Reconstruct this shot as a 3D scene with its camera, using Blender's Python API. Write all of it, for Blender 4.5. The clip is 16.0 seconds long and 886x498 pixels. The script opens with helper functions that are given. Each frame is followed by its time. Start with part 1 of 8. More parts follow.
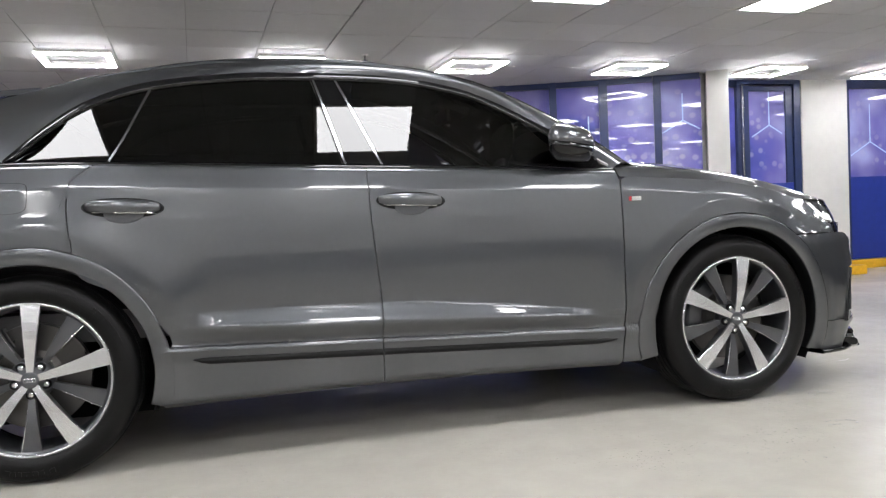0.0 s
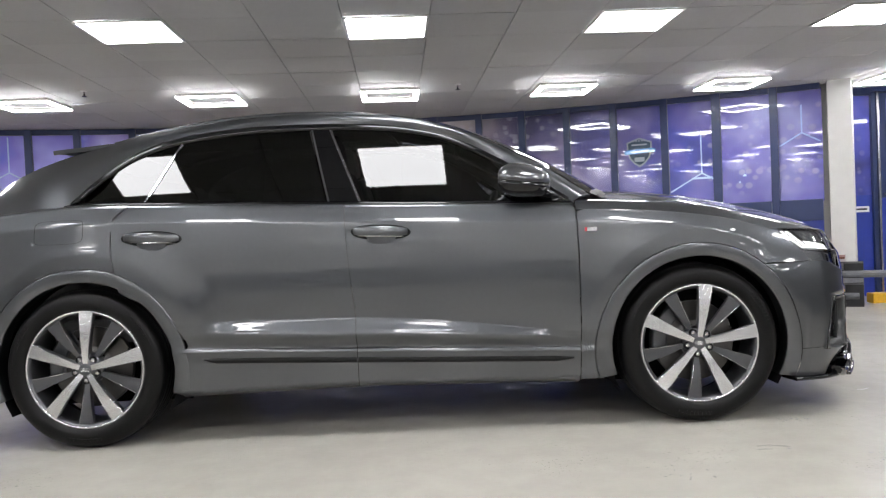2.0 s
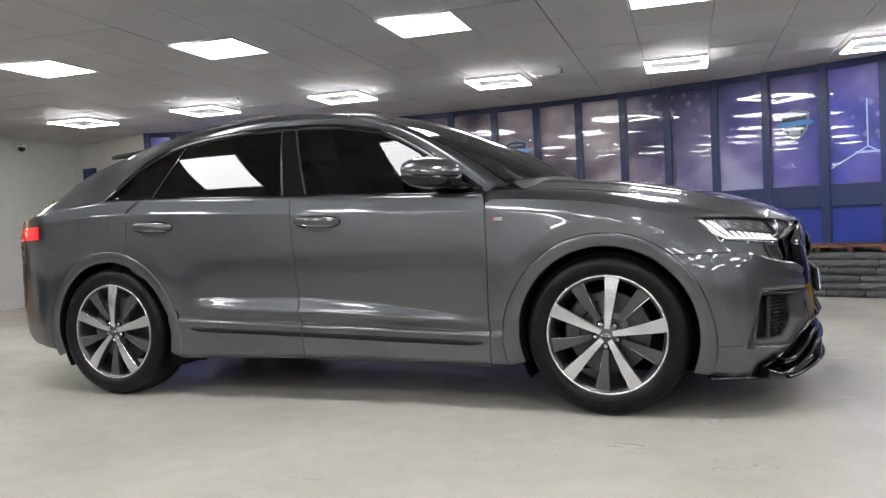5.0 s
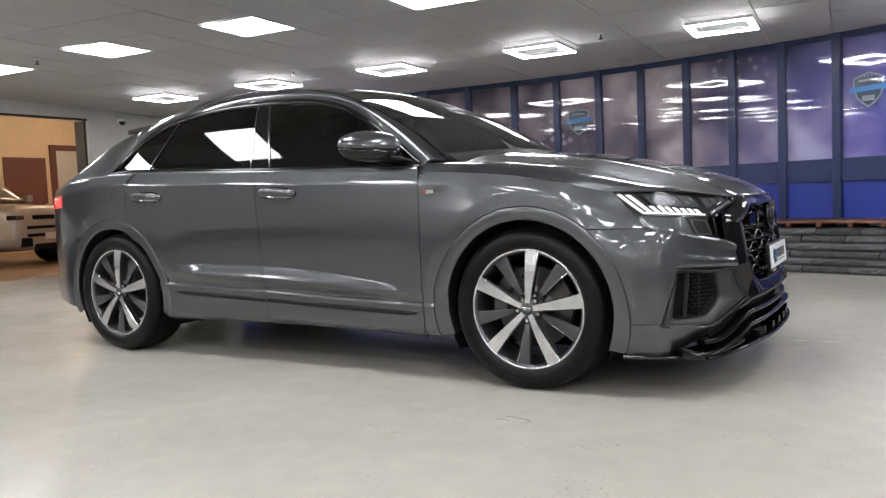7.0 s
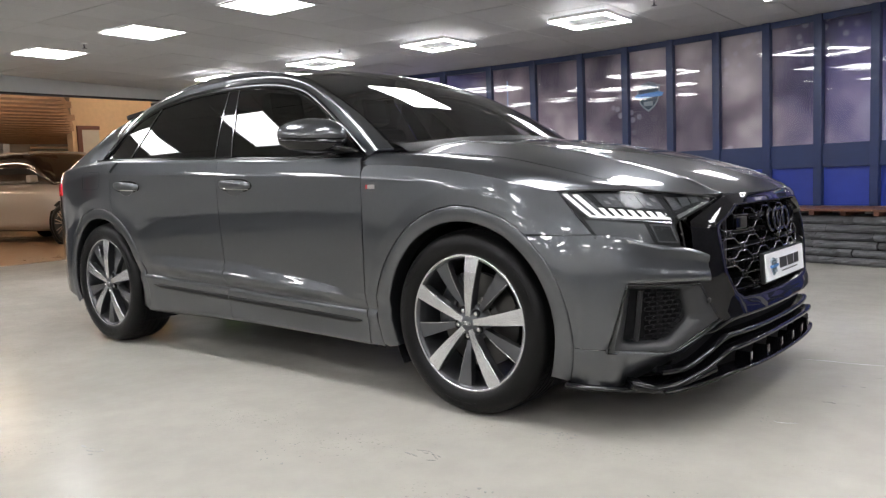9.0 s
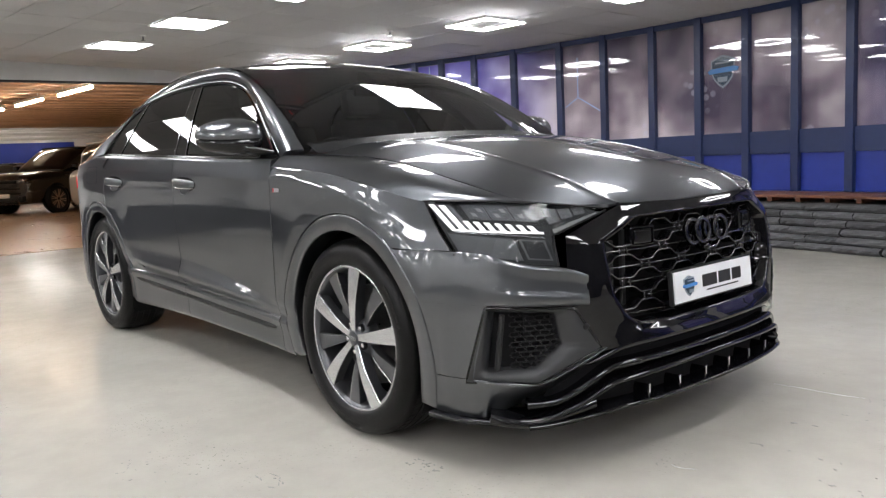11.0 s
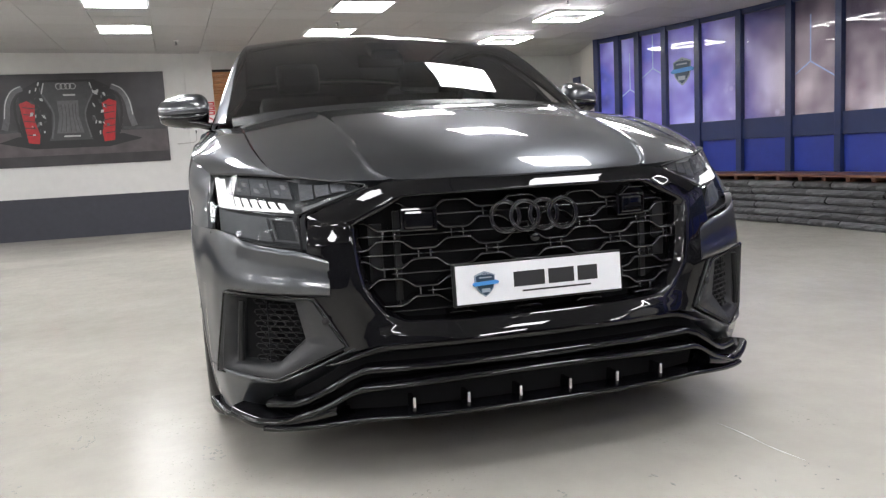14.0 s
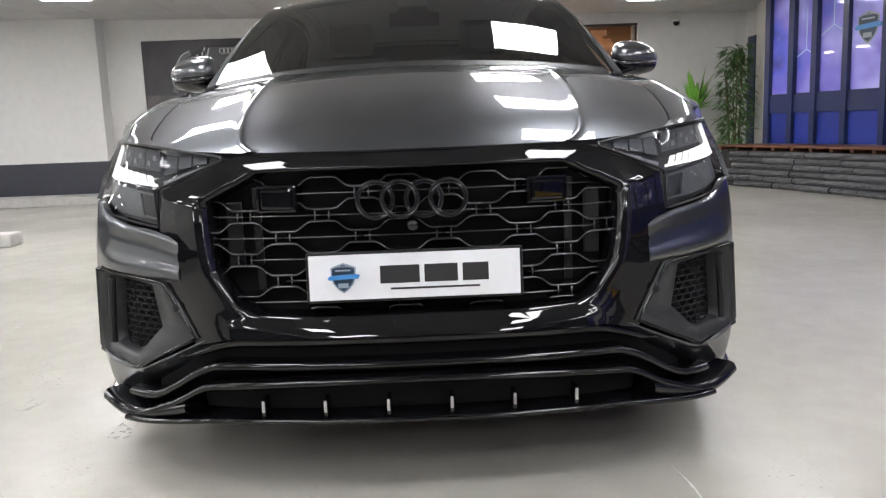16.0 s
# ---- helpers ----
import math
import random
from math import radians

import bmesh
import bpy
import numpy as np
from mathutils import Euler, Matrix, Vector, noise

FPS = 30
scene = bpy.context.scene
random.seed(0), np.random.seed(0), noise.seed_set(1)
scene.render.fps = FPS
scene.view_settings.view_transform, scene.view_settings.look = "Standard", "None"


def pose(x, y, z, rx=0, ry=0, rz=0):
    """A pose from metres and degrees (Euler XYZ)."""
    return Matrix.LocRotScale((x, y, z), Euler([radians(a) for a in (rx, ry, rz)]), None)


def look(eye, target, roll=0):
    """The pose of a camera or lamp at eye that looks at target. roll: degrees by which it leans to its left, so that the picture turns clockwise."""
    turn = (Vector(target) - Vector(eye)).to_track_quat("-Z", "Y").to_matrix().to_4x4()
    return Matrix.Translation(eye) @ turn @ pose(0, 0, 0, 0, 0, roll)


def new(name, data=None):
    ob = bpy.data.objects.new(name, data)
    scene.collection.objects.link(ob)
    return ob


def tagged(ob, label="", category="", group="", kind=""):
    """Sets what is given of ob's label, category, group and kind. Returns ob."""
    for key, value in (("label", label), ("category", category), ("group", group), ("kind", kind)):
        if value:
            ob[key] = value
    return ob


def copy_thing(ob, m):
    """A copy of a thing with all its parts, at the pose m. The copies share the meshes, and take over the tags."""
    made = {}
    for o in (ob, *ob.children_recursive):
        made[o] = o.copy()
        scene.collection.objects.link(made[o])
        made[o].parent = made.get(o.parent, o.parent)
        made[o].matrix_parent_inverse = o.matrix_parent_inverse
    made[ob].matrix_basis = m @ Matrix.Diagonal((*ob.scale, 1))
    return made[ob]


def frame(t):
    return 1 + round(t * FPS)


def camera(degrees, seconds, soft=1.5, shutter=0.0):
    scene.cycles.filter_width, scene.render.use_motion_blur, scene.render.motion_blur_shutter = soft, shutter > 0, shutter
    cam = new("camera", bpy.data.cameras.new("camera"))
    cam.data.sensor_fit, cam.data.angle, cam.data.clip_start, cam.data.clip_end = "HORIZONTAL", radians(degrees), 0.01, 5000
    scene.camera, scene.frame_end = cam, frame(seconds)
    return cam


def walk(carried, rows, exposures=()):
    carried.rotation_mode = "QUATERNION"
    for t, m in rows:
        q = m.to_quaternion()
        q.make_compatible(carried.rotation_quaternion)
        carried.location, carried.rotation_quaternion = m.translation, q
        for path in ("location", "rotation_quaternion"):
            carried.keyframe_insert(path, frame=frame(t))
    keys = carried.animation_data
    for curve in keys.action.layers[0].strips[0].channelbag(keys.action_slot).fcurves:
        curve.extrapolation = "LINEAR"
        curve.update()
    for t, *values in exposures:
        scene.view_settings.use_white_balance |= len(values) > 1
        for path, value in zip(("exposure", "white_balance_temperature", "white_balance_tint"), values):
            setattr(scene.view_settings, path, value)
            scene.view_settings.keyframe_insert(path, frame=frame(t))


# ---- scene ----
cam = camera(59.3, 16.0, soft=1.3)
PATH = [
    (0, (-0.722, -4.118, 0.928), (-0.221, -2.183, 0.844), -2.6),
    (0.5, (-0.472, -4.338, 0.987), (-0.114, -2.372, 0.901), -2.4),
    (1, (-0.268, -4.571, 0.999), (-0.044, -2.585, 0.933), -2.4),
    (1.5, (-0.038, -4.684, 0.979), (0.079, -2.688, 0.928), -2.4),
    (2, (0.259, -4.748, 0.988), (0.262, -2.749, 0.943), -2.5),
    (2.5, (0.578, -4.818, 0.991), (0.452, -2.822, 0.952), -2.7),
    (3, (0.859, -4.826, 0.979), (0.618, -2.841, 0.94), -2.9),
    (3.5, (1.185, -4.802, 0.969), (0.822, -2.836, 0.931), -2.9),
    (4, (1.527, -4.772, 0.964), (1.023, -2.837, 0.922), -2.9),
    (4.2, (1.649, -4.754, 0.969), (1.101, -2.831, 0.92), -2.9),
    (6.3, (2.724, -4.474, 0.943), (1.801, -2.703, 0.838), -2.4),
    (6.5, (2.808, -4.42, 0.938), (1.86, -2.663, 0.825), -2.4),
    (7, (3.049, -4.314, 0.941), (2.026, -2.6, 0.807), -2.4),
    (7.5, (3.221, -4.145, 0.955), (2.135, -2.473, 0.804), -2.4),
    (8, (3.344, -3.922, 0.966), (2.189, -2.298, 0.801), -2.4),
    (8.2, (3.391, -3.837, 0.975), (2.211, -2.231, 0.807), -2.4),
    (10.3, (3.704, -2.888, 1.077), (2.279, -1.504, 0.845), -2.5),
    (10.5, (3.801, -2.808, 1.088), (2.35, -1.452, 0.852), -2.6),
    (11, (4.027, -2.597, 1.086), (2.505, -1.323, 0.846), -2.8),
    (11.5, (4.252, -2.37, 1.072), (2.666, -1.176, 0.829), -2.8),
    (12, (4.432, -2.13, 1.072), (2.768, -1.046, 0.83), -2.9),
    (12.5, (4.528, -1.831, 1.054), (2.803, -0.849, 0.809), -3.0),
    (13, (4.576, -1.511, 1.032), (2.784, -0.659, 0.778), -3.0),
    (13.5, (4.612, -1.191, 0.997), (2.752, -0.502, 0.746), -3.0),
    (14, (4.587, -0.877, 0.963), (2.675, -0.346, 0.716), -3.0),
    (14.5, (4.574, -0.588, 0.953), (2.627, -0.206, 0.7), -2.6),
    (15, (4.576, -0.323, 0.951), (2.607, -0.091, 0.687), -2.6),
    (15.5, (4.492, -0.123, 0.941), (2.517, 0.003, 0.657), -2.3),
    (16, (4.369, 0.046, 0.942), (2.395, 0.073, 0.628), -2.2),
]
# the phone's own exposure drifts a little
EXPOSURE = [(0, 0.06), (3, 0.02), (6.5, -0.05), (8, -0.04), (11, 0.06), (13, 0.10), (14.5, 0.18), (16, 0.17)]
walk(cam, [(t, look(eye, target, roll)) for t, eye, target, roll in PATH], EXPOSURE)

# ---- world: an enclosed underground showroom, no daylight ----
world = bpy.data.worlds.new("world")
scene.world = world
world.use_nodes = True
world.node_tree.nodes["Background"].inputs[0].default_value = (0.02, 0.021, 0.024, 1)
world.node_tree.nodes["Background"].inputs[1].default_value = 0.3
scene.view_settings.exposure = 0.0

PANEL_POWER = 24.0      # white ceiling panels
RING_POWER = 44.0      # square ring lamps along the windows
TUBE_POWER = 58.0      # warm tubes in the garage


# ---- materials ----
def mat(name, base, rough=0.5, metal=0.0, vary=0.0, scale=8.0, bump=0.0, bump_scale=60.0, coat=0.0,
        rough_vary=0.0, rand=0.0, island=0.0, emit=None, power=0.0, stretch=(1, 1, 1), spec=0.5, coat_rough=0.03):
    """A principled material with two scales of noise in colour and roughness, and a fine bump."""
    m = bpy.data.materials.new(name)
    m.use_nodes = True
    nt = m.node_tree
    p = nt.nodes["Principled BSDF"]
    p.inputs["Base Color"].default_value = (*base, 1)
    p.inputs["Roughness"].default_value = rough
    p.inputs["Metallic"].default_value = metal
    p.inputs["Specular IOR Level"].default_value = spec
    p.inputs["Coat Weight"].default_value = coat
    p.inputs["Coat Roughness"].default_value = coat_rough
    if emit:
        p.inputs["Emission Color"].default_value = (*emit, 1)
        p.inputs["Emission Strength"].default_value = power
    L = nt.links.new
    if vary or bump or rough_vary or rand or island:
        tc = nt.nodes.new("ShaderNodeTexCoord")
        mp = nt.nodes.new("ShaderNodeMapping")
        mp.inputs["Scale"].default_value = stretch
        L(tc.outputs["Object"], mp.inputs["Vector"])
    if vary or rough_vary or rand or island:
        big = nt.nodes.new("ShaderNodeTexNoise")
        big.inputs["Scale"].default_value, big.inputs["Detail"].default_value = scale * 0.22, 5
        fine = nt.nodes.new("ShaderNodeTexNoise")
        fine.inputs["Scale"].default_value, fine.inputs["Detail"].default_value = scale * 3, 6
        L(mp.outputs[0], big.inputs["Vector"]), L(mp.outputs[0], fine.inputs["Vector"])
        mixn = nt.nodes.new("ShaderNodeMath")
        mixn.operation = "ADD"
        L(big.outputs[0], mixn.inputs[0]), L(fine.outputs[0], mixn.inputs[1])
        rng = nt.nodes.new("ShaderNodeMapRange")
        rng.inputs["From Min"].default_value, rng.inputs["From Max"].default_value = 0.65, 1.35
        rng.inputs["To Min"].default_value, rng.inputs["To Max"].default_value = 1 - vary, 1 + vary
        L(mixn.outputs[0], rng.inputs["Value"])
        val = rng.outputs[0]
        for amount, node, out in ((rand, "ShaderNodeObjectInfo", "Random"), (island, "ShaderNodeNewGeometry", "Random Per Island")):
            if amount:
                src = nt.nodes.new(node)
                r2 = nt.nodes.new("ShaderNodeMapRange")
                r2.inputs["To Min"].default_value, r2.inputs["To Max"].default_value = 1 - amount, 1 + amount
                L(src.outputs[out], r2.inputs["Value"])
                mul = nt.nodes.new("ShaderNodeMath")
                mul.operation = "MULTIPLY"
                L(val, mul.inputs[0]), L(r2.outputs[0], mul.inputs[1])
                val = mul.outputs[0]
        sc = nt.nodes.new("ShaderNodeVectorMath")
        sc.operation = "SCALE"
        sc.inputs[0].default_value = base
        L(val, sc.inputs["Scale"])
        L(sc.outputs[0], p.inputs["Base Color"])
        if rough_vary:
            r3 = nt.nodes.new("ShaderNodeMapRange")
            r3.inputs["From Min"].default_value, r3.inputs["From Max"].default_value = 0.65, 1.35
            r3.inputs["To Min"].default_value, r3.inputs["To Max"].default_value = max(0.02, rough - rough_vary), rough + rough_vary
            L(mixn.outputs[0], r3.inputs["Value"])
            L(r3.outputs[0], p.inputs["Roughness"])
    if bump:
        nb = nt.nodes.new("ShaderNodeTexNoise")
        nb.inputs["Scale"].default_value, nb.inputs["Detail"].default_value = bump_scale, 6
        L(mp.outputs[0], nb.inputs["Vector"])
        b = nt.nodes.new("ShaderNodeBump")
        b.inputs["Strength"].default_value, b.inputs["Distance"].default_value = min(1, bump), 0.01
        L(nb.outputs[0], b.inputs["Height"])
        L(b.outputs[0], p.inputs["Normal"])
    return m


def glass_mat(name, tint, gloss=1.0, ior=1.5):
    """Tinted pane: a tinted clear layer under a mirror-like surface."""
    m = bpy.data.materials.new(name)
    m.use_nodes = True
    nt = m.node_tree
    nt.nodes.remove(nt.nodes["Principled BSDF"])
    out = nt.nodes["Material Output"]
    tr = nt.nodes.new("ShaderNodeBsdfTransparent")
    tr.inputs[0].default_value = (*tint, 1)
    gl = nt.nodes.new("ShaderNodeBsdfGlossy")
    gl.inputs["Roughness"].default_value = 0.01
    fr = nt.nodes.new("ShaderNodeFresnel")
    fr.inputs[0].default_value = ior
    mx = nt.nodes.new("ShaderNodeMixShader")
    nt.links.new(fr.outputs[0], mx.inputs[0])
    nt.links.new(tr.outputs[0], mx.inputs[1]), nt.links.new(gl.outputs[0], mx.inputs[2])
    nt.links.new(mx.outputs[0], out.inputs[0])
    return m


WHITE_WALL = mat("white wall paint", (0.64, 0.635, 0.62), 0.6, vary=0.05, scale=3, bump=0.15, bump_scale=90)
DARK_BAND = mat("dark grey skirting paint", (0.035, 0.037, 0.05), 0.4, vary=0.12, scale=4, bump=0.1)
CONCRETE = mat("pale concrete", (0.42, 0.41, 0.39), 0.7, vary=0.15, scale=6, bump=0.3)
CEIL_TILE = mat("mineral ceiling tile", (0.47, 0.47, 0.47), 0.7, vary=0.04, scale=10, bump=0.25, bump_scale=220, island=0.06)
CEIL_GRID = mat("grey ceiling joint", (0.33, 0.33, 0.33), 0.8)
BLUE_FRAME = mat("slate blue painted frame", (0.019, 0.033, 0.100), 0.32, vary=0.08, scale=5, bump=0.05)
BLUE_PANEL = mat("royal blue painted panel", (0.020, 0.042, 0.29), 0.38, vary=0.1, scale=4, bump=0.05, rand=0.08)
WHITE_METAL = mat("white enamelled metal", (0.75, 0.75, 0.74), 0.35, vary=0.03)
BLACK_PLASTIC = mat("black plastic", (0.012, 0.012, 0.013), 0.45, vary=0.1, bump=0.1, bump_scale=300)
CHROME = mat("brushed steel", (0.62, 0.62, 0.63), 0.22, metal=1.0, rough_vary=0.06)
STONE = mat("dark split slate", (0.140, 0.143, 0.152), 0.75, vary=0.45, scale=9, bump=0.9, bump_scale=35, rand=0.3, stretch=(1, 1, 3))
MORTAR = mat("dark mortar", (0.03, 0.03, 0.032), 0.9, vary=0.2)
DECK = mat("reddish brown hardwood", (0.16, 0.065, 0.038), 0.5, vary=0.3, scale=12, bump=0.3, rand=0.2, stretch=(1, 8, 8))
YELLOW = mat("yellow kerb paint", (0.72, 0.40, 0.02), 0.45, vary=0.15, scale=8, bump=0.2)
PANEL_LIGHT = mat("white light panel", (0.9, 0.9, 0.9), 0.5, emit=(0.985, 0.98, 1.0), power=PANEL_POWER)
RING_LIGHT = mat("white ring light", (0.9, 0.9, 0.9), 0.5, emit=(0.985, 0.98, 1.0), power=RING_POWER)
RING_GLOW = mat("dim white glow", (0.9, 0.9, 0.9), 0.5, emit=(1.0, 0.98, 0.99), power=RING_POWER * 0.06)
REFLECTED_DARK = mat("dark for unseen wall", (0.06, 0.061, 0.066), 0.5, vary=0.1, scale=4, bump=0.1)
TUBE_WHITE = mat("neutral tube light", (0.9, 0.9, 0.9), 0.5, emit=(1.0, 0.93, 0.84), power=TUBE_POWER * 1.5)
TUBE_LIGHT = mat("warm tube light", (0.9, 0.85, 0.8), 0.5, emit=(1.0, 0.79, 0.57), power=TUBE_POWER * 0.9)
RED_SIGN = mat("red sign vinyl", (0.55, 0.03, 0.05), 0.35, vary=0.05)
WHITE_SIGN = mat("white sign vinyl", (0.75, 0.74, 0.73), 0.35, vary=0.03)
DARK_PRINT = mat("dark print", (0.02, 0.02, 0.022), 0.4)
BEIGE_WALL = mat("warm beige wall paint", (0.80, 0.63, 0.44), 0.65, vary=0.08, scale=3, bump=0.2)
GARAGE_RIB = mat("ribbed garage soffit", (0.56, 0.37, 0.25), 0.6, vary=0.15, scale=5, bump=0.2)
BROWN_PANEL = mat("maroon board", (0.16, 0.06, 0.05), 0.5, vary=0.1)
LEAF = mat("bamboo leaf", (0.085, 0.19, 0.05), 0.45, vary=0.3, scale=20, island=0.4)
LEAF_LIGHT = mat("spiky bright leaf", (0.16, 0.40, 0.05), 0.45, vary=0.3, scale=20, island=0.3)
CANE = mat("bamboo cane", (0.16, 0.13, 0.05), 0.5, vary=0.25, scale=30)
POT = mat("dark planter", (0.03, 0.03, 0.03), 0.4, vary=0.1)


def floor_mat():
    """Grey resin floor: glossy, with cloudy tone, scuffs and rough worn patches."""
    m = bpy.data.materials.new("grey resin floor")
    m.use_nodes = True
    nt, L = m.node_tree, m.node_tree.links.new
    p = nt.nodes["Principled BSDF"]
    tc = nt.nodes.new("ShaderNodeTexCoord")

    def noise_at(scale, detail, dist=0.0):
        n = nt.nodes.new("ShaderNodeTexNoise")
        n.inputs["Scale"].default_value, n.inputs["Detail"].default_value, n.inputs["Distortion"].default_value = scale, detail, dist
        L(tc.outputs["Object"], n.inputs["Vector"])
        return n.outputs[0]

    def ramp(src, a, b, lo, hi):
        r = nt.nodes.new("ShaderNodeMapRange")
        for k, v in zip(("From Min", "From Max", "To Min", "To Max"), (a, b, lo, hi)):
            r.inputs[k].default_value = v
        r.interpolation_type = "SMOOTHSTEP"
        L(src, r.inputs["Value"])
        return r.outputs[0]

    def calc(op, a, b):
        n = nt.nodes.new("ShaderNodeMath")
        n.operation = op
        for k, v in enumerate((a, b)):
            if isinstance(v, float):
                n.inputs[k].default_value = v
            else:
                L(v, n.inputs[k])
        return n.outputs[0]

    cloud, worn = noise_at(0.45, 5, 0.3), noise_at(1.1, 7, 0.4)
    grime = calc("MULTIPLY", ramp(noise_at(70.0, 2), 0.62, 0.72, 0.0, 1.0), ramp(noise_at(1.7, 4), 0.50, 0.72, 0.0, 0.5))
    tone = calc("MULTIPLY", ramp(cloud, 0.2, 0.8, 0.84, 1.10), ramp(noise_at(7.0, 6), 0.2, 0.8, 0.95, 1.04))
    tone = calc("MULTIPLY", tone, calc("SUBTRACT", 1.0, grime))
    col = nt.nodes.new("ShaderNodeVectorMath")
    col.operation = "SCALE"
    p.inputs["Specular IOR Level"].default_value = 0.13
    col.inputs[0].default_value = (0.405, 0.388, 0.350)
    L(tone, col.inputs["Scale"])
    L(col.outputs[0], p.inputs["Base Color"])
    L(calc("ADD", ramp(worn, 0.36, 0.64, 0.185, 0.240), ramp(noise_at(38.0, 3), 0.3, 0.7, -0.02, 0.03)), p.inputs["Roughness"])
    b = nt.nodes.new("ShaderNodeBump")
    b.inputs["Strength"].default_value, b.inputs["Distance"].default_value = 0.22, 0.01
    # trowelled ripples under fine orange peel
    L(calc("ADD", noise_at(5.0, 3), calc("MULTIPLY", noise_at(26.0, 4), ramp(noise_at(0.8, 3), 0.45, 0.65, 0.10, 0.42))), b.inputs["Height"])
    L(b.outputs[0], p.inputs["Normal"])
    return m


FLOOR = floor_mat()


def print_mat():
    """Blue and violet galaxy print behind glossy glass."""
    m = bpy.data.materials.new("blue violet window print")
    m.use_nodes = True
    nt, L = m.node_tree, m.node_tree.links.new
    p = nt.nodes["Principled BSDF"]
    tc = nt.nodes.new("ShaderNodeNewGeometry")
    big, small = nt.nodes.new("ShaderNodeTexNoise"), nt.nodes.new("ShaderNodeTexNoise")
    big.inputs["Scale"].default_value, big.inputs["Detail"].default_value = 0.55, 3
    small.inputs["Scale"].default_value, small.inputs["Detail"].default_value = 2.2, 2
    L(tc.outputs["Position"], big.inputs["Vector"]), L(tc.outputs["Position"], small.inputs["Vector"])
    cr = nt.nodes.new("ShaderNodeValToRGB")
    e = cr.color_ramp.elements
    e[0].position, e[0].color = 0.30, (0.030, 0.034, 0.19, 1)
    e[1].position, e[1].color = 0.72, (0.42, 0.44, 0.80, 1)
    for pos, c in ((0.42, (0.085, 0.10, 0.50, 1)), (0.52, (0.16, 0.14, 0.52, 1)), (0.60, (0.24, 0.23, 0.60, 1))):
        q = e.new(pos)
        q.color = c
    add = nt.nodes.new("ShaderNodeMath")
    add.operation = "MULTIPLY_ADD"
    add.inputs[1].default_value, add.inputs[2].default_value = 0.35, -0.17
    L(small.outputs[0], add.inputs[0])
    s = nt.nodes.new("ShaderNodeMath")
    L(big.outputs[0], s.inputs[0]), L(add.outputs[0], s.inputs[1])
    L(s.outputs[0], cr.inputs[0])
    # violet brown clouds in the middle of the long wall, blue towards both ends
    cr2 = nt.nodes.new("ShaderNodeValToRGB")
    e2 = cr2.color_ramp.elements
    e2[0].position, e2[0].color = 0.36, (0.055, 0.038, 0.075, 1)
    e2[1].position, e2[1].color = 0.66, (0.56, 0.50, 0.53, 1)
    q = e2.new(0.5)
    q.color = (0.23, 0.182, 0.225, 1)
    L(s.outputs[0], cr2.inputs[0])
    sep = nt.nodes.new("ShaderNodeSeparateXYZ")
    L(tc.outputs["Position"], sep.inputs[0])
    zone = nt.nodes.new("ShaderNodeValToRGB")
    zone.color_ramp.elements[0].position, zone.color_ramp.elements[0].color = 0.20, (0, 0, 0, 1)
    zone.color_ramp.elements[1].position, zone.color_ramp.elements[1].color = 0.95, (0, 0, 0, 1)
    for pos in (0.34, 0.70):
        zone.color_ramp.elements.new(pos).color = (1, 1, 1, 1)
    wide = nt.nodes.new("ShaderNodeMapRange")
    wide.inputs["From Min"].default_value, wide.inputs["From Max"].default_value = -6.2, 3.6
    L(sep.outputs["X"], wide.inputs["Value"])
    L(wide.outputs[0], zone.inputs[0])
    mixc = nt.nodes.new("ShaderNodeMix")
    mixc.data_type = "RGBA"
    L(zone.outputs[0], mixc.inputs["Factor"])
    L(cr.outputs[0], mixc.inputs["A"]), L(cr2.outputs[0], mixc.inputs["B"])
    # soft round light spots of the print, in clusters
    flat = nt.nodes.new("ShaderNodeMapping")
    flat.inputs["Scale"].default_value = (1, 0.15, 1)
    L(tc.outputs["Position"], flat.inputs["Vector"])
    spots = nt.nodes.new("ShaderNodeTexVoronoi")
    spots.inputs["Scale"].default_value = 9.0
    L(flat.outputs[0], spots.inputs["Vector"])
    soft = nt.nodes.new("ShaderNodeMapRange")
    soft.interpolation_type = "SMOOTHSTEP"
    for key, v in (("From Min", 0.42), ("From Max", 0.22), ("To Min", 0.0), ("To Max", 1.0)):
        soft.inputs[key].default_value = v
    L(spots.outputs["Distance"], soft.inputs["Value"])
    where = nt.nodes.new("ShaderNodeTexNoise")
    where.inputs["Scale"].default_value, where.inputs["Detail"].default_value = 0.9, 1
    L(tc.outputs["Position"], where.inputs["Vector"])
    some = nt.nodes.new("ShaderNodeMapRange")
    some.interpolation_type = "SMOOTHSTEP"
    for key, v in (("From Min", 0.52), ("From Max", 0.62), ("To Min", 0.0), ("To Max", 0.32)):
        some.inputs[key].default_value = v
    L(where.outputs[0], some.inputs["Value"])
    spot = nt.nodes.new("ShaderNodeMath")
    spot.operation = "MULTIPLY"
    L(soft.outputs[0], spot.inputs[0]), L(some.outputs[0], spot.inputs[1])
    lit = nt.nodes.new("ShaderNodeMix")
    lit.data_type = "RGBA"
    lit.inputs["B"].default_value = (0.62, 0.60, 0.74, 1)
    L(spot.outputs[0], lit.inputs["Factor"]), L(mixc.outputs["Result"], lit.inputs["A"])
    # scales the colour along the wall: full at the left end, lower towards the right
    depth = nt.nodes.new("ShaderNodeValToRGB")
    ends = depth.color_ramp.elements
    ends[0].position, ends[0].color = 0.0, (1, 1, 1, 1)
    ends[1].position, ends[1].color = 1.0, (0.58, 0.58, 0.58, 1)
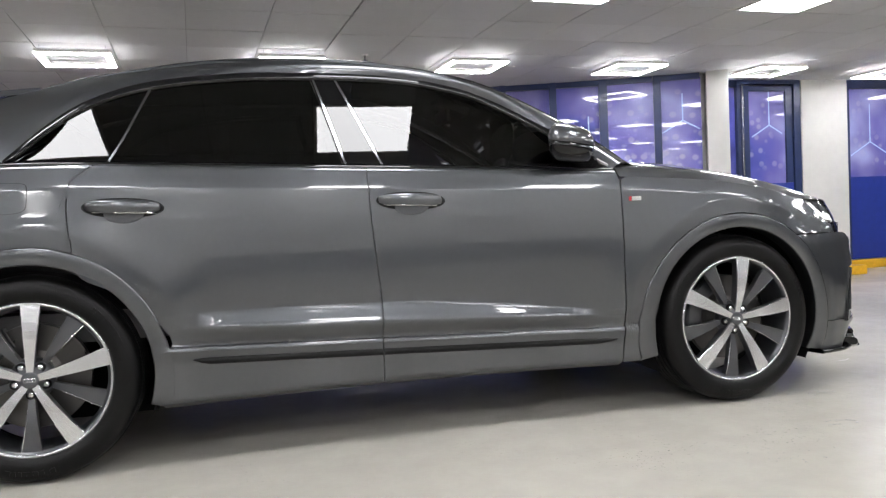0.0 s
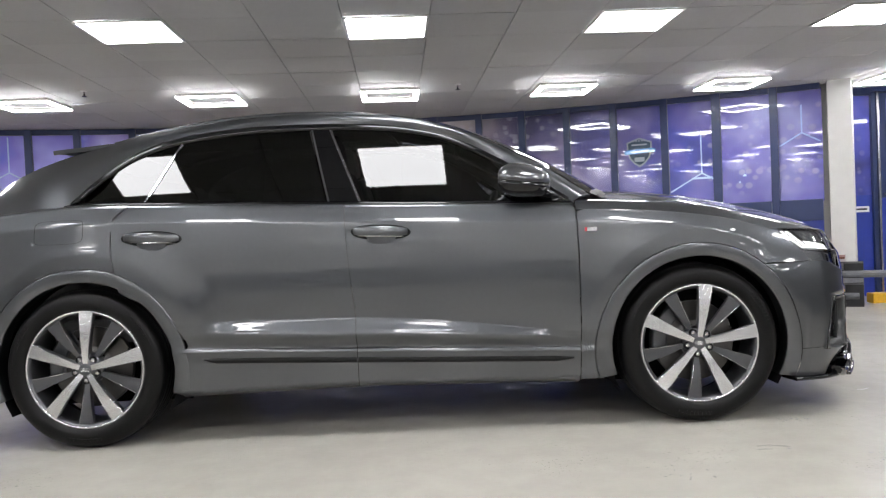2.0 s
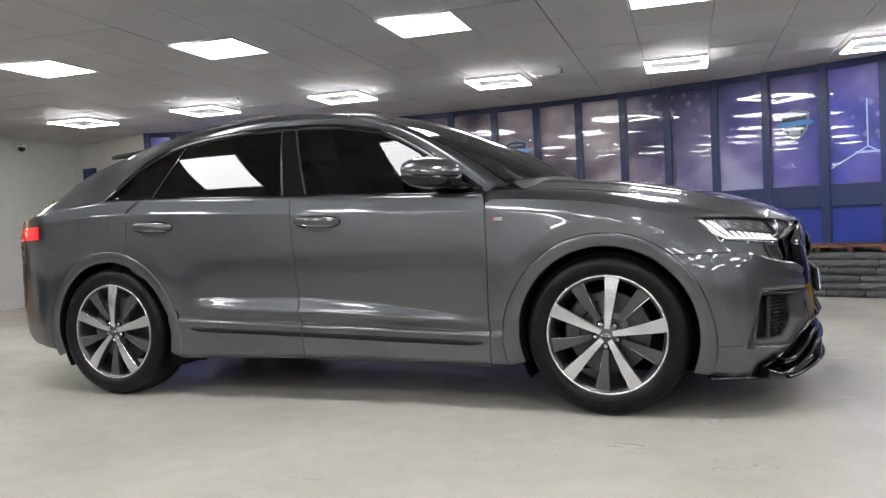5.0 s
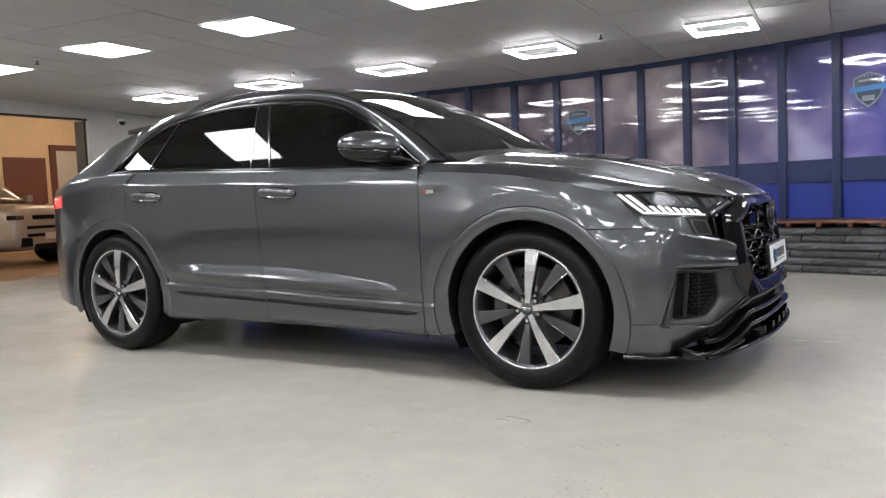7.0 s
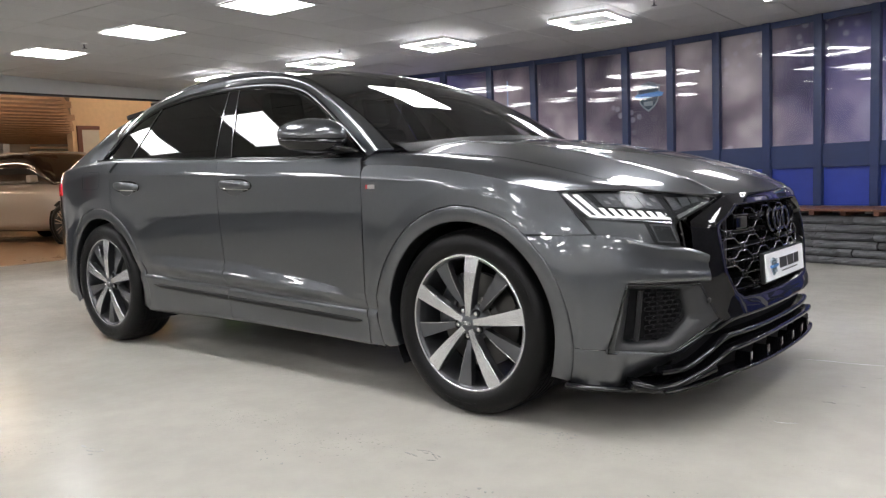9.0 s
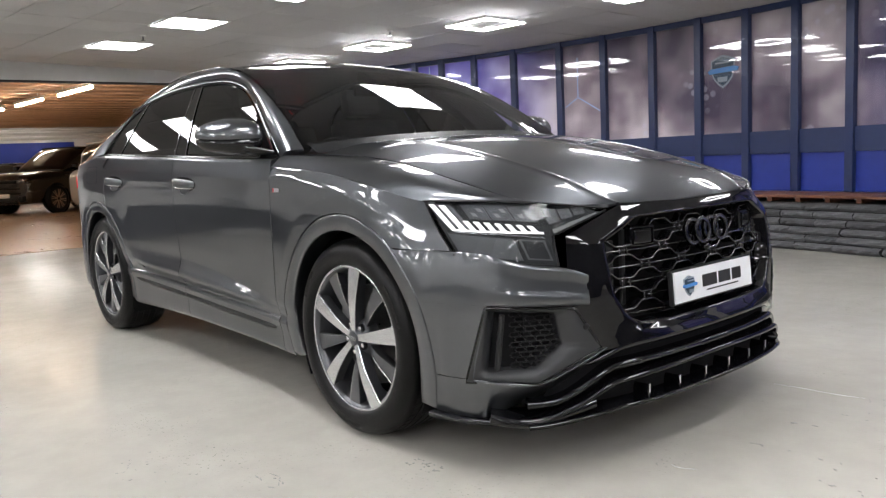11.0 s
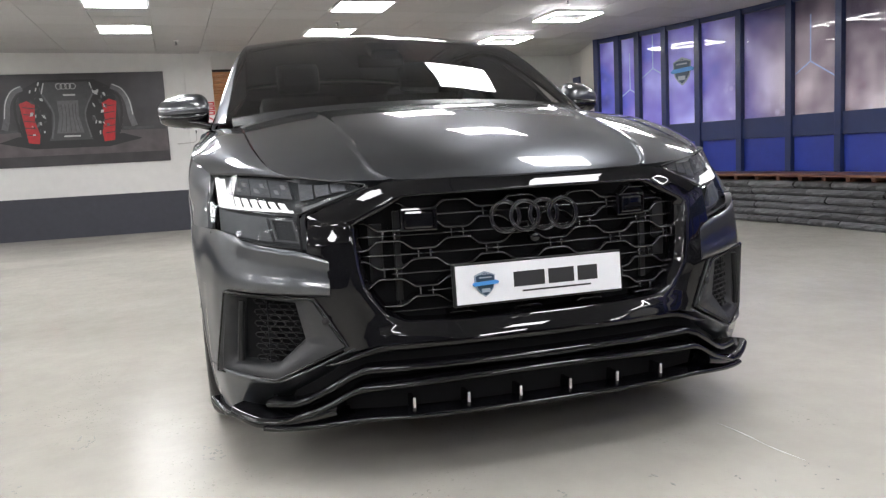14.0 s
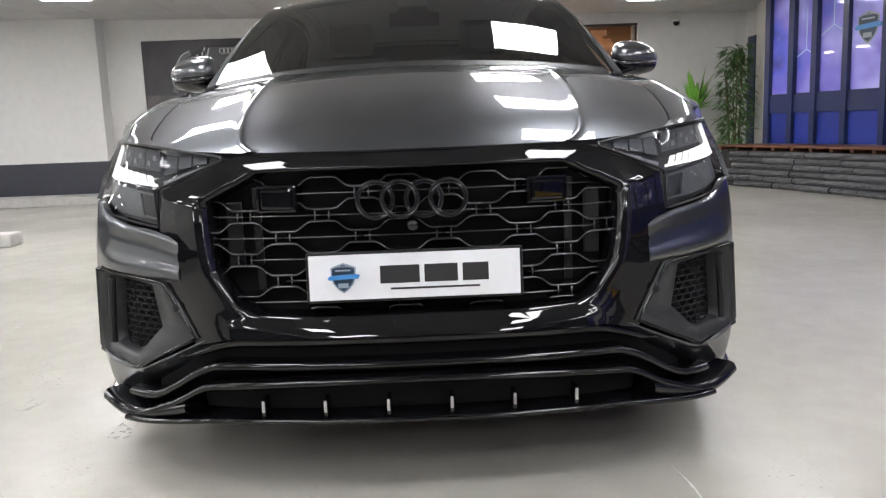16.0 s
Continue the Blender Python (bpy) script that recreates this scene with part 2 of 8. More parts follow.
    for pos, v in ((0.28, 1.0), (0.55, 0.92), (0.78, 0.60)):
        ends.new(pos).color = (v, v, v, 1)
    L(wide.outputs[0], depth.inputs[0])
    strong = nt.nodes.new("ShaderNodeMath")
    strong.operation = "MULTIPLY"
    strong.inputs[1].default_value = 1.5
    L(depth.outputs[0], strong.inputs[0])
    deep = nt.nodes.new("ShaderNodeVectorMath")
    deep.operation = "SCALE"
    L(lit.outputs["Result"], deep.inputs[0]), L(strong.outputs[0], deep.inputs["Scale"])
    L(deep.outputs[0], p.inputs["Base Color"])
    p.inputs["Roughness"].default_value = 0.5
    p.inputs["Coat Weight"].default_value, p.inputs["Coat Roughness"].default_value = 1.0, 0.015
    p.inputs["Coat IOR"].default_value = 1.6
    return m


PRINT = print_mat()
WINDOW_GLASS = glass_mat("clear window glass", (0.96, 0.965, 0.97), ior=1.5)
PRINT_LINE = mat("pale blue print line", (0.46, 0.60, 0.90), 0.4, coat=1.0, vary=0.1)
SHIELD_DARK = mat("navy emblem", (0.02, 0.05, 0.09), 0.3, coat=1.0)
SHIELD_BLUE = mat("bright blue emblem ribbon", (0.06, 0.25, 0.62), 0.3, coat=1.0)
SHIELD_PALE = mat("silver emblem rim", (0.28, 0.33, 0.39), 0.3, coat=1.0)


# ---- building helpers ----
def link(name, bm, material, parent=None, label="", smooth=False):
    me = bpy.data.meshes.new(name)
    bm.to_mesh(me)
    bm.free()
    for m_ in material if isinstance(material, (list, tuple)) else (material,):
        me.materials.append(m_)
    if smooth:
        for poly in me.polygons:
            poly.use_smooth = True
    ob = new(name, me)
    if parent is not None:
        ob.parent = parent
    if label:
        ob["label"] = label
    return ob


part = link


def empty(name, at=(0, 0, 0), rz=0.0):
    e = new(name)
    e.empty_display_size = 0.1
    e.matrix_world = pose(*at, 0, 0, rz)
    return e


def box(bm, lo, hi, m=None, bevel=0.0):
    """Add a box with corners lo and hi to bm, moved by m, with bevelled edges."""
    t = bmesh.new()
    bmesh.ops.create_cube(t, size=1.0)
    for v in t.verts:
        v.co = Vector([lo[k] + (v.co[k] + 0.5) * (hi[k] - lo[k]) for k in range(3)])
    if bevel:
        bmesh.ops.bevel(t, geom=t.edges[:], offset=bevel, segments=2, affect="EDGES", profile=0.6)
    if m is not None:
        t.transform(m)
    me = bpy.data.meshes.new("tmp")
    t.to_mesh(me)
    t.free()
    bm.from_mesh(me)
    bpy.data.meshes.remove(me)
    return bm


def box_part(name, lo, hi, material, parent=None, label="", bevel=0.0, m=None):
    return link(name, box(bmesh.new(), lo, hi, m, bevel), material, parent, label)


def lathe(bm, prof, n=64, m=None, closed=False):
    """Spin profile points (radius, height) round z."""
    rings = [[bm.verts.new((r * math.cos(2 * math.pi * k / n), r * math.sin(2 * math.pi * k / n), h)) for k in range(n)] for r, h in prof]
    pairs = list(zip(rings, rings[1:])) + ([(rings[-1], rings[0])] if closed else [])
    for a, b in pairs:
        for k in range(n):
            bm.faces.new((a[k], a[(k + 1) % n], b[(k + 1) % n], b[k]))
    if m is not None:
        bmesh.ops.transform(bm, matrix=m, verts=[v for r in rings for v in r])
    return bm


def tube(bm, pts, r, n=10, cap=True, taper=1.0):
    """A round tube along points."""
    pts = [Vector(p) for p in pts]
    rings = []
    for k, p in enumerate(pts):
        d = (pts[min(k + 1, len(pts) - 1)] - pts[max(k - 1, 0)]).normalized()
        s = d.cross(Vector((0, 0, 1)))
        s = s.normalized() if s.length > 1e-4 else Vector((1, 0, 0))
        u = s.cross(d)
        rr = r * (1 + (taper - 1) * k / max(1, len(pts) - 1))
        rings.append([bm.verts.new(p + rr * (math.cos(2 * math.pi * j / n) * s + math.sin(2 * math.pi * j / n) * u)) for j in range(n)])
    for a, b in zip(rings, rings[1:]):
        for j in range(n):
            bm.faces.new((a[j], a[(j + 1) % n], b[(j + 1) % n], b[j]))
    if cap:
        bm.faces.new(rings[0][::-1]), bm.faces.new(rings[-1])
    return bm


def plate(bm, pts, thick, m=None):
    """A flat polygon (x, y points) raised to a slab of that thickness along z."""
    lo = [bm.verts.new((x, y, 0)) for x, y in pts]
    hi = [bm.verts.new((x, y, thick)) for x, y in pts]
    bm.faces.new(lo[::-1]), bm.faces.new(hi)
    for k in range(len(pts)):
        j = (k + 1) % len(pts)
        bm.faces.new((lo[k], lo[j], hi[j], hi[k]))
    if m is not None:
        bmesh.ops.transform(bm, matrix=m, verts=lo + hi)
    return bm


# ---- the showroom ----
CZ = 2.47                    # ceiling height
GRID_TURN = 3.2              # the ceiling grid lies slightly askew to the car
CX, CY = -1.3, -6.9          # centre of the curved window wall
R_WIN, R_STONE = 12.35, 11.9
WX = -7.75                   # end wall with the garage opening


def arc(r, deg, z=0.0):
    a = radians(deg)
    return Vector((CX + r * math.sin(a), CY + r * math.cos(a), z))


# floor and ground slab, one sheet through the showroom and the garage
bm = bmesh.new()
bmesh.ops.create_grid(bm, x_segments=24, y_segments=16, size=0.5)
bmesh.ops.transform(bm, matrix=Matrix.Translation((-13, 0, 0)) @ Matrix.Diagonal((60, 34, 1, 1)), verts=bm.verts)
tagged(link("floor", bm, FLOOR), "glossy grey resin floor with scuffs and worn patches", "floor", kind="structure")
GARAGE_FLOOR = mat("warm worn garage floor", (0.36, 0.24, 0.15), 0.32, vary=0.12, scale=3, bump=0.15, rough_vary=0.08)
tagged(box_part("floor_garage", (-42, -8.0, 0.0), (WX - 0.28, 14.0, 0.004), GARAGE_FLOOR), "brown worn garage floor", "floor", kind="structure")

# ceiling: tiles of 0.6 m with open dark joints on a slab
TILE = 0.597


def lift(x, y):
    """The ceiling rises a little towards the end wall."""
    return max(0.0, -x) * 0.0029 * min(9.5, max(0.0, 4.5 - y))


bm = bmesh.new()
box(bm, (-8.0, -11.0, CZ + 0.34), (11.5, 7.5, CZ + 0.5))
turn = Matrix.Translation((-0.07, 0.876, 0)) @ Matrix.Rotation(radians(GRID_TURN), 4, "Z")
verts, faces = [], []
for i in range(-14, 21):
    for j in range(-20, 11):
        c = turn @ Vector((i * TILE, j * TILE, 0))
        if not (-7.75 < c.x < 11.2 and -10.6 < c.y < 7.2):
            continue
        h, z0 = TILE / 2 - 0.0032, CZ + random.uniform(-0.0015, 0.0015)
        k = len(verts)
        for dx, dy, z in ((-h, -h, z0), (h, -h, z0), (h, h, z0), (-h, h, z0), (-h, -h, z0 + 0.03), (h, -h, z0 + 0.03), (h, h, z0 + 0.03), (-h, h, z0 + 0.03)):
            p = turn @ Vector((i * TILE + dx, j * TILE + dy, 0))
            verts.append((p.x, p.y, z + lift(p.x, p.y)))
        faces += [(k + 3, k + 2, k + 1, k), (k, k + 1, k + 5, k + 4), (k + 1, k + 2, k + 6, k + 5), (k + 2, k + 3, k + 7, k + 6), (k + 3, k, k + 4, k + 7)]
me = bpy.data.meshes.new("tiles")
me.from_pydata(verts, [], faces)
n0 = len(bm.faces)
bm.from_mesh(me)
bm.faces.ensure_lookup_table()
for k, fc in enumerate(bm.faces):
    fc.material_index = 0 if k < n0 else 1
bpy.data.meshes.remove(me)
tagged(link("ceiling", bm, [CEIL_GRID, CEIL_TILE]), "suspended ceiling of grey mineral tiles", "ceiling", kind="structure")


def light_panel():
    e = empty("ceiling_light")
    box_part("diffuser", (-0.277, -0.277, -0.009), (0.277, 0.277, -0.004), PANEL_LIGHT, e, "glowing white diffuser")
    bm = bmesh.new()
    for s in (-1, 1):
        box(bm, (-0.297, s * 0.287 - 0.01, -0.012), (0.297, s * 0.287 + 0.01, -0.002), None, 0.002)
        box(bm, (s * 0.287 - 0.01, -0.277, -0.012), (s * 0.287 + 0.01, 0.277, -0.002), None, 0.002)
    link("rim", bm, WHITE_METAL, e)
    return tagged(e, "square white flush ceiling light panel, lit", "ceiling light", "ceiling panels")


def ring_lamp():
    e = empty("ring_lamp")
    ring, width = 0.29, 0.050
    for nm, z0, z1, mt, lab in (("light_frame", -0.080, -0.070, RING_LIGHT, "glowing square ring"), ("housing", -0.0695, -0.040, WHITE_METAL, "white square housing"), ("up_light", -0.0395, -0.036, RING_GLOW, "dim upward glow")):
        o, w = (ring - 0.018, width - 0.036) if nm == "up_light" else (ring, width)
        bm = bmesh.new()
        for s in (-1, 1):
            box(bm, (-o, s * (o - w / 2) - w / 2, z0), (o, s * (o - w / 2) + w / 2, z1))
            box(bm, (s * (o - w / 2) - w / 2, -o + w, z0), (s * (o - w / 2) + w / 2, o - w, z1))
        link(nm, bm, mt, e, lab)
    for a in (-1, 1):
        for b in (-1, 1):
            link("hanger", tube(bmesh.new(), [(a * 0.25, b * 0.25, -0.036), (a * 0.25, b * 0.25, 0.0)], 0.004, 6), CHROME, e)
    return tagged(e, "square ring lamp hung close under the ceiling, lit", "ceiling light", "ring lamps")


def lamp_pose(i, j):
    m = turn @ Matrix.Translation((3 * i * TILE, 4 * j * TILE, 0))
    return Matrix.Translation((0, 0, CZ + lift(m.translation.x, m.translation.y))) @ m


first_panel, first_ring = light_panel(), ring_lamp()
first_panel.matrix_basis, first_ring.matrix_basis = lamp_pose(0, 0), lamp_pose(0, 1)
for i in range(-4, 6):
    for j in range(-4, 2):
        place = lamp_pose(i, j).translation
        if (i, j) in ((0, 0), (0, 1)) or place.x < -6.5 or (j == 1 and (place.x < -6.2 or place.x > 9)):
            continue
        copy_thing(first_ring if j == 1 else first_panel, lamp_pose(i, j))


# ---- curved window wall ----
ANGLES = [-22.2, -20.4, -18.7, -16.5, -13.9, -10.85, -7.45, -4.35, -1.13, 1.74, 4.48, 7.12, 9.8, 12.35, 14.95, 17.6, 20.4, 23.15, 26.05, 28.5]
Z_LEDGE, Z_LOW, Z_PANE, Z_TOP = 0.54, 0.93, 1.17, 2.40


def bay_matrix(a0, a1, r):
    """A frame at the left foot of a bay: x along the bay, y outwards, z up."""
    p, q = arc(r, a0), arc(r, a1)
    x = (q - p).normalized()
    y = Vector((-x.y, x.x, 0))
    if y.dot(arc(1, a0) - Vector((CX, CY, 0))) < 0:
        y = -y
    m = Matrix((x, y, (0, 0, 1))).transposed().to_4x4()
    m.translation = p
    return m, (q - p).length


def shield(parent, m, w=0.30):
    """A shield emblem: rim, dark field, blue ribbon and plain bars."""
    def outline(s):
        return [(x * s * w / 2, y * s * w / 2) for x, y in ((-1, 0.75), (-0.55, 0.93), (0, 1.12), (0.55, 0.93), (1, 0.75), (0.97, 0.0), (0.8, -0.55), (0.45, -0.98), (0, -1.3), (-0.45, -0.98), (-0.8, -0.55), (-0.97, 0.0))]
    flat = m @ Matrix.Rotation(radians(90), 4, "X")
    e = link("emblem", plate(bmesh.new(), outline(1.0), 0.004, flat), SHIELD_PALE, parent, "shield emblem with silver rim, dark field and blue ribbon")
    link("field", plate(bmesh.new(), outline(0.88), 0.008, flat), SHIELD_DARK, e)
    link("ribbon", plate(bmesh.new(), [(-0.62 * w, -0.02 * w), (-0.5 * w, 0.07 * w), (0.5 * w, 0.12 * w), (0.66 * w, 0.06 * w), (0.6 * w, -0.06 * w), (-0.55 * w, -0.11 * w)], 0.012, flat), SHIELD_BLUE, e, "bright blue ribbon")
    for k in range(5):
        link("mark", box(bmesh.new(), (-0.26 * w + 0.115 * k * w, 0.40 * w, 0.009), (-0.20 * w + 0.115 * k * w, 0.46 * w, 0.013), flat), SHIELD_PALE, e)
    for x, z0, z1 in ((0.2, -0.42, -0.24), (0.3, 0.24, 0.30)):
        link("mark", box(bmesh.new(), (-x * w, z0 * w, 0.009), (x * w, z1 * w, 0.013), flat), SHIELD_PALE, e)
    return e


def hex_lines(parent, m, L, seed):
    """Thin straight print lines of a large honeycomb, cut off at the pane's edge."""
    rnd = random.Random(seed)
    cx, cz = rnd.uniform(0.25, 0.75) * L, Z_PANE + rnd.uniform(0.25, 0.9)
    bm = bmesh.new()
    for a in (90, 210, 330):
        d = Vector((math.cos(radians(a)), math.sin(radians(a))))
        reach = 0.5
        for k in (0, 1):
            if abs(d[k]) > 1e-6:
                lo, hi = ((0.05, L - 0.05), (Z_PANE + 0.02, Z_TOP - 0.02))[k]
                c = (cx, cz)[k]
                reach = min(reach, ((hi if d[k] > 0 else lo) - c) / d[k])
        n = Vector((-d.y, d.x)) * 0.008
        a0, b0 = Vector((cx, cz)), Vector((cx, cz)) + d * reach
        plate(bm, [tuple(a0 - n), tuple(b0 - n), tuple(b0 + n), tuple(a0 + n)], 0.002, m @ Matrix.Translation((0, 0.026, 0)) @ Matrix.Rotation(radians(90), 4, "X"))
    link("print_line", bm, PRINT_LINE, parent, "pale blue honeycomb line")


SHIELDS = {3: 2.0, 9: 2.0, 15: 2.0}
for n, (a0, a1) in enumerate(zip(ANGLES, ANGLES[1:])):
    m, L = bay_matrix(a0, a1, R_WIN)
    e = empty(f"window_{n + 1}")
    tagged(e, "tall glossy window bay with blue violet print in a slate blue frame", "window", "window bays", "structure")
    w = 0.045 if n not in (17,) else 0.06
    box_part("post", (-w / 2 - 0.02, -0.035, Z_LEDGE), (w / 2 + 0.02, 0.09, CZ - 0.002), BLUE_FRAME, e, bevel=0.004, m=m)
    lean = Matrix.Translation((L / 2, 0, 0)) @ Matrix.Rotation(radians(random.uniform(-0.5, 0.5)), 4, "Z") @ Matrix.Rotation(radians(random.uniform(-0.35, 0.35)), 4, "X") @ Matrix.Translation((-L / 2, 0, 0))
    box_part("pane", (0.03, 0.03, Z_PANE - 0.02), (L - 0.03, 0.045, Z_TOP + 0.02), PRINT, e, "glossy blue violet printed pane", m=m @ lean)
    if 5 <= n <= 15:
        tilt = m @ lean @ Matrix.Translation((L / 2, 0.004, 1.7)) @ Matrix.Rotation(radians(0.6 * math.sin(n * 2.3)), 4, "Z") @ Matrix.Rotation(radians(0.3 * math.cos(n * 1.7)), 4, "X") @ Matrix.Translation((-L / 2, 0, -1.7))
        bm = bmesh.new()
        bm.faces.new([bm.verts.new(tilt @ Vector(p)) for p in ((0.035, 0, Z_PANE - 0.01), (L - 0.035, 0, Z_PANE - 0.01), (L - 0.035, 0, Z_TOP + 0.01), (0.035, 0, Z_TOP + 0.01))])
        link("glass", bm, WINDOW_GLASS, e, "clear outer pane").visible_shadow = False
    box_part("transom", (w / 2 + 0.02, -0.012, Z_LOW), (L - w / 2 - 0.02, 0.08, Z_PANE), BLUE_FRAME, e, bevel=0.004, m=m)
    box_part("header", (w / 2 + 0.02, -0.012, Z_TOP), (L - w / 2 - 0.02, 0.08, CZ - 0.003), BLUE_FRAME, e, bevel=0.004, m=m)
    box_part("lower_panel", (w / 2 + 0.02, 0.02, Z_LEDGE), (L - w / 2 - 0.02, 0.06, Z_LOW), BLUE_PANEL, e, "royal blue lower panel", m=m)
    if n in SHIELDS:
        shield(e, m @ Matrix.Translation((L / 2, 0.016, 1.86)))
    if n in (1, 2, 3, 4, 6, 14, 16, 17, 18):
        hex_lines(e, m, L, n * 7 + 3)
    # pale lettering across two panes, as plain bars
    for k, x0, x1, z0, z1 in ((16, 0.50, 0.90, 1.478, 1.502), (17, 0.08, 0.50, 1.478, 1.502), (17, 0.10, 0.40, 1.405, 1.425)):
        if n == k:
            link("word_bar", plate(bmesh.new(), [(x0 * L, z0), (x1 * L, z0), (x1 * L, z1), (x0 * L, z1)], 0.002, m @ Matrix.Translation((0, 0.024, 0)) @ Matrix.Rotation(radians(90), 4, "X")), PRINT_LINE, e)

# backing behind the windows so that the wall is closed
bm = bmesh.new()
for a0, a1 in zip(ANGLES, ANGLES[1:]):
    m, L = bay_matrix(a0, a1, R_WIN + 0.14)
    box(bm, (-0.02, 0, 0), (L + 0.02, 0.2, CZ + 0.33), m)
tagged(link("wall_north", bm, WHITE_WALL), "solid wall behind the curved window bays", "wall", kind="structure")

# split stone retaining wall under the windows: courses of long rough slabs
stone_wall = empty("wall_stone")
tagged(stone_wall, "low curved wall of dark split slate courses", "stone wall", kind="structure")
bm = bmesh.new()
for k in range(26):
    a0, a1 = -24 + k * 2.08, -24 + (k + 1) * 2.08
    m, L = bay_matrix(a0, a1, R_STONE + 0.03)
    box(bm, (0, 0, 0), (L, 0.42, 0.462), m)
link("core", bm, MORTAR, stone_wall)
# deck ledge on the wall
ledge = empty("ledge")
tagged(ledge, "reddish brown timber ledge on the stone wall", "ledge", kind="structure")
for k in range(36):
    a0, a1 = -24 + k * 1.48, -24 + (k + 1) * 1.48
    m, L = bay_matrix(a0, a1, R_STONE - 0.05)
    box_part("plank", (0.002, 0, 0.514), (L - 0.002, 0.50, 0.538), DECK, ledge, bevel=0.003, m=m)
    box_part("block", (0.0, 0.03, 0.472), (0.05, 0.4, 0.514), DECK, ledge, m=m)

# ---- right of the windows: pillar, doorway and glazing down to a yellow kerb ----
p0 = arc(R_WIN, 28.5)
m, L = bay_matrix(28.62, 29.75, R_WIN - 0.05)
tagged(box_part("pillar_1", (0, 0, 0), (L, 0.6, CZ), WHITE_WALL, m=m, bevel=0.006), "white plastered pillar beside the window bays", "pillar", kind="structure")
DY = 4.5
door_wall = empty("door_1")
tagged(door_wall, "blue framed glazed entrance door with side light", "door", kind="structure")
box_part("side_light", (4.9, DY + 0.02, 1.2), (5.40, DY + 0.035, 2.38), PRINT, door_wall, "printed side light")
box_part("side_panel", (4.9, DY + 0.01, 0.0), (5.40, DY + 0.05, 1.2), BLUE_PANEL, door_wall)
box_part("door_post", (5.40, DY - 0.03, 0.0), (5.45, DY + 0.08, 2.42), BLUE_FRAME, door_wall, bevel=0.004)
box_part("door_trim", (5.452, DY - 0.06, 0.0), (5.475, DY + 0.02, 2.41), CHROME, door_wall, "brushed steel door edge", bevel=0.003)
box_part("door_leaf", (5.48, DY - 0.02, 0.02), (6.22, DY + 0.03, 1.16), BLUE_PANEL, door_wall, "royal blue door leaf", bevel=0.004)
box_part("door_glass", (5.58, DY, 1.16), (6.12, DY + 0.02, 2.33), PRINT, door_wall, "printed door glass")
bm = bmesh.new()
for lo, hi in (((5.48, DY - 0.02, 1.16), (5.58, DY + 0.03, 2.40)), ((6.12, DY - 0.02, 1.16), (6.22, DY + 0.03, 2.40)), ((5.58, DY - 0.02, 2.33), (6.12, DY + 0.03, 2.40)), ((6.23, DY - 0.04, 0), (6.33, DY + 0.08, 2.42)), ((4.9, DY - 0.03, 2.38), (5.40, DY + 0.08, CZ)), ((5.40, DY - 0.04, 2.42), (6.33, DY + 0.08, CZ))):
    box(bm, lo, hi, None, 0.003)
link("door_frame", bm, BLUE_FRAME, door_wall)
link("door_lock", tube(bmesh.new(), [(5.535, DY - 0.032, 1.20), (5.535, DY - 0.02, 1.20)], 0.015, 16), CHROME, door_wall)
door_sign = box_part("door_sign", (5.66, DY - 0.026, 1.0), (6.0, DY - 0.021, 1.07), WHITE_SIGN, door_wall, "white door sign with one word")
side_sign = box_part("side_sign", (5.15, DY + 0.004, 1.0), (5.36, DY + 0.009, 1.07), WHITE_SIGN, door_wall, "white sign on the side panel")
tagged(box_part("pillar_2", (6.335, DY - 0.05, 0), (7.04, DY + 0.6, CZ), WHITE_WALL, bevel=0.006), "wide white plastered pillar", "pillar", kind="structure")
glaz = empty("window_20")
tagged(glaz, "printed glazing in a slate blue frame above a yellow kerb", "window", kind="structure")
box_part("pane", (7.10, DY + 0.03, 1.2), (7.85, DY + 0.045, 2.36), PRINT, glaz)
box_part("pane", (7.95, DY + 0.03, 1.2), (8.75, DY + 0.045, 2.36), PRINT, glaz)
box_part("lower_panel", (7.10, DY + 0.02, 0.11), (8.75, DY + 0.06, 1.2), BLUE_PANEL, glaz)
bm = bmesh.new()
for lo, hi in (((7.041, DY - 0.02, 0.11), (7.10, DY + 0.08, CZ)), ((7.85, DY - 0.02, 0.11), (7.95, DY + 0.08, CZ)), ((8.75, DY - 0.02, 0.11), (8.9, DY + 0.08, CZ)), ((7.1, DY - 0.02, 2.36), (7.85, DY + 0.08, CZ)), ((7.95, DY - 0.02, 2.36), (8.75, DY + 0.08, CZ))):
    box(bm, lo, hi, None, 0.003)
link("window_frame", bm, BLUE_FRAME, glaz)
tagged(box_part("kerb_1", (4.93, 3.70, 0), (6.60, 3.84, 0.11), YELLOW, bevel=0.012), "yellow painted kerb", "kerb", kind="structure")
tagged(box_part("kerb_2", (6.34, DY - 0.16, 0), (9.2, DY - 0.055, 0.11), YELLOW, bevel=0.012), "yellow painted kerb", "kerb", kind="structure")
# unseen wall, its dark colour stands in for dim space mirrored in the car
tagged(box_part("wall_east", (8.9, -9.2, 0), (9.15, DY + 0.7, CZ + 0.33), REFLECTED_DARK), "unseen wall, kept dark for the car's reflections", "wall", kind="structure")
tagged(box_part("wall_door", (4.6, DY + 0.12, 0), (9.0, DY + 0.3, CZ), WHITE_WALL), "white wall behind the entrance", "wall", kind="structure")

hex_lines(door_wall, Matrix.Translation((5.58, DY - 0.028, 0)), 0.54, 5)
hex_lines(glaz, Matrix.Translation((7.10, DY + 0.002, 0)), 0.75, 9)
hex_lines(glaz, Matrix.Translation((7.95, DY + 0.002, 0)), 0.80, 12)

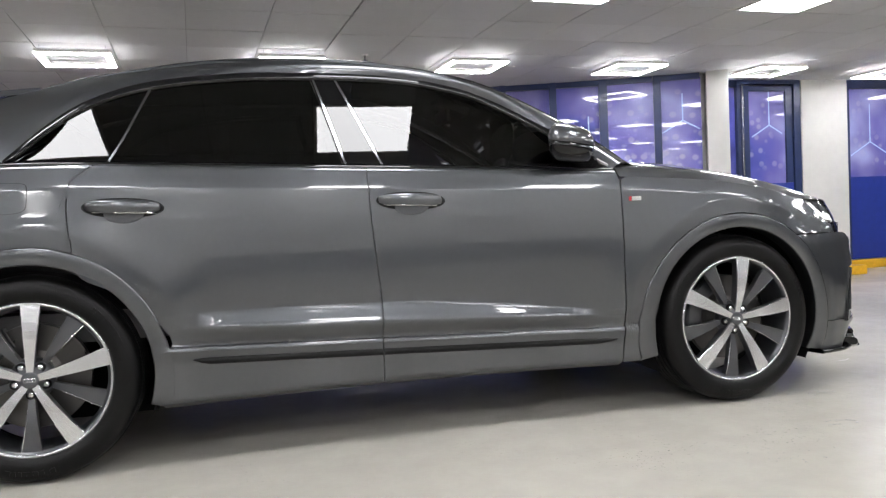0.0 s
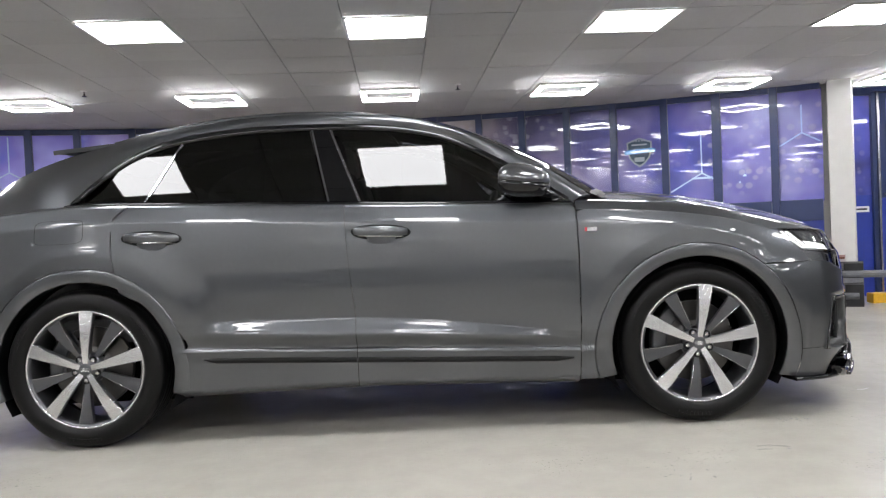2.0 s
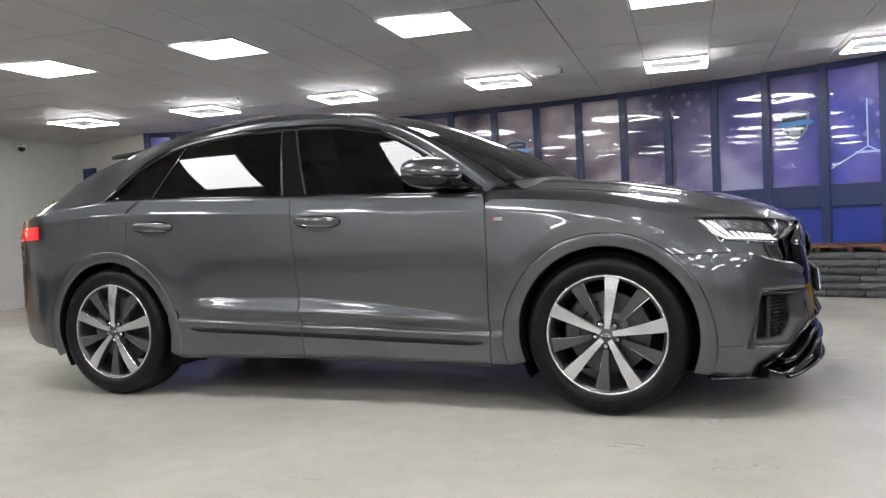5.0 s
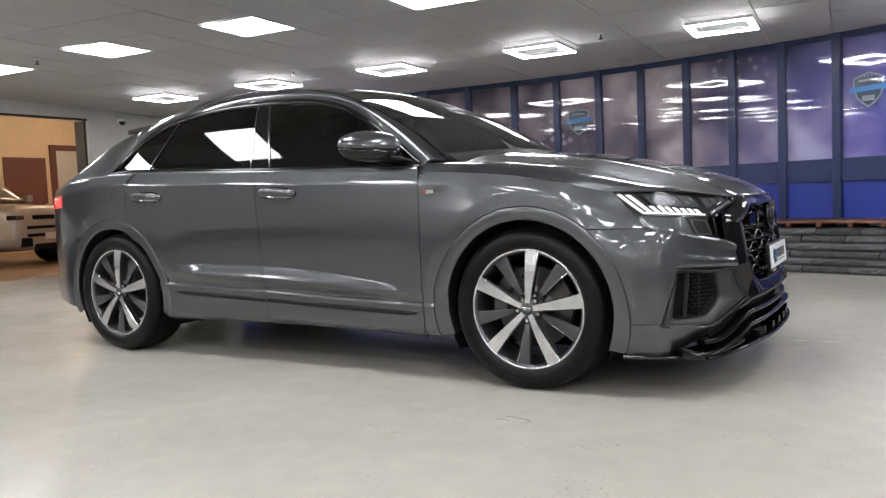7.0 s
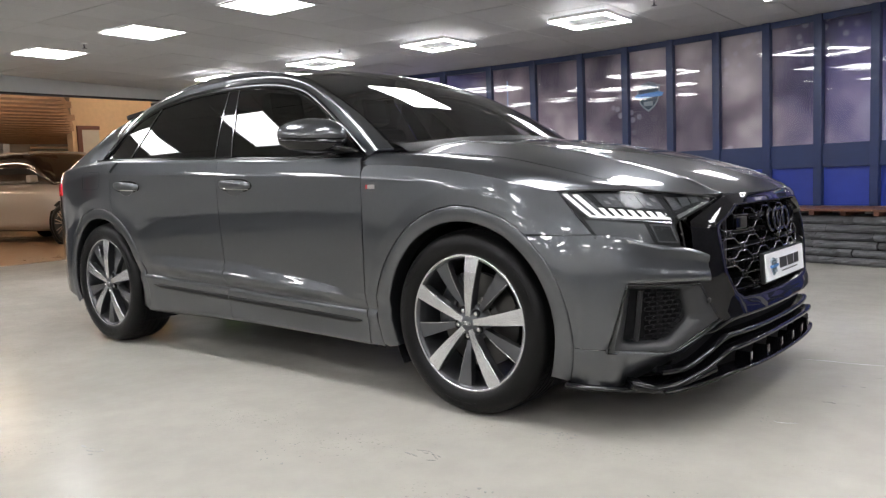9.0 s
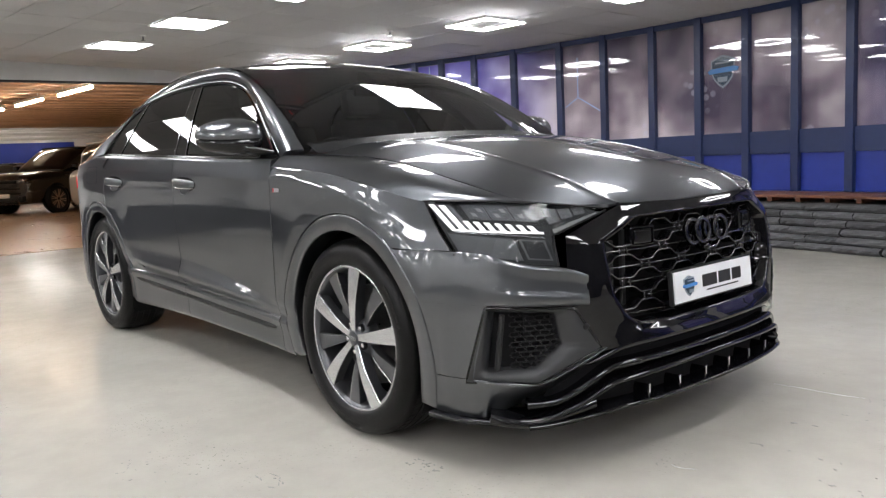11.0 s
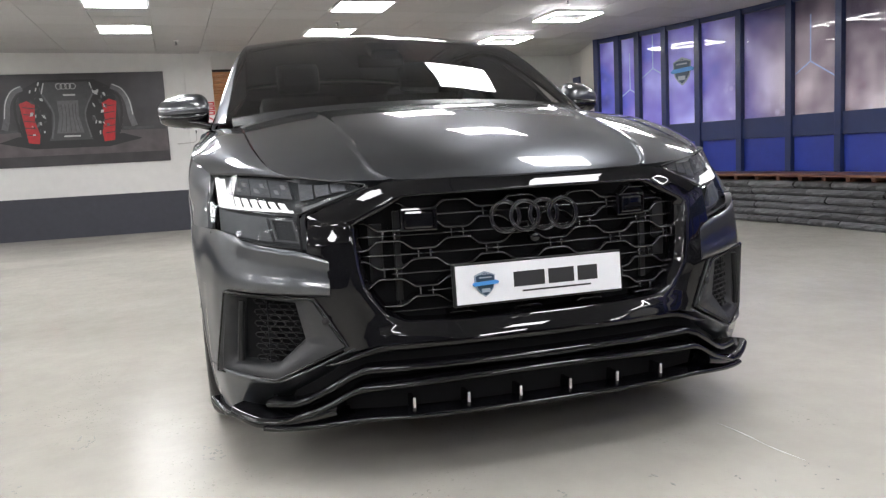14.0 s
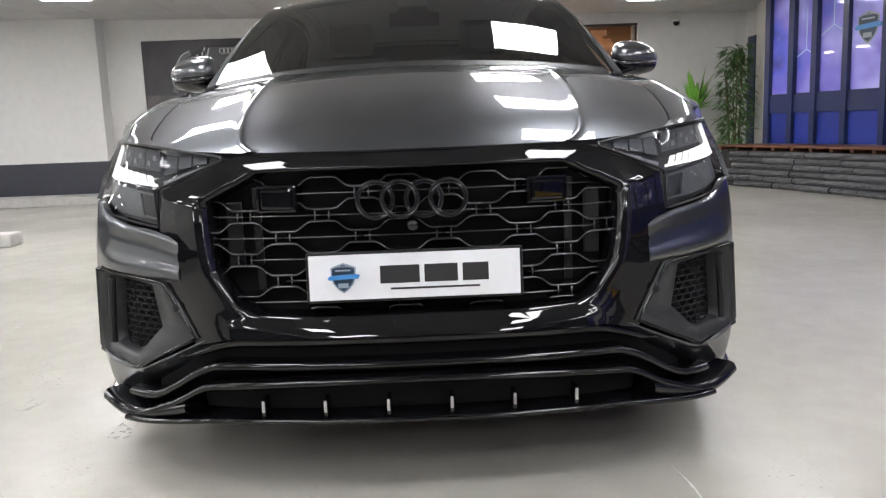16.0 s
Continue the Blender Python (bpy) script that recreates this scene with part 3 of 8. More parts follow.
# ---- walls behind the camera ----
tagged(box_part("wall_south", (-7.45, -9.4, 0), (8.9, -9.15, CZ + 0.33), WHITE_WALL), "white painted wall", "wall", kind="structure")
tagged(box_part("baseboard_south", (-7.45, -9.15, 0), (8.9, -9.138, 0.59), DARK_BAND), "dark grey painted skirting band", "skirting", kind="structure")
tagged(box_part("baseboard_east", (8.888, -9.13, 0), (8.899, DY - 0.2, 0.59), DARK_BAND), "dark grey painted skirting band", "skirting", kind="structure")

# ---- end wall with the garage opening ----
OPEN0, OPEN1, OPEN_Z = -0.885, 3.29, 2.36
bm = bmesh.new()
box(bm, (WX - 0.28, -4.75, 0), (WX, -1.285, CZ + 0.33))
box(bm, (WX - 0.28, OPEN0 - 0.02, OPEN_Z), (WX, OPEN1, CZ + 0.33))
box(bm, (WX - 0.28, OPEN1, 0), (WX, 4.45, CZ + 0.33))
box(bm, (WX - 0.4, -9.4, 0), (WX + 0.3, -4.75, CZ + 0.33))
tagged(link("wall_west", bm, WHITE_WALL), "white painted end wall with a wide opening to the garage", "wall", kind="structure")
tagged(box_part("pillar_3", (WX - 0.3, -1.285, 0), (WX + 0.03, OPEN0, CZ + 0.33), WHITE_WALL, bevel=0.008), "white plastered pillar beside the garage opening", "pillar", kind="structure")
tagged(box_part("baseboard_west", (WX, -4.75, 0), (WX + 0.012, -1.29, 0.60), DARK_BAND), "dark grey painted skirting band", "skirting", kind="structure")
bm = bmesh.new()
box(bm, (WX + 0.3, -9.1, 0), (WX + 0.312, -4.738, 0.60))
box(bm, (WX + 0.012, -4.75, 0), (WX + 0.3, -4.738, 0.60))
tagged(link("baseboard_corner", bm, DARK_BAND), "dark grey painted skirting band round the corner", "skirting", kind="structure")
tagged(box_part("trim_opening", (WX - 0.05, OPEN0, OPEN_Z - 0.03), (WX + 0.004, OPEN1, OPEN_Z), BLACK_PLASTIC), "black shutter edge over the opening", "trim", kind="structure")
tagged(box_part("trim_jamb", (WX - 0.28, OPEN1 - 0.03, 0), (WX - 0.05, OPEN1, OPEN_Z - 0.03), BLACK_PLASTIC), "black shutter guide", "trim", kind="structure")
tagged(box_part("kerb_3", (WX + 0.314, -8.8, 0), (-6.86, -4.26, 0.125), CONCRETE, bevel=0.02), "low pale concrete kerb along the wall", "kerb", kind="structure")
tagged(box_part("kerb_4", (-2.88, -4.95, 0), (-2.66, -3.76, 0.12), CONCRETE, bevel=0.02), "pale concrete kerb block", "kerb", kind="structure")
# corner between the opening and the windows
bm = bmesh.new()
box(bm, (WX - 0.2, 4.45, 0), (WX + 0.0, 5.1, CZ + 0.33))
wl = arc(R_WIN, -22.25)
dv = Vector((wl.x - (-7.15), wl.y - 4.86, 0))
mm = Matrix.Translation((-7.15, 4.86, 0)) @ Matrix.Rotation(math.atan2(dv.y, dv.x), 4, "Z")
box(bm, (0, 0, 0), (dv.length, 0.25, CZ + 0.33), mm)
box(bm, (WX, 4.95, 0), (-7.13, 5.2, CZ + 0.33))
tagged(link("wall_corner", bm, WHITE_WALL), "white wall corner beside the window bays", "wall", kind="structure")
narrow = empty("door_2")
tagged(narrow, "narrow slate blue door in the corner", "door", kind="structure")
box_part("door_leaf", (-7.62, 4.925, 0.45), (-7.36, 4.948, 2.08), BLUE_FRAME, narrow, bevel=0.004)


# ---- the car: x forwards, y to its left, standing on the floor ----
PAINT = mat("dark grey metallic paint", (0.092, 0.098, 0.107), 0.33, metal=0.95, coat=1.0, coat_rough=0.01, vary=0.03, scale=220)
PAINT.node_tree.nodes["Principled BSDF"].inputs["Specular Tint"].default_value = (0.55, 0.55, 0.56, 1)
PAINT.node_tree.nodes["Principled BSDF"].inputs["Coat IOR"].default_value = 1.62
GLOSS_BLACK = mat("gloss black trim", (0.004, 0.004, 0.005), 0.3, coat=1.0, coat_rough=0.02, vary=0.05, spec=0.0)
MASK_BLACK = mat("gloss black grille mask", (0.004, 0.004, 0.005), 0.3, coat=1.0, coat_rough=0.015, vary=0.05, spec=0.0)
PILLAR_BLACK = mat("black pillar film", (0.003, 0.003, 0.0035), 0.02, spec=0.35, vary=0.05)
SATIN_BLACK = mat("satin black plastic", (0.010, 0.0105, 0.0115), 0.42, spec=0.35, vary=0.1, bump=0.1, bump_scale=400)
SATIN_GREY = mat("satin dark grey plastic", (0.028, 0.029, 0.031), 0.40, spec=0.45, vary=0.1, bump=0.08, bump_scale=400)
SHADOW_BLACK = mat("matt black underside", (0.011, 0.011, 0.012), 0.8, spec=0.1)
MESH_BLACK = mat("dark mesh plastic", (0.008, 0.008, 0.009), 0.42, spec=0.22)
GRILLE_BLACK = mat("gloss black grille bars", (0.006, 0.006, 0.007), 0.25, coat=1.0, coat_rough=0.05, spec=0.5)
SILVER = mat("machined alloy", (0.68, 0.69, 0.71), 0.27, metal=1.0, vary=0.02, scale=60)
ALLOY_GREY = mat("grey painted alloy", (0.075, 0.078, 0.085), 0.35, metal=0.6, coat=0.6, vary=0.05)
RUBBER = mat("tyre rubber", (0.004, 0.004, 0.0043), 0.36, spec=0.2, vary=0.15, scale=30, bump=0.15, bump_scale=250)
DISC = mat("brake disc steel", (0.10, 0.098, 0.095), 0.35, metal=1.0, rough_vary=0.1)
CHROME_DARK = mat("dark chrome", (0.30, 0.31, 0.33), 0.10, metal=1.0)
CHROME_BRIGHT = mat("bright trim", (0.70, 0.71, 0.72), 0.10, metal=1.0)
LAMP_BLACK = mat("dark lamp housing", (0.060, 0.062, 0.065), 0.6, spec=0.15)
LAMP_GREY = mat("smoked lamp lens", (0.14, 0.145, 0.15), 0.45, spec=0.2)
LAMP_SILVER = mat("silvered lamp reflector", (0.15, 0.155, 0.165), 0.5, metal=0.5, vary=0.25, scale=30)
LAMP_PALE = mat("pale lamp lens", (0.30, 0.305, 0.31), 0.4, spec=0.3)
DRL = mat("white running light", (0.9, 0.9, 0.9), 0.4, emit=(1.0, 0.98, 0.95), power=1.0)
RED_LAMP = mat("red tail lamp", (0.45, 0.01, 0.015), 0.15, coat=1.0, emit=(1.0, 0.03, 0.04), power=0.6)
PLATE_WHITE = mat("white plate plastic", (0.74, 0.75, 0.78), 0.3, vary=0.02)
RED_BADGE = mat("red badge enamel", (0.5, 0.02, 0.03), 0.3)
CABIN = mat("dark cabin leather", (0.065, 0.066, 0.069), 0.5, vary=0.15, scale=20, bump=0.2)
PRIVACY = glass_mat("privacy glass", (0.015, 0.016, 0.018), ior=1.5)
SIDE_GLASS = glass_mat("tinted side glass", (0.10, 0.105, 0.11), ior=1.5)
SCREEN = glass_mat("windscreen glass", (0.68, 0.70, 0.71), ior=2.05)
CLEAR = glass_mat("lamp cover glass", (0.90, 0.91, 0.92), ior=1.32)

car = empty("car")
tagged(car, "dark grey metallic coupe SUV with a gloss black grille", "car")
RIGHT, LEFT = -1, 1


def pchip(x, xs, ys):
    """Shape-keeping cubic interpolation."""
    if x <= xs[0]:
        return ys[0]
    if x >= xs[-1]:
        return ys[-1]
    k = 0
    while x > xs[k + 1]:
        k += 1

    def slope(i):
        if i <= 0 or i >= len(xs) - 1:
            j = 0 if i <= 0 else len(xs) - 2
            return (ys[j + 1] - ys[j]) / (xs[j + 1] - xs[j])
        a, b = (ys[i] - ys[i - 1]) / (xs[i] - xs[i - 1]), (ys[i + 1] - ys[i]) / (xs[i + 1] - xs[i])
        return 0.0 if a * b <= 0 else 2 * a * b / (a + b)

    h = xs[k + 1] - xs[k]
    t = (x - xs[k]) / h
    return (ys[k] * (1 + 2 * t) * (1 - t) ** 2 + h * slope(k) * t * (1 - t) ** 2 + ys[k + 1] * t * t * (3 - 2 * t) + h * slope(k + 1) * t * t * (t - 1))


def smooth(a, b, x):
    t = min(1, max(0, (x - a) / (b - a)))
    return t * t * (3 - 2 * t)


def fore(x):
    """The overhang before the front wheels, a little longer than its first drawing."""
    return x + 0.038 * smooth(1.78, 2.10, x)


def drawn_out(pts):
    return [(fore(p[0]), *p[1:]) for p in pts]


def catmull(pts, t):
    """Catmull-Rom through pts at t in 0..len-1."""
    n = len(pts)
    k = min(int(t), n - 2)
    f = t - k
    p1, p2 = pts[k], pts[k + 1]
    p0 = pts[k - 1] if k > 0 else 2 * p1 - p2
    p3 = pts[k + 2] if k + 2 < n else 2 * p2 - p1
    return 0.5 * (2 * p1 + (p2 - p0) * f + (2 * p0 - 5 * p1 + 4 * p2 - p3) * f * f + (3 * p1 - p0 - 3 * p2 + p3) * f ** 3)


def resample(pts, n, straight=False):
    """n + 1 points along a curve through pts, even along its length."""
    pts = [Vector(p) for p in pts]
    dense = []
    for k in range(len(pts) - 1):
        for j in range(12):
            dense.append(pts[k].lerp(pts[k + 1], j / 12) if straight else catmull(pts, k + j / 12))
    dense.append(pts[-1])
    d = [0.0]
    for a, b in zip(dense, dense[1:]):
        d.append(d[-1] + (b - a).length)
    out, k = [], 0
    for i in range(n + 1):
        s = d[-1] * i / n
        while k < len(d) - 2 and d[k + 1] < s:
            k += 1
        f = (s - d[k]) / max(1e-9, d[k + 1] - d[k])
        out.append(dense[k].lerp(dense[k + 1], f))
    return out


def grid_mesh(bm, rows, flange=0.0, closed=False, centre=(0, 0, 0.6)):
    """A quad sheet through rows of points, facing away from the car's middle, with its rim turned inwards by flange."""
    nv, nu = len(rows), len(rows[0])
    vs = [[bm.verts.new(p) for p in r] for r in rows]
    fs = []
    for j in range(nv - 1):
        for i in range(nu - 1 + (1 if closed else 0)):
            i2 = (i + 1) % nu
            quad = (vs[j][i], vs[j][i2], vs[j + 1][i2], vs[j + 1][i])
            if len({tuple(round(c, 6) for c in v.co) for v in quad}) < 3:
                continue
            fs.append(bm.faces.new(quad))
    total = 0.0
    for f in fs:
        f.normal_update()
        c = f.calc_center_median()
        total += f.normal.dot(c - Vector((c.x * 0.6, 0, centre[2]))) * f.calc_area()
    if total < 0:
        bmesh.ops.reverse_faces(bm, faces=fs)
    for f in fs:
        f.smooth = True
        f.normal_update()
    if flange:
        rim = [e for e in bm.edges if len(e.link_faces) == 1 and e.link_faces[0] in set(fs)]
        for v in {v for e in rim for v in e.verts}:
            v.normal_update()
        base = {v: bm.verts.new(v.co - v.normal * flange) for v in {v for e in rim for v in e.verts}}
        for e in rim:
            a, b = e.verts
            f = e.link_faces[0]
            vl = list(f.verts)
            if vl[(vl.index(a) + 1) % len(vl)] != b:
                a, b = b, a
            try:
                bm.faces.new((b, a, base[a], base[b]))
            except ValueError:
                continue
            e.smooth = False
    return fs


def flip(p, side):
    return Vector((p[0], p[1] * side, p[2]))


def sheet(name, rows, material, parent=None, nu=24, nv=8, flange=0.012, side=1, straight_u=False, straight_v=False, label=""):
    """A smooth sheet through rows of control points, given with y as distance from the middle line."""
    rows = [resample(r, nu, straight_u) for r in rows]
    cols = []
    for i in range(nu + 1):
        col = [r[i] for r in rows]
        cols.append([(col[min(int(t), len(col) - 2)].lerp(col[min(int(t), len(col) - 2) + 1], t - min(int(t), len(col) - 2)) if straight_v else catmull(col, t))
                     for t in [j * (len(col) - 1) / nv for j in range(nv + 1)]])
    grid = [[flip(cols[i][j], side) for i in range(nu + 1)] for j in range(nv + 1)]
    bm = bmesh.new()
    grid_mesh(bm, grid, flange)
    bmesh.ops.remove_doubles(bm, verts=bm.verts, dist=1e-5)
    return link(name, bm, material, parent if parent is not None else car, label)


# -- the shape of the flanks --
BELT = ([fore(x) for x in [-2.6, -2.4, -1.9, -1.47, -1.05, -0.24, 0.51, 0.88, 1.1, 1.35, 1.62, 1.85, 2.0]], [1.06, 1.10, 1.165, 1.192, 1.180, 1.148, 1.119, 1.106, 1.095, 1.075, 1.035, 0.975, 0.93])
WIDE = ([fore(x) for x in [-2.55, -2.48, -2.38, -2.25, -2.0, -1.5, -1.0, -0.2, 0.5, 1.0, 1.5, 1.85, 1.95, 2.03]], [0.64, 0.735, 0.812, 0.895, 0.966, 0.988, 0.978, 0.972, 0.972, 0.978, 0.988, 0.982, 0.966, 0.936])
STRIP = ([-1.1, -0.18, 0.493, 1.01, 1.1], [0.456, 0.421, 0.395, 0.378, 0.376])
SILL = ([-1.05, -0.2, 0.5, 1.03], [0.245, 0.256, 0.246, 0.232])
BLADE = ([-1.2, -0.94, -0.49, -0.17, 0.2, 0.72, 0.86, 1.1], [0.545, 0.541, 0.518, 0.507, 0.491, 0.463, 0.45, 0.44])
VALLEY = ([-1.2, -0.76, -0.17, 0.2, 0.86, 1.1], [0.60, 0.600, 0.592, 0.566, 0.485, 0.47])
CREASE = ([-1.4, -0.63, -0.2, 0.23, 0.66, 1.0], [0.985, 0.982, 0.977, 0.963, 0.938, 0.92])
HUB_Z, HUBS = 0.390, (1.4975, -1.4975)


def features(x):
    """Heights and offsets of the flank's lines at x, from sill to belt."""
    zb, zs, ze, zv, zc, zo = (pchip(x, *t) for t in (BELT, STRIP, BLADE, VALLEY, CREASE, SILL))
    a = smooth(-1.03, -0.70, x) * (1 - smooth(0.55, 0.92, x))
    ze, zv = max(ze, zs + 0.035), max(zv, ze + 0.022)
    h, out, deep = zv - ze, -0.012 + 0.030 * a, -0.004
    zsh = zb - 0.088
    zc = min(zc, zsh - 0.03)
    z86 = min(0.86, zc - 0.04)
    z76 = min(0.76, z86 - 0.05)
    scoop = [(ze + h * f, out + (deep - out) * g) for f, g in ((0.30, 0.31), (0.6, 0.64), (0.85, 0.92), (1.0, 1.0))]
    return [(zo - 0.02, -0.075), (zo, -0.040), (zo + 0.02, -0.030), (zs - 0.06, -0.025), (zs - 0.006, -0.0145), (zs - 0.001, -0.013), (zs + 0.015, -0.0172), (zs + 0.019, -0.0245),
            (ze - 0.005, out - 0.001), (ze + 0.003, out), *scoop, (max(0.66, zv + 0.05), -0.0015), (z76, 0.0), (z86, -0.0005), (zc - 0.02, -0.002), (zc + 0.004, -0.003),
            (zsh - 0.008, -0.0055), (zsh + 0.006, -0.008), (zb - 0.045, -0.0175), (zb - 0.018, -0.0250), (zb - 0.008, -0.032), (zb, -0.060)]


BUMPER_FALL = ([0.19, 0.25, 0.33, 0.45, 0.60], [-0.035, -0.016, -0.006, -0.001, 0.0])


def flank(x, z):
    """Half width of the body at x, z."""
    f = features(x)
    zs, off = [p[0] for p in f], [p[1] for p in f]
    for k in range(1, len(zs)):
        zs[k] = max(zs[k], zs[k - 1] + 0.002)
    o = pchip(z, zs, off)
    # beyond the wheels the sill's lines give way to the plain bumper sides
    ends = max(smooth(1.25, 1.60, x), smooth(-1.25, -1.60, x)) * (1 - smooth(0.62, 0.80, z))
    o += (pchip(z, *BUMPER_FALL) - o) * ends
    y = pchip(x, *WIDE) + o - 0.052 * smooth(1.66, 1.93, x) * smooth(0.72, 0.97, z)
    # flared blisters round the wheels, with a soft outer crease
    for cx in HUBS:
        r = math.hypot(x - cx, z - HUB_Z)
        up = math.degrees(math.atan2(z - HUB_Z, abs(x - cx)))
        y += 0.008 * max(0.0, 1 - max(0.0, r - 0.562) / 0.17) ** 1.5 * smooth(-30, 5, up)
    return y


def on_flank(x, z, off=0.0):
    return Vector((x, flank(x, z) + off, z))


def flank_panel(name, xl, xr, side, z0=None, nu=28, label="", parent=None, off=0.0, z1=None, material=None, flange=0.014):
    """A door-like panel between two shut lines (lists of z, x), from sill or z0 to belt or z1."""
    lz, lx = [p[0] for p in xl], [p[1] for p in xl]
    rz, rx = [p[0] for p in xr], [p[1] for p in xr]
    levels = len(features(0))
    fr = []
    for k in range(levels - 1):
        fr += [k + q / 6 for q in range(6)]
    fr.append(levels - 1)
    rows = []
    for lv in fr:
        row = []
        for i in range(nu + 1):
            x = 0.0
            for _ in range(4):
                f = features(x)
                k = min(int(lv), levels - 2)
                z = f[k][0] + (f[k + 1][0] - f[k][0]) * (lv - k)
                if z0 is not None:
                    z = max(z, z0(x))
                if z1 is not None:
                    z = min(z, z1(x))
                a, b = pchip(z, lz, lx), pchip(z, rz, rx)
                x = a + (b - a) * i / nu
            row.append(flip(on_flank(x, z, off), side))
        rows.append(row)
    bm = bmesh.new()
    grid_mesh(bm, rows, flange)
    bmesh.ops.remove_doubles(bm, verts=bm.verts, dist=1e-5)
    return link(name, bm, material or PAINT, parent if parent is not None else car, label)


G = 0.0018    # half of a shut line
B_SHUT = [(0.235, -0.175), (0.44, -0.175), (0.571, -0.174), (0.746, -0.188), (0.98, -0.205), (1.149, -0.21)]
F_SHUT = [(0.23, 0.912), (0.387, 0.918), (0.548, 0.921), (0.853, 0.922), (1.047, 0.918), (1.108, 0.901)]
R_SHUT = [(0.235, -1.045), (0.45, -1.03), (0.48, -1.0), (0.558, -1.037), (0.683, -1.164), (0.769, -1.314), (0.871, -1.329), (0.994, -1.34), (1.101, -1.328), (1.174, -1.247), (1.2, -1.20)]


def moved(line, dx):
    return [(z, x + dx) for z, x in line]


def arch_xz(cx, r, deg):
    return cx + r * math.cos(radians(deg)), HUB_Z + r * math.sin(radians(deg))


def shut_points(line, z0, z1, dx, n=22):
    """Points (x, z) along a shut line, smoothed like the door edges."""
    zs, xs = [p[0] for p in line], [p[1] + dx for p in line]
    return [(pchip(z0 + (z1 - z0) * k / n, zs, xs), z0 + (z1 - z0) * k / n) for k in range(n + 1)]


def trim_radius(a, front):
    """Outer radius of a wheel arch trim at angle a."""
    return 0.490 + (0.024 * smooth(135, 195, a) if front else 0.0) + 0.02 * smooth(20, -24, a)


def polar_panel(name, cx, a0, a1, outer, side, nu=110, nv=40, label="", flange=0.012):
    """Flank panel from the wheel arch out to a boundary of (x, z) points."""
    out = resample([(x, 0, z) for x, z in outer], nu, True)
    rows = []
    for j in range(nv + 1):
        v, row = j / nv, []
        for i in range(nu + 1):
            a = a0 + (a1 - a0) * i / nu
            ax, az = arch_xz(cx, trim_radius(a, cx > 0) + 0.0035, a)
            az = max(az, 0.235)
            x, z = ax + (out[i].x - ax) * v, az + (out[i].z - az) * v
            row.append(flip(on_flank(x, z), side))
        rows.append(row)
    bm = bmesh.new()
    grid_mesh(bm, rows, flange)
    bmesh.ops.remove_doubles(bm, verts=bm.verts, dist=1e-5)
    return link(name, bm, PAINT, car, label)


# bonnet edge, from the screen to the nose
BONNET_EDGE = drawn_out([(0.93, 0.800, 1.118), (1.10, 0.795, 1.113), (1.35, 0.786, 1.100), (1.62, 0.780, 1.066), (1.85, 0.768, 1.012), (2.02, 0.746, 0.960), (2.145, 0.715, 0.925), (2.220, 0.655, 0.905)])


def edge_at(pts, x):
    k = 0
    while k < len(pts) - 2 and pts[k + 1][0] < x:
        k += 1
    f = (x - pts[k][0]) / (pts[k + 1][0] - pts[k][0])
    return Vector(pts[k]).lerp(Vector(pts[k + 1]), f)


def shoulder_z(x):
    return pchip(x, *BELT) - 0.035


# lamp corners (distance from the middle line as y)
LAMP_TOP = drawn_out([(1.903, 0.908, 0.930), (2.035, 0.828, 0.927), (2.150, 0.726, 0.917), (2.250, 0.606, 0.900), (2.315, 0.482, 0.881)])
LAMP_LOW = drawn_out([(2.042, 0.920, 0.754), (2.145, 0.845, 0.730), (2.204, 0.766, 0.714), (2.279, 0.670, 0.702), (2.258, 0.671, 0.802), (2.327, 0.482, 0.873)])

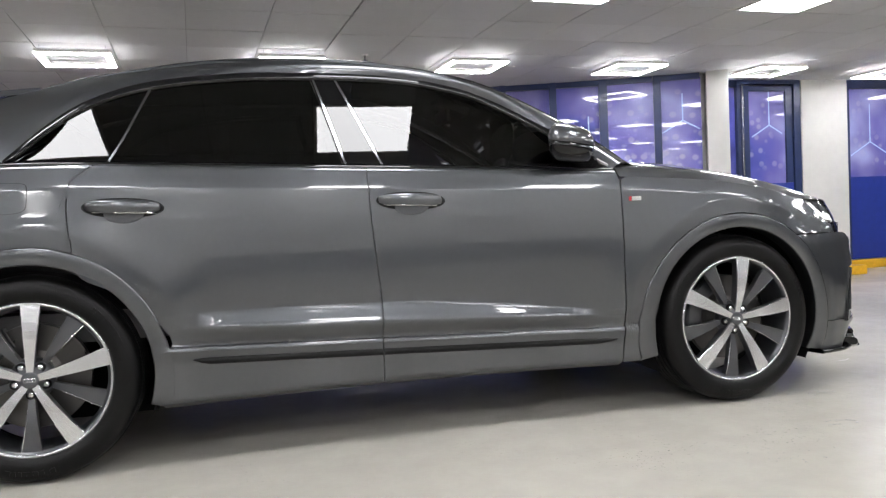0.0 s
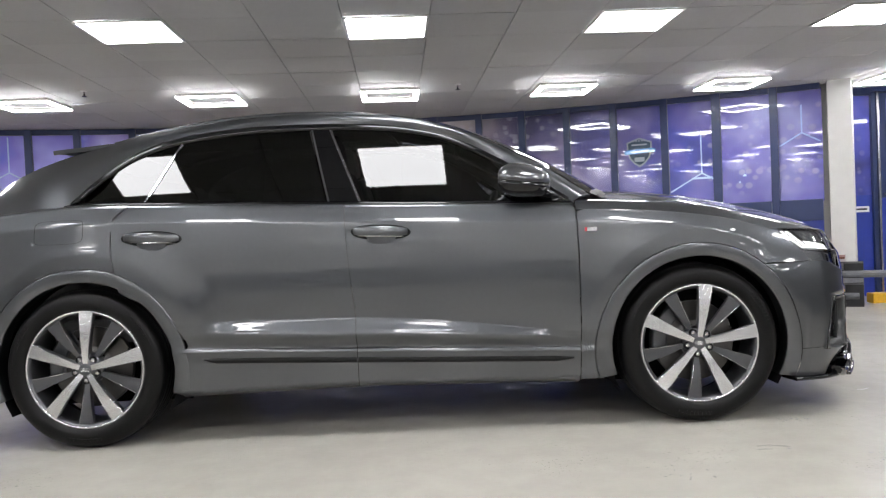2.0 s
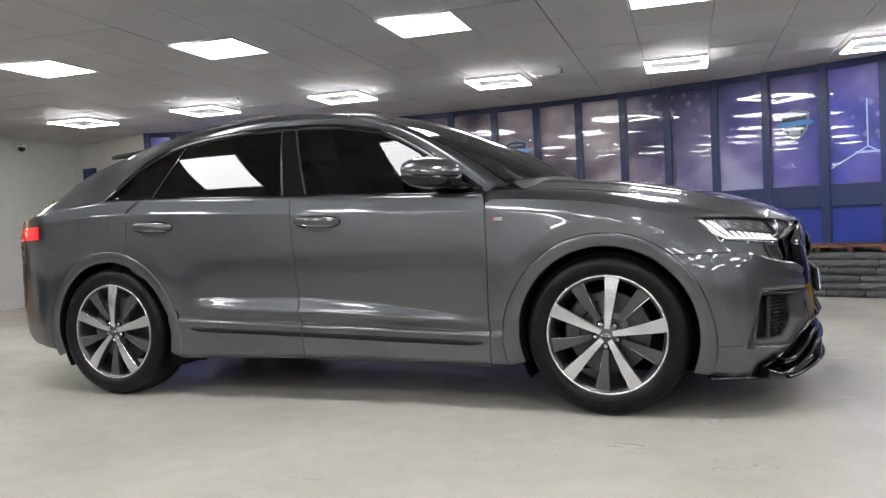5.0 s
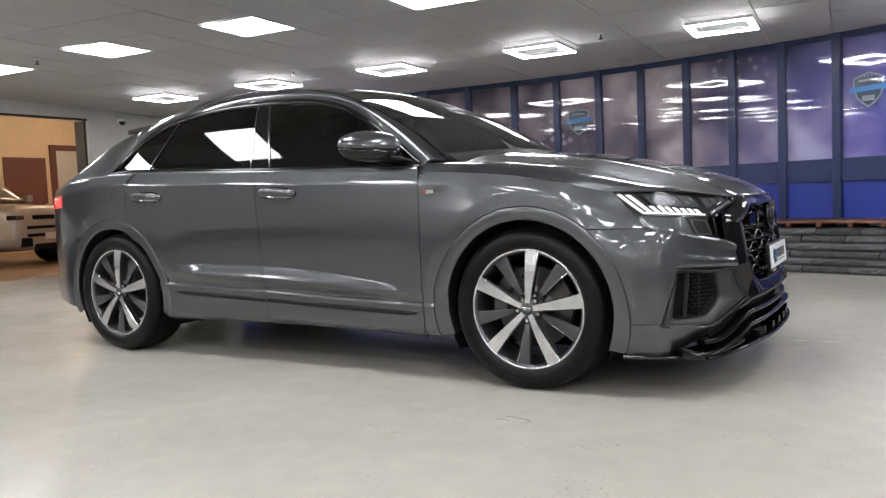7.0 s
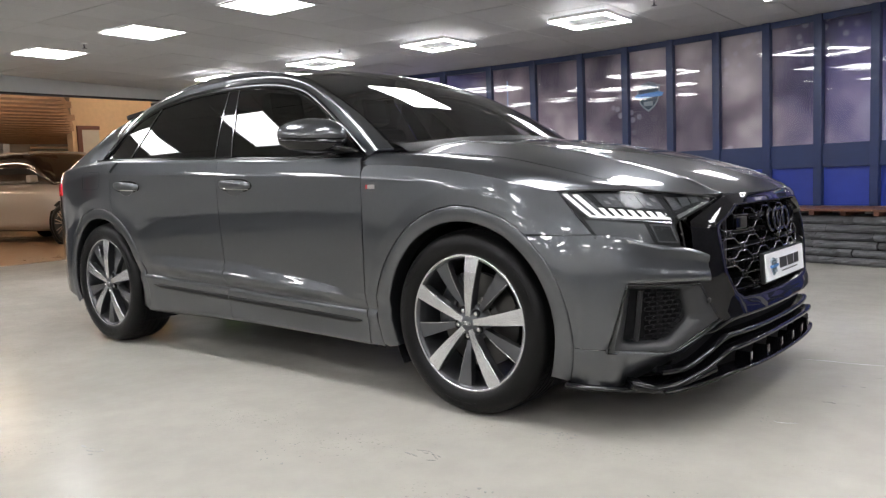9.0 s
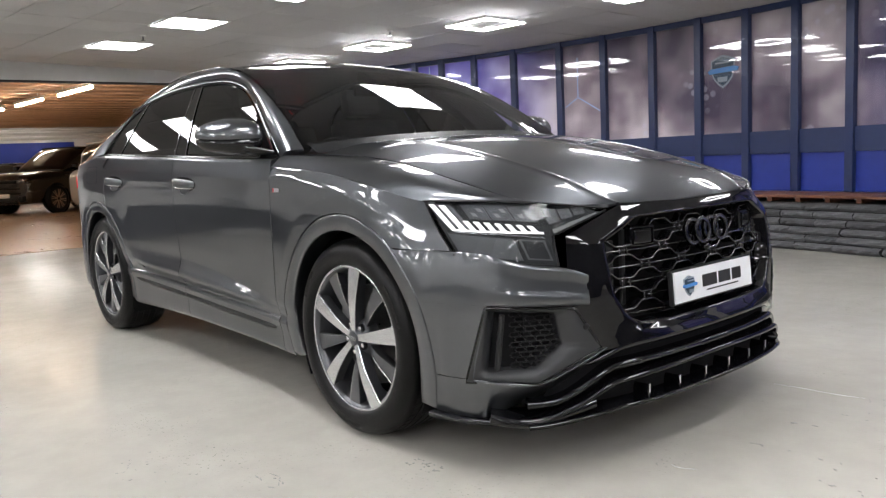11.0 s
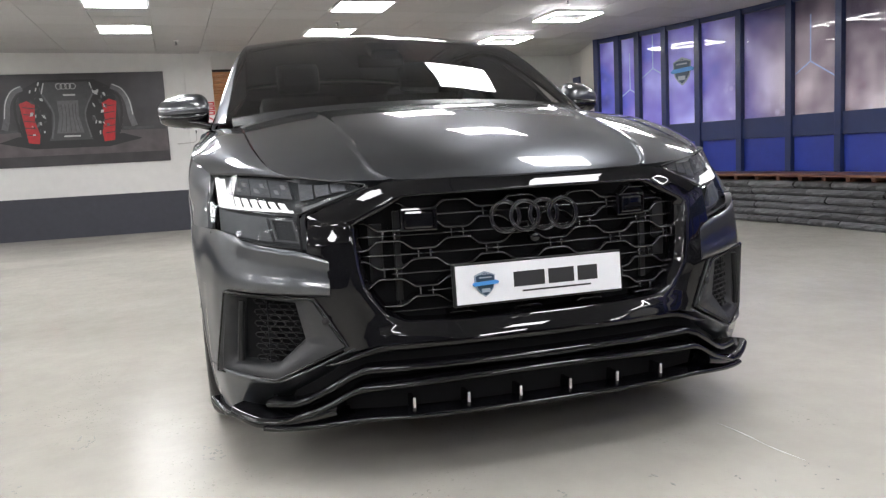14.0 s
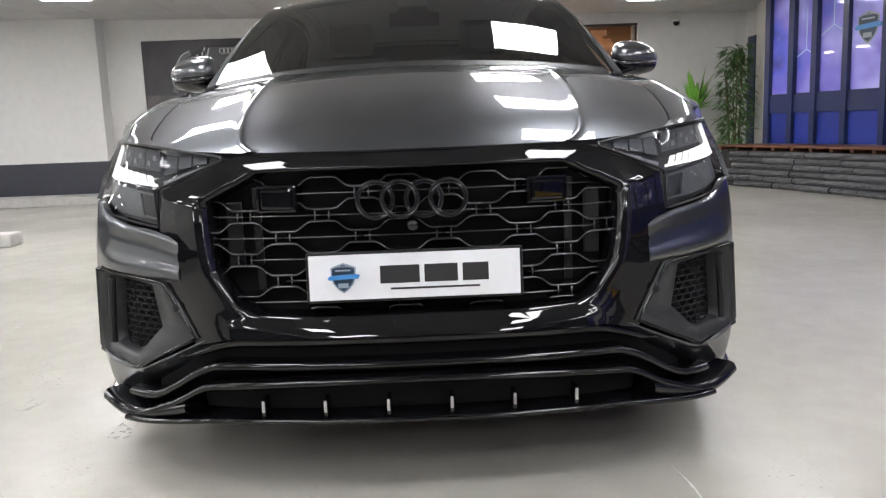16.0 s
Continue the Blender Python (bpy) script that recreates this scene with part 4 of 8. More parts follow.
for side in (RIGHT, LEFT):
    fd = flank_panel("front_door", moved(B_SHUT, G), moved(F_SHUT, -G), side, nu=64)
    rd = flank_panel("rear_door", moved(R_SHUT, G), moved(B_SHUT, -G), side, nu=64)
    # fender: below the shoulder line, and the roll over to the bonnet
    outer = [(0.915, 0.235), (0.921, 0.39), (0.924, 0.55), (0.925, 0.85), (0.921, 1.047)] + [(x, shoulder_z(x)) for x in (0.95, 1.1, 1.3, 1.5, 1.7, 1.80, 1.855)] + drawn_out([(1.902, 0.930), (1.952, 0.872), (2.015, 0.795), (2.038, 0.768)])
    polar_panel("front_fender", HUBS[0], 199, 50.3, outer, side)
    xs = [0.921 + (fore(1.902) - 0.921) * k / 16 for k in range(17)]
    low = [on_flank(x, shoulder_z(x)) for x in xs]
    top = [edge_at(BONNET_EDGE, 0.925 + (fore(2.20) - 0.925) * k / 16) + Vector((0, 0.006, 0)) for k in range(17)]
    mid = [a.lerp(b, 0.55) + Vector((0, 0.022 * (1 - 0.4 * k / 16), 0.020 * (1 - 0.55 * k / 16))) for k, (a, b) in enumerate(zip(low, top))]
    sheet("fender_top", [low, mid, top], PAINT, nu=40, nv=8, side=side)
    # rear quarter
    outer = shut_points(R_SHUT, 0.853, 1.178, -G, 60) + [(-1.5, 1.19), (-1.9, 1.165), (-2.2, 1.13), (-2.44, 1.09), (-2.47, 0.95), (-2.47, 0.80), (-2.46, 0.62), (-2.435, 0.50), (-2.36, 0.39), (-2.20, 0.31), (-1.965, 0.275)]
    qp = polar_panel("rear_quarter", HUBS[1], 69.8, 193, outer, side, nu=240, nv=40)

    # wheel arch trims
    for cx, a0, a1, nm in ((HUBS[0], -24, 199, "front"), (HUBS[1], -19, 199, "rear")):
        rows = []
        for i in range(71):
            a = a0 + (a1 - a0) * i / 70
            ro = trim_radius(a, nm == "front")
            base = []
            for r in (0.44, ro):
                x, z = arch_xz(cx, max(r, 0.47), a)
                z = max(z, 0.20)
                base.append(flank(min(x, 2.02), z))
            ring = []
            for r, o in ((0.426, -0.085), (0.426, -0.008), (0.428, -0.001), (0.433, 0.0015), (ro - 0.005, 0.002), (ro - 0.0015, 0.001), (ro, -0.0015), (ro, -0.012)):
                x, z = arch_xz(cx, r, a)
                t = (r - 0.424) / (ro - 0.424)
                ring.append(flip((x, base[0] + (base[1] - base[0]) * t + o, max(z, 0.232 if a > 90 else 0.205)), side))
            rows.append(ring)
        bm = bmesh.new()
        grid_mesh(bm, rows)
        link("wheel_arch", bm, PAINT, car)
        # liner behind
        bm = bmesh.new()
        grid_mesh(bm, [[flip((*[arch_xz(cx, 0.445, -30 + 240 * i / 30)[0]], y, max(0.1, arch_xz(cx, 0.445, -30 + 240 * i / 30)[1])), side) for i in range(31)] for y in (0.55, 0.94)])
        plate(bm, [(0.46 * math.cos(radians(-30 + 240 * i / 30)), 0.46 * math.sin(radians(-30 + 240 * i / 30))) for i in range(31)], 0.02, pose(cx, side * 0.60, HUB_Z, 90, 0, 0))
        link("wheel_liner", bm, SHADOW_BLACK, car)

    # black strip with a bright edge along the sill
    zstrip = lambda x: pchip(x, *STRIP)
    for xa, xb, host in ((-0.925, -0.179, rd), (-0.171, 0.88, fd)):
        rows = []
        for dz, o in ((-0.057, -0.004), (-0.053, 0.006), (-0.041, 0.009), (-0.030, 0.005), (-0.026, -0.004)):
            row = []
            for i in range(25):
                x = xa + (xb - xa) * i / 24
                pinch = 1.0
                if xa < -0.5:
                    pinch = smooth(-0.94, -0.87, x)
                if xb > 0.5:
                    pinch = 1 - smooth(0.80, 0.89, x) * 0.8
                z = zstrip(x) - 0.034 + (dz + 0.034) * max(0.1, pinch)
                row.append(flip(on_flank(x, z, o), side))
            rows.append(row)
        bm = bmesh.new()
        grid_mesh(bm, rows)
        link("sill_trim", bm, MESH_BLACK, host, "satin black sill strip")

# -- glasshouse --
DLO = [(-1.564, 1.197), (-1.421, 1.33), (-1.267, 1.439), (-1.048, 1.515), (-0.719, 1.557), (-0.386, 1.563), (-0.059, 1.550), (0.168, 1.515), (0.361, 1.451), (0.644, 1.288), (0.894, 1.118)]
PILLAR_EDGE = [(-1.46, 0.645, 1.516), (-1.655, 0.650, 1.464), (-1.79, 0.684, 1.413), (-1.92, 0.720, 1.345), (-2.09, 0.760, 1.225), (-2.26, 0.775, 1.130), (-2.41, 0.742, 1.065)]
WG = ([-2.5, -2.0, -1.56, -1.0, 0.9, 1.2], [0.78, 0.85, 0.893, 0.905, 0.905, 0.89])
ROOF_EDGE = [(1.015, 0.842, 1.140), (0.922, 0.824, 1.212), (0.76, 0.795, 1.315), (0.55, 0.764, 1.432), (0.33, 0.728, 1.530), (0.08, 0.694, 1.592), (-0.20, 0.678, 1.622), (-0.53, 0.668, 1.634), (-0.88, 0.662, 1.616), (-1.24, 0.655, 1.562), (-1.58, 0.640, 1.506), (-1.84, 0.622, 1.468)]


def glass_y(x, z):
    d = z - pchip(x, *BELT)
    return pchip(x, *WG) - 0.42 * d - 0.25 * d * abs(d)


def dlo_top(x):
    return pchip(x, [p[0] for p in DLO], [p[1] for p in DLO])


def glass_panel(name, bot, top, material, side, parent, nu=20, nv=10, off=0.0, label="", inset=0.016):
    """A pane between belt and window top; bot and top give its x range at either edge."""
    rows = []
    for j in range(nv + 1):
        v, row = j / nv, []
        for i in range(nu + 1):
            u = i / nu
            x = (bot[0] + (bot[1] - bot[0]) * u) * (1 - v) + (top[0] + (top[1] - top[0]) * u) * v
            lo, hi = pchip(x, *BELT) + 0.004, dlo_top(x) - inset
            hi = max(hi, lo + 0.002)
            z = lo + (hi - lo) * v
            row.append(flip((x, glass_y(x, z) + off, z), side))
        rows.append(row)
    bm = bmesh.new()
    grid_mesh(bm, rows, 0.004, centre=(0, 0, 1.0))
    bmesh.ops.remove_doubles(bm, verts=bm.verts, dist=1e-5)
    ob = link(name, bm, material, parent, label)
    return ob


for side in (RIGHT, LEFT):
    glass_panel("quarter_window", (-1.52, -1.205), (-1.33, -1.05), PRIVACY, side, car, label="dark privacy glass")
    glass_panel("rear_window", (-1.195, -0.30), (-1.035, -0.40), PRIVACY, side, car, label="dark privacy glass")
    glass_panel("front_window", (-0.125, 0.86), (-0.285, 0.50), SIDE_GLASS, side, car, nu=30, label="tinted side glass")
    glass_panel("pillar_trim", (-0.296, -0.129), (-0.396, -0.289), PILLAR_BLACK, side, car, nu=6, off=0.003, label="gloss black door pillar trim")
    for b0, t0 in ((-0.292, -0.392), (-0.139, -0.299), (-1.203, -1.046)):
        rows = []
        for dx in (0.0, 0.010):
            row = []
            for j in range(9):
                v = j / 8
                x = (b0 + (t0 - b0) * v) + dx
                z = pchip(x, *BELT) + 0.004 + (dlo_top(x) - 0.016 - pchip(x, *BELT) - 0.004) * v
                row.append(flip((x, glass_y(x, z) + 0.006, z), side))
            rows.append(row)
        bm = bmesh.new()
        grid_mesh(bm, rows, 0.004, centre=(0, 0, 1.0))
        link("window_divider", bm, CHROME_DARK, car, "thin bright window divider")
    # frame round the windows
    rows = [[], [], [], []]
    for x, z in resample([(p[0], p[1], 0) for p in DLO], 60) and [(p.x, p.y) for p in resample([(p[0], p[1], 0) for p in DLO], 60)]:
        for k, (d, o) in enumerate(((-0.026, -0.004), (-0.024, 0.006), (0.010, 0.009), (0.016, 0.0))):
            zz = max(z + d, pchip(x, *BELT) - 0.004)
            rows[k].append(flip((x, glass_y(x, zz) + o, zz), side))
    bm = bmesh.new()
    grid_mesh(bm, rows, centre=(0, 0, 1.0))
    link("window_frame", bm, GLOSS_BLACK, car, "gloss black window surround")
    rows = [[], [], [], []]
    for i in range(61):
        x = -1.575 + (0.905 + 1.575) * i / 60
        zb = pchip(x, *BELT)
        for k, (d, y) in enumerate(((-0.004, pchip(x, *WIDE) - 0.050), (0.003, pchip(x, *WIDE) - 0.050), (0.007, pchip(x, *WG) + 0.008), (0.012, pchip(x, *WG) - 0.002))):
            rows[k].append(flip((x, y, zb + d), side))
    bm = bmesh.new()
    grid_mesh(bm, rows, centre=(0, 0, 1.0))
    link("belt_moulding", bm, GLOSS_BLACK, car, "gloss black belt moulding")
    # cant rail with front and rear pillars
    dl = [Vector((p[0], glass_y(*p) + 0.002, p[1])) for p in DLO]
    ed = [Vector(p) for p in ROOF_EDGE]
    inner = [Vector((0.915, 0.905, 1.108))] + dl[::-1][1:] + [on_flank(x, pchip(x, *BELT) - 0.001) for x in (-1.72, -1.90, -2.08, -2.26, -2.43)]
    outer_r = [ed[0]] + [edge_at([tuple(p) for p in ed[::-1]], x) for x in (0.76, 0.44, 0.21, -0.05, -0.386, -0.719, -1.06, -1.29)] + [Vector(p) for p in PILLAR_EDGE]
    mid = [a.lerp(b, 0.5) + Vector((0, 0.008, 0.006)) * (2.2 if k < 3 else 1.0 if k < 9 else 1.3) for k, (a, b) in enumerate(zip(inner, outer_r))]
    rows = [[catmull(r, k / 8) for k in range(8 * (len(r) - 1) + 1)] for r in (inner, mid, outer_r)]
    grid = [[flip(catmull([rows[0][i], rows[1][i], rows[2][i]], j / 4), side) for i in range(len(rows[0]))] for j in range(9)]
    bm = bmesh.new()
    grid_mesh(bm, grid, 0.012, centre=(0, 0, 1.0))
    link("cant_rail", bm, PAINT, car)
    # roof rail
    rail = [Vector((p.x, p.y - 0.026, p.z + 0.004)) for p in (ed[6], ed[7], ed[8], ed[9], Vector((-1.44, 0.645, 1.524)))]
    rail = [Vector((0.02, 0.660, 1.606))] + rail
    rp = resample(rail, 40)
    rows = []
    for k, p in enumerate(rp):
        h = 0.007 * min(1, k / 4, (40 - k) / 4) + 0.002
        rows.append([flip((p.x, p.y + dy, p.z + dz), side) for dy, dz in ((0.016, -0.012), (0.015, h * 0.6), (0.006, h), (-0.006, h), (-0.014, h * 0.5), (-0.015, -0.012))])
    bm = bmesh.new()
    grid_mesh(bm, rows, centre=(0, 0, 1.0))
    link("roof_rail", bm, PAINT, car)


def across(curve_r, lift, n=4):
    """Rows from the right edge curve to the left one, over a crown."""
    rows = []
    for k in range(-n, n + 1):
        t = k / n
        rows.append([Vector((p[0] + lift[i][0] * (1 - t * t), p[1] * t, p[2] + lift[i][1] * (1 - t * t))) for i, p in enumerate(curve_r)])
    return rows


roof_curve = [(0.0, 0.688, 1.603)] + ROOF_EDGE[6:10] + [(-1.46, 0.645, 1.517), (-1.56, 0.642, 1.500)]
sheet("roof", across(roof_curve, [(-0.10, 0.062)] + [(0, 0.062)] * 4 + [(-0.02, 0.055), (-0.05, 0.048)]), PAINT, nu=40, nv=32)
screen_curve = [(1.015, 0.836, 1.144)] + [(p[0], p[1] - 0.006, p[2] + 0.004) for p in ROOF_EDGE[1:6]] + [(0.005, 0.684, 1.606)]
sheet("windscreen", across(screen_curve, [(0.20, 0.025), (0.17, 0.035), (0.12, 0.05), (0.05, 0.06), (-0.01, 0.062), (-0.07, 0.062), (-0.10, 0.062)]), SCREEN, nu=30, nv=30, flange=0.006, label="slightly tinted windscreen")
bm = bmesh.new()
grid_mesh(bm, [[Vector((1.03 + 0.20 * (1 - t * t) + d, 0.812 * t, 1.150 + 0.030 * (1 - t * t) - e)) for t in [i / 20 - 1 for i in range(41)]] for d, e in ((-0.05, -0.018), (0.02, 0.012), (0.05, 0.03))])
link("cowl", bm, SATIN_BLACK, car, "black scuttle panel")

# bonnet: rows along its length from the right edge to the left one
BONNET_MID = drawn_out([(1.20, 0.0, 1.180), (1.38, 0.0, 1.168), (1.62, 0.0, 1.138), (1.85, 0.0, 1.092), (2.06, 0.0, 1.035), (2.24, 0.0, 0.970), (2.345, 0.0, 0.915), (2.378, 0.0, 0.888)])


def bonnet_rows():
    rows = []
    for t in [s_ * v for s_, vs in ((-1, (1, 0.97, 0.9, 0.8, 0.7, 0.66, 0.64, 0.63, 0.62, 0.61, 0.60, 0.57, 0.5, 0.4, 0.25, 0.1)), (1, (0, 0.1, 0.25, 0.4, 0.5, 0.57, 0.60, 0.61, 0.62, 0.63, 0.64, 0.66, 0.7, 0.8, 0.9, 0.97, 1))) for v in vs]:
        row = []
        for k, c in enumerate(BONNET_MID):
            e = Vector(BONNET_EDGE[k])
            a = abs(t)
            x = c[0] + (e.x - c[0]) * a ** (2.2 if k > 4 else 1.6)
            y = e.y * a
            # nearly flat to the crease, then rolling down to the edge
            drop = c[2] - e.z
            fall = 0.14 * (a / 0.62) ** 2 if a <= 0.62 else 0.14 + 0.86 * (0.25 * (a - 0.62) / 0.38 + 0.75 * ((a - 0.62) / 0.38) ** 1.9)
            z = c[2] - drop * fall + 0.004 * math.exp(-(((a - 0.62) / 0.018) ** 2)) * min(1, k / 2)
            row.append(Vector((x, y * (1 if t >= 0 else -1) if t else 0.0, z)))
        rows.append(row)
    return rows


sheet("bonnet", bonnet_rows(), PAINT, nu=44, nv=128, flange=0.016)

# tail
tail_edge = [(-1.56, 0.644, 1.492)] + [(x, y - 0.004, z + 0.002) for x, y, z in PILLAR_EDGE[1:]]
sheet("rear_screen", across(tail_edge, [(-0.05, 0.045), (-0.06, 0.045), (-0.07, 0.05), (-0.07, 0.05), (-0.06, 0.04), (-0.06, 0.03), (-0.05, 0.02)], 3), PRIVACY, nu=24, nv=18, flange=0.006)
spo = [(-1.47, 0.650, 1.521), (-1.60, 0.646, 1.511), (-1.70, 0.632, 1.506), (-1.785, 0.590, 1.505)]
sheet("spoiler", across(spo, [(-0.05, 0.052), (-0.07, 0.050), (-0.09, 0.047), (-0.10, 0.045)], 3), PAINT, nu=12, nv=24, flange=0.022, label="painted roof spoiler with a black underside")
tg = [(-2.42, 0.738, 1.066), (-2.45, 0.735, 0.98), (-2.455, 0.735, 0.82), (-2.445, 0.73, 0.62), (-2.39, 0.73, 0.45), (-2.28, 0.72, 0.34)]
sheet("tailgate", across(tg, [(-0.05, 0.015), (-0.06, 0), (-0.07, 0), (-0.08, 0), (-0.08, 0), (-0.06, 0)], 3), PAINT, nu=20, nv=18)
for side in (RIGHT, LEFT):
    rows = [[on_flank(x, z + 0.03 * (x + 2.47), 0.004) for x in (-2.075, -2.17, -2.27, -2.36, -2.45)] for z in (0.962, 1.000, 1.045)]
    sheet("tail_light", rows, RED_LAMP, nu=14, nv=6, flange=0.012, side=side, label="red wrap-round tail light")

# -- nose: everything on one rounded front surface --
PLAN = [Vector(p) for p in drawn_out(((1.80, 0.986, 0), (1.88, 0.981, 0), (1.95, 0.970, 0), (2.03, 0.948, 0), (2.115, 0.915, 0), (2.195, 0.852, 0), (2.262, 0.765, 0), (2.320, 0.660, 0), (2.362, 0.560, 0), (2.396, 0.420, 0), (2.416, 0.230, 0), (2.422, 0.0, 0), (2.416, -0.230, 0)))]
PLAN_D = [catmull(PLAN, t * (len(PLAN) - 2) / 300) for t in range(301)]
NOSE = ([0.15, 0.22, 0.32, 0.42, 0.52, 0.62, 0.70, 0.78, 0.88, 0.96], [-0.045, -0.018, 0.0, 0.004, 0.002, -0.002, -0.010, -0.024, -0.048, -0.085])


def nose(k, z, off=0.0):
    """Point on the front at plan step k (0 rear of the flank, 300 the middle)."""
    i = min(max(int(k), 0), 299)
    p = PLAN_D[i].lerp(PLAN_D[i + 1], k - i)
    d = (PLAN_D[i + 1] - PLAN_D[i]).normalized()
    n = Vector((-d.y, d.x, 0))
    if n.y < 0 or n.x < 0:
        n = Vector((abs(n.x), abs(n.y), 0))
    o = off + pchip(z, *NOSE)
    return Vector((p.x + n.x * o, p.y + n.y * o, z))


_ys = [p.y for p in PLAN_D]
_xs = [p.x for p in PLAN_D]


def fy(y, z, off=0.0):
    """Point on the front at a distance y from the middle line (either sign)."""
    k = float(np.interp(-abs(y), [-v for v in _ys], range(301)))
    p = nose(k, z, off)
    return Vector((p.x, math.copysign(p.y, y), z)) if y else Vector((p.x, 0.0, z))


def fx(x, z, off=0.0):
    return nose(float(np.interp(x, _xs, range(301))), z, off)


def ring_sheet(name, loops, material, parent=None, flange=0.0, side=1, closed=False, sub=6, label="", smooth_faces=True):
    """A sheet between matching chains of points, straight from corner to corner."""
    rows = []
    for lp in loops:
        row = []
        pts = list(lp) + ([lp[0]] if closed else [])
        for a, b in zip(pts, pts[1:]):
            for j in range(sub):
                row.append(flip(Vector(a).lerp(Vector(b), j / sub), side))
        if not closed:
            row.append(flip(pts[-1], side))
        rows.append(row)
    bm = bmesh.new()
    fs = grid_mesh(bm, rows, flange, closed)
    if not smooth_faces:
        for f in fs:
            f.smooth = False
    return link(name, bm, material, parent if parent is not None else car, label)


def cap_fill(name, pts, material, parent, label=""):
    bm = bmesh.new()
    bm.faces.new([bm.verts.new(p) for p in pts])
    bmesh.ops.triangulate(bm, faces=bm.faces[:])
    return link(name, bm, material, parent, label)


def sweep(name, path, section, material, parent=None, label="", taper=None):
    """A strip along path with a section of (outwards, up) points; outwards is away from the car in plan."""
    rows = []
    for k, p in enumerate(path):
        d = path[min(k + 1, len(path) - 1)] - path[max(k - 1, 0)]
        d.z = 0
        d.normalize()
        n = Vector((d.y, -d.x, 0))
        if n.x < 0:
            n = -n
        s = taper(k / (len(path) - 1)) if taper else 1.0
        rows.append([p + n * (o * s) + Vector((0, 0, u * s)) for o, u in section])
    bm = bmesh.new()
    vs = [[bm.verts.new(p) for p in r] for r in rows]
    m_ = len(section)
    for a, b in zip(vs, vs[1:]):
        for i in range(m_):
            f = bm.faces.new((a[i], a[(i + 1) % m_], b[(i + 1) % m_], b[i]))
            f.smooth = True
    bm.faces.new(vs[0][::-1]), bm.faces.new(vs[-1])
    bmesh.ops.recalc_face_normals(bm, faces=bm.faces[:])
    for e in bm.edges:
        if len(e.link_faces) == 2 and e.calc_face_angle(0) > 0.7:
            e.smooth = False
    return link(name, bm, material, parent if parent is not None else car, label)


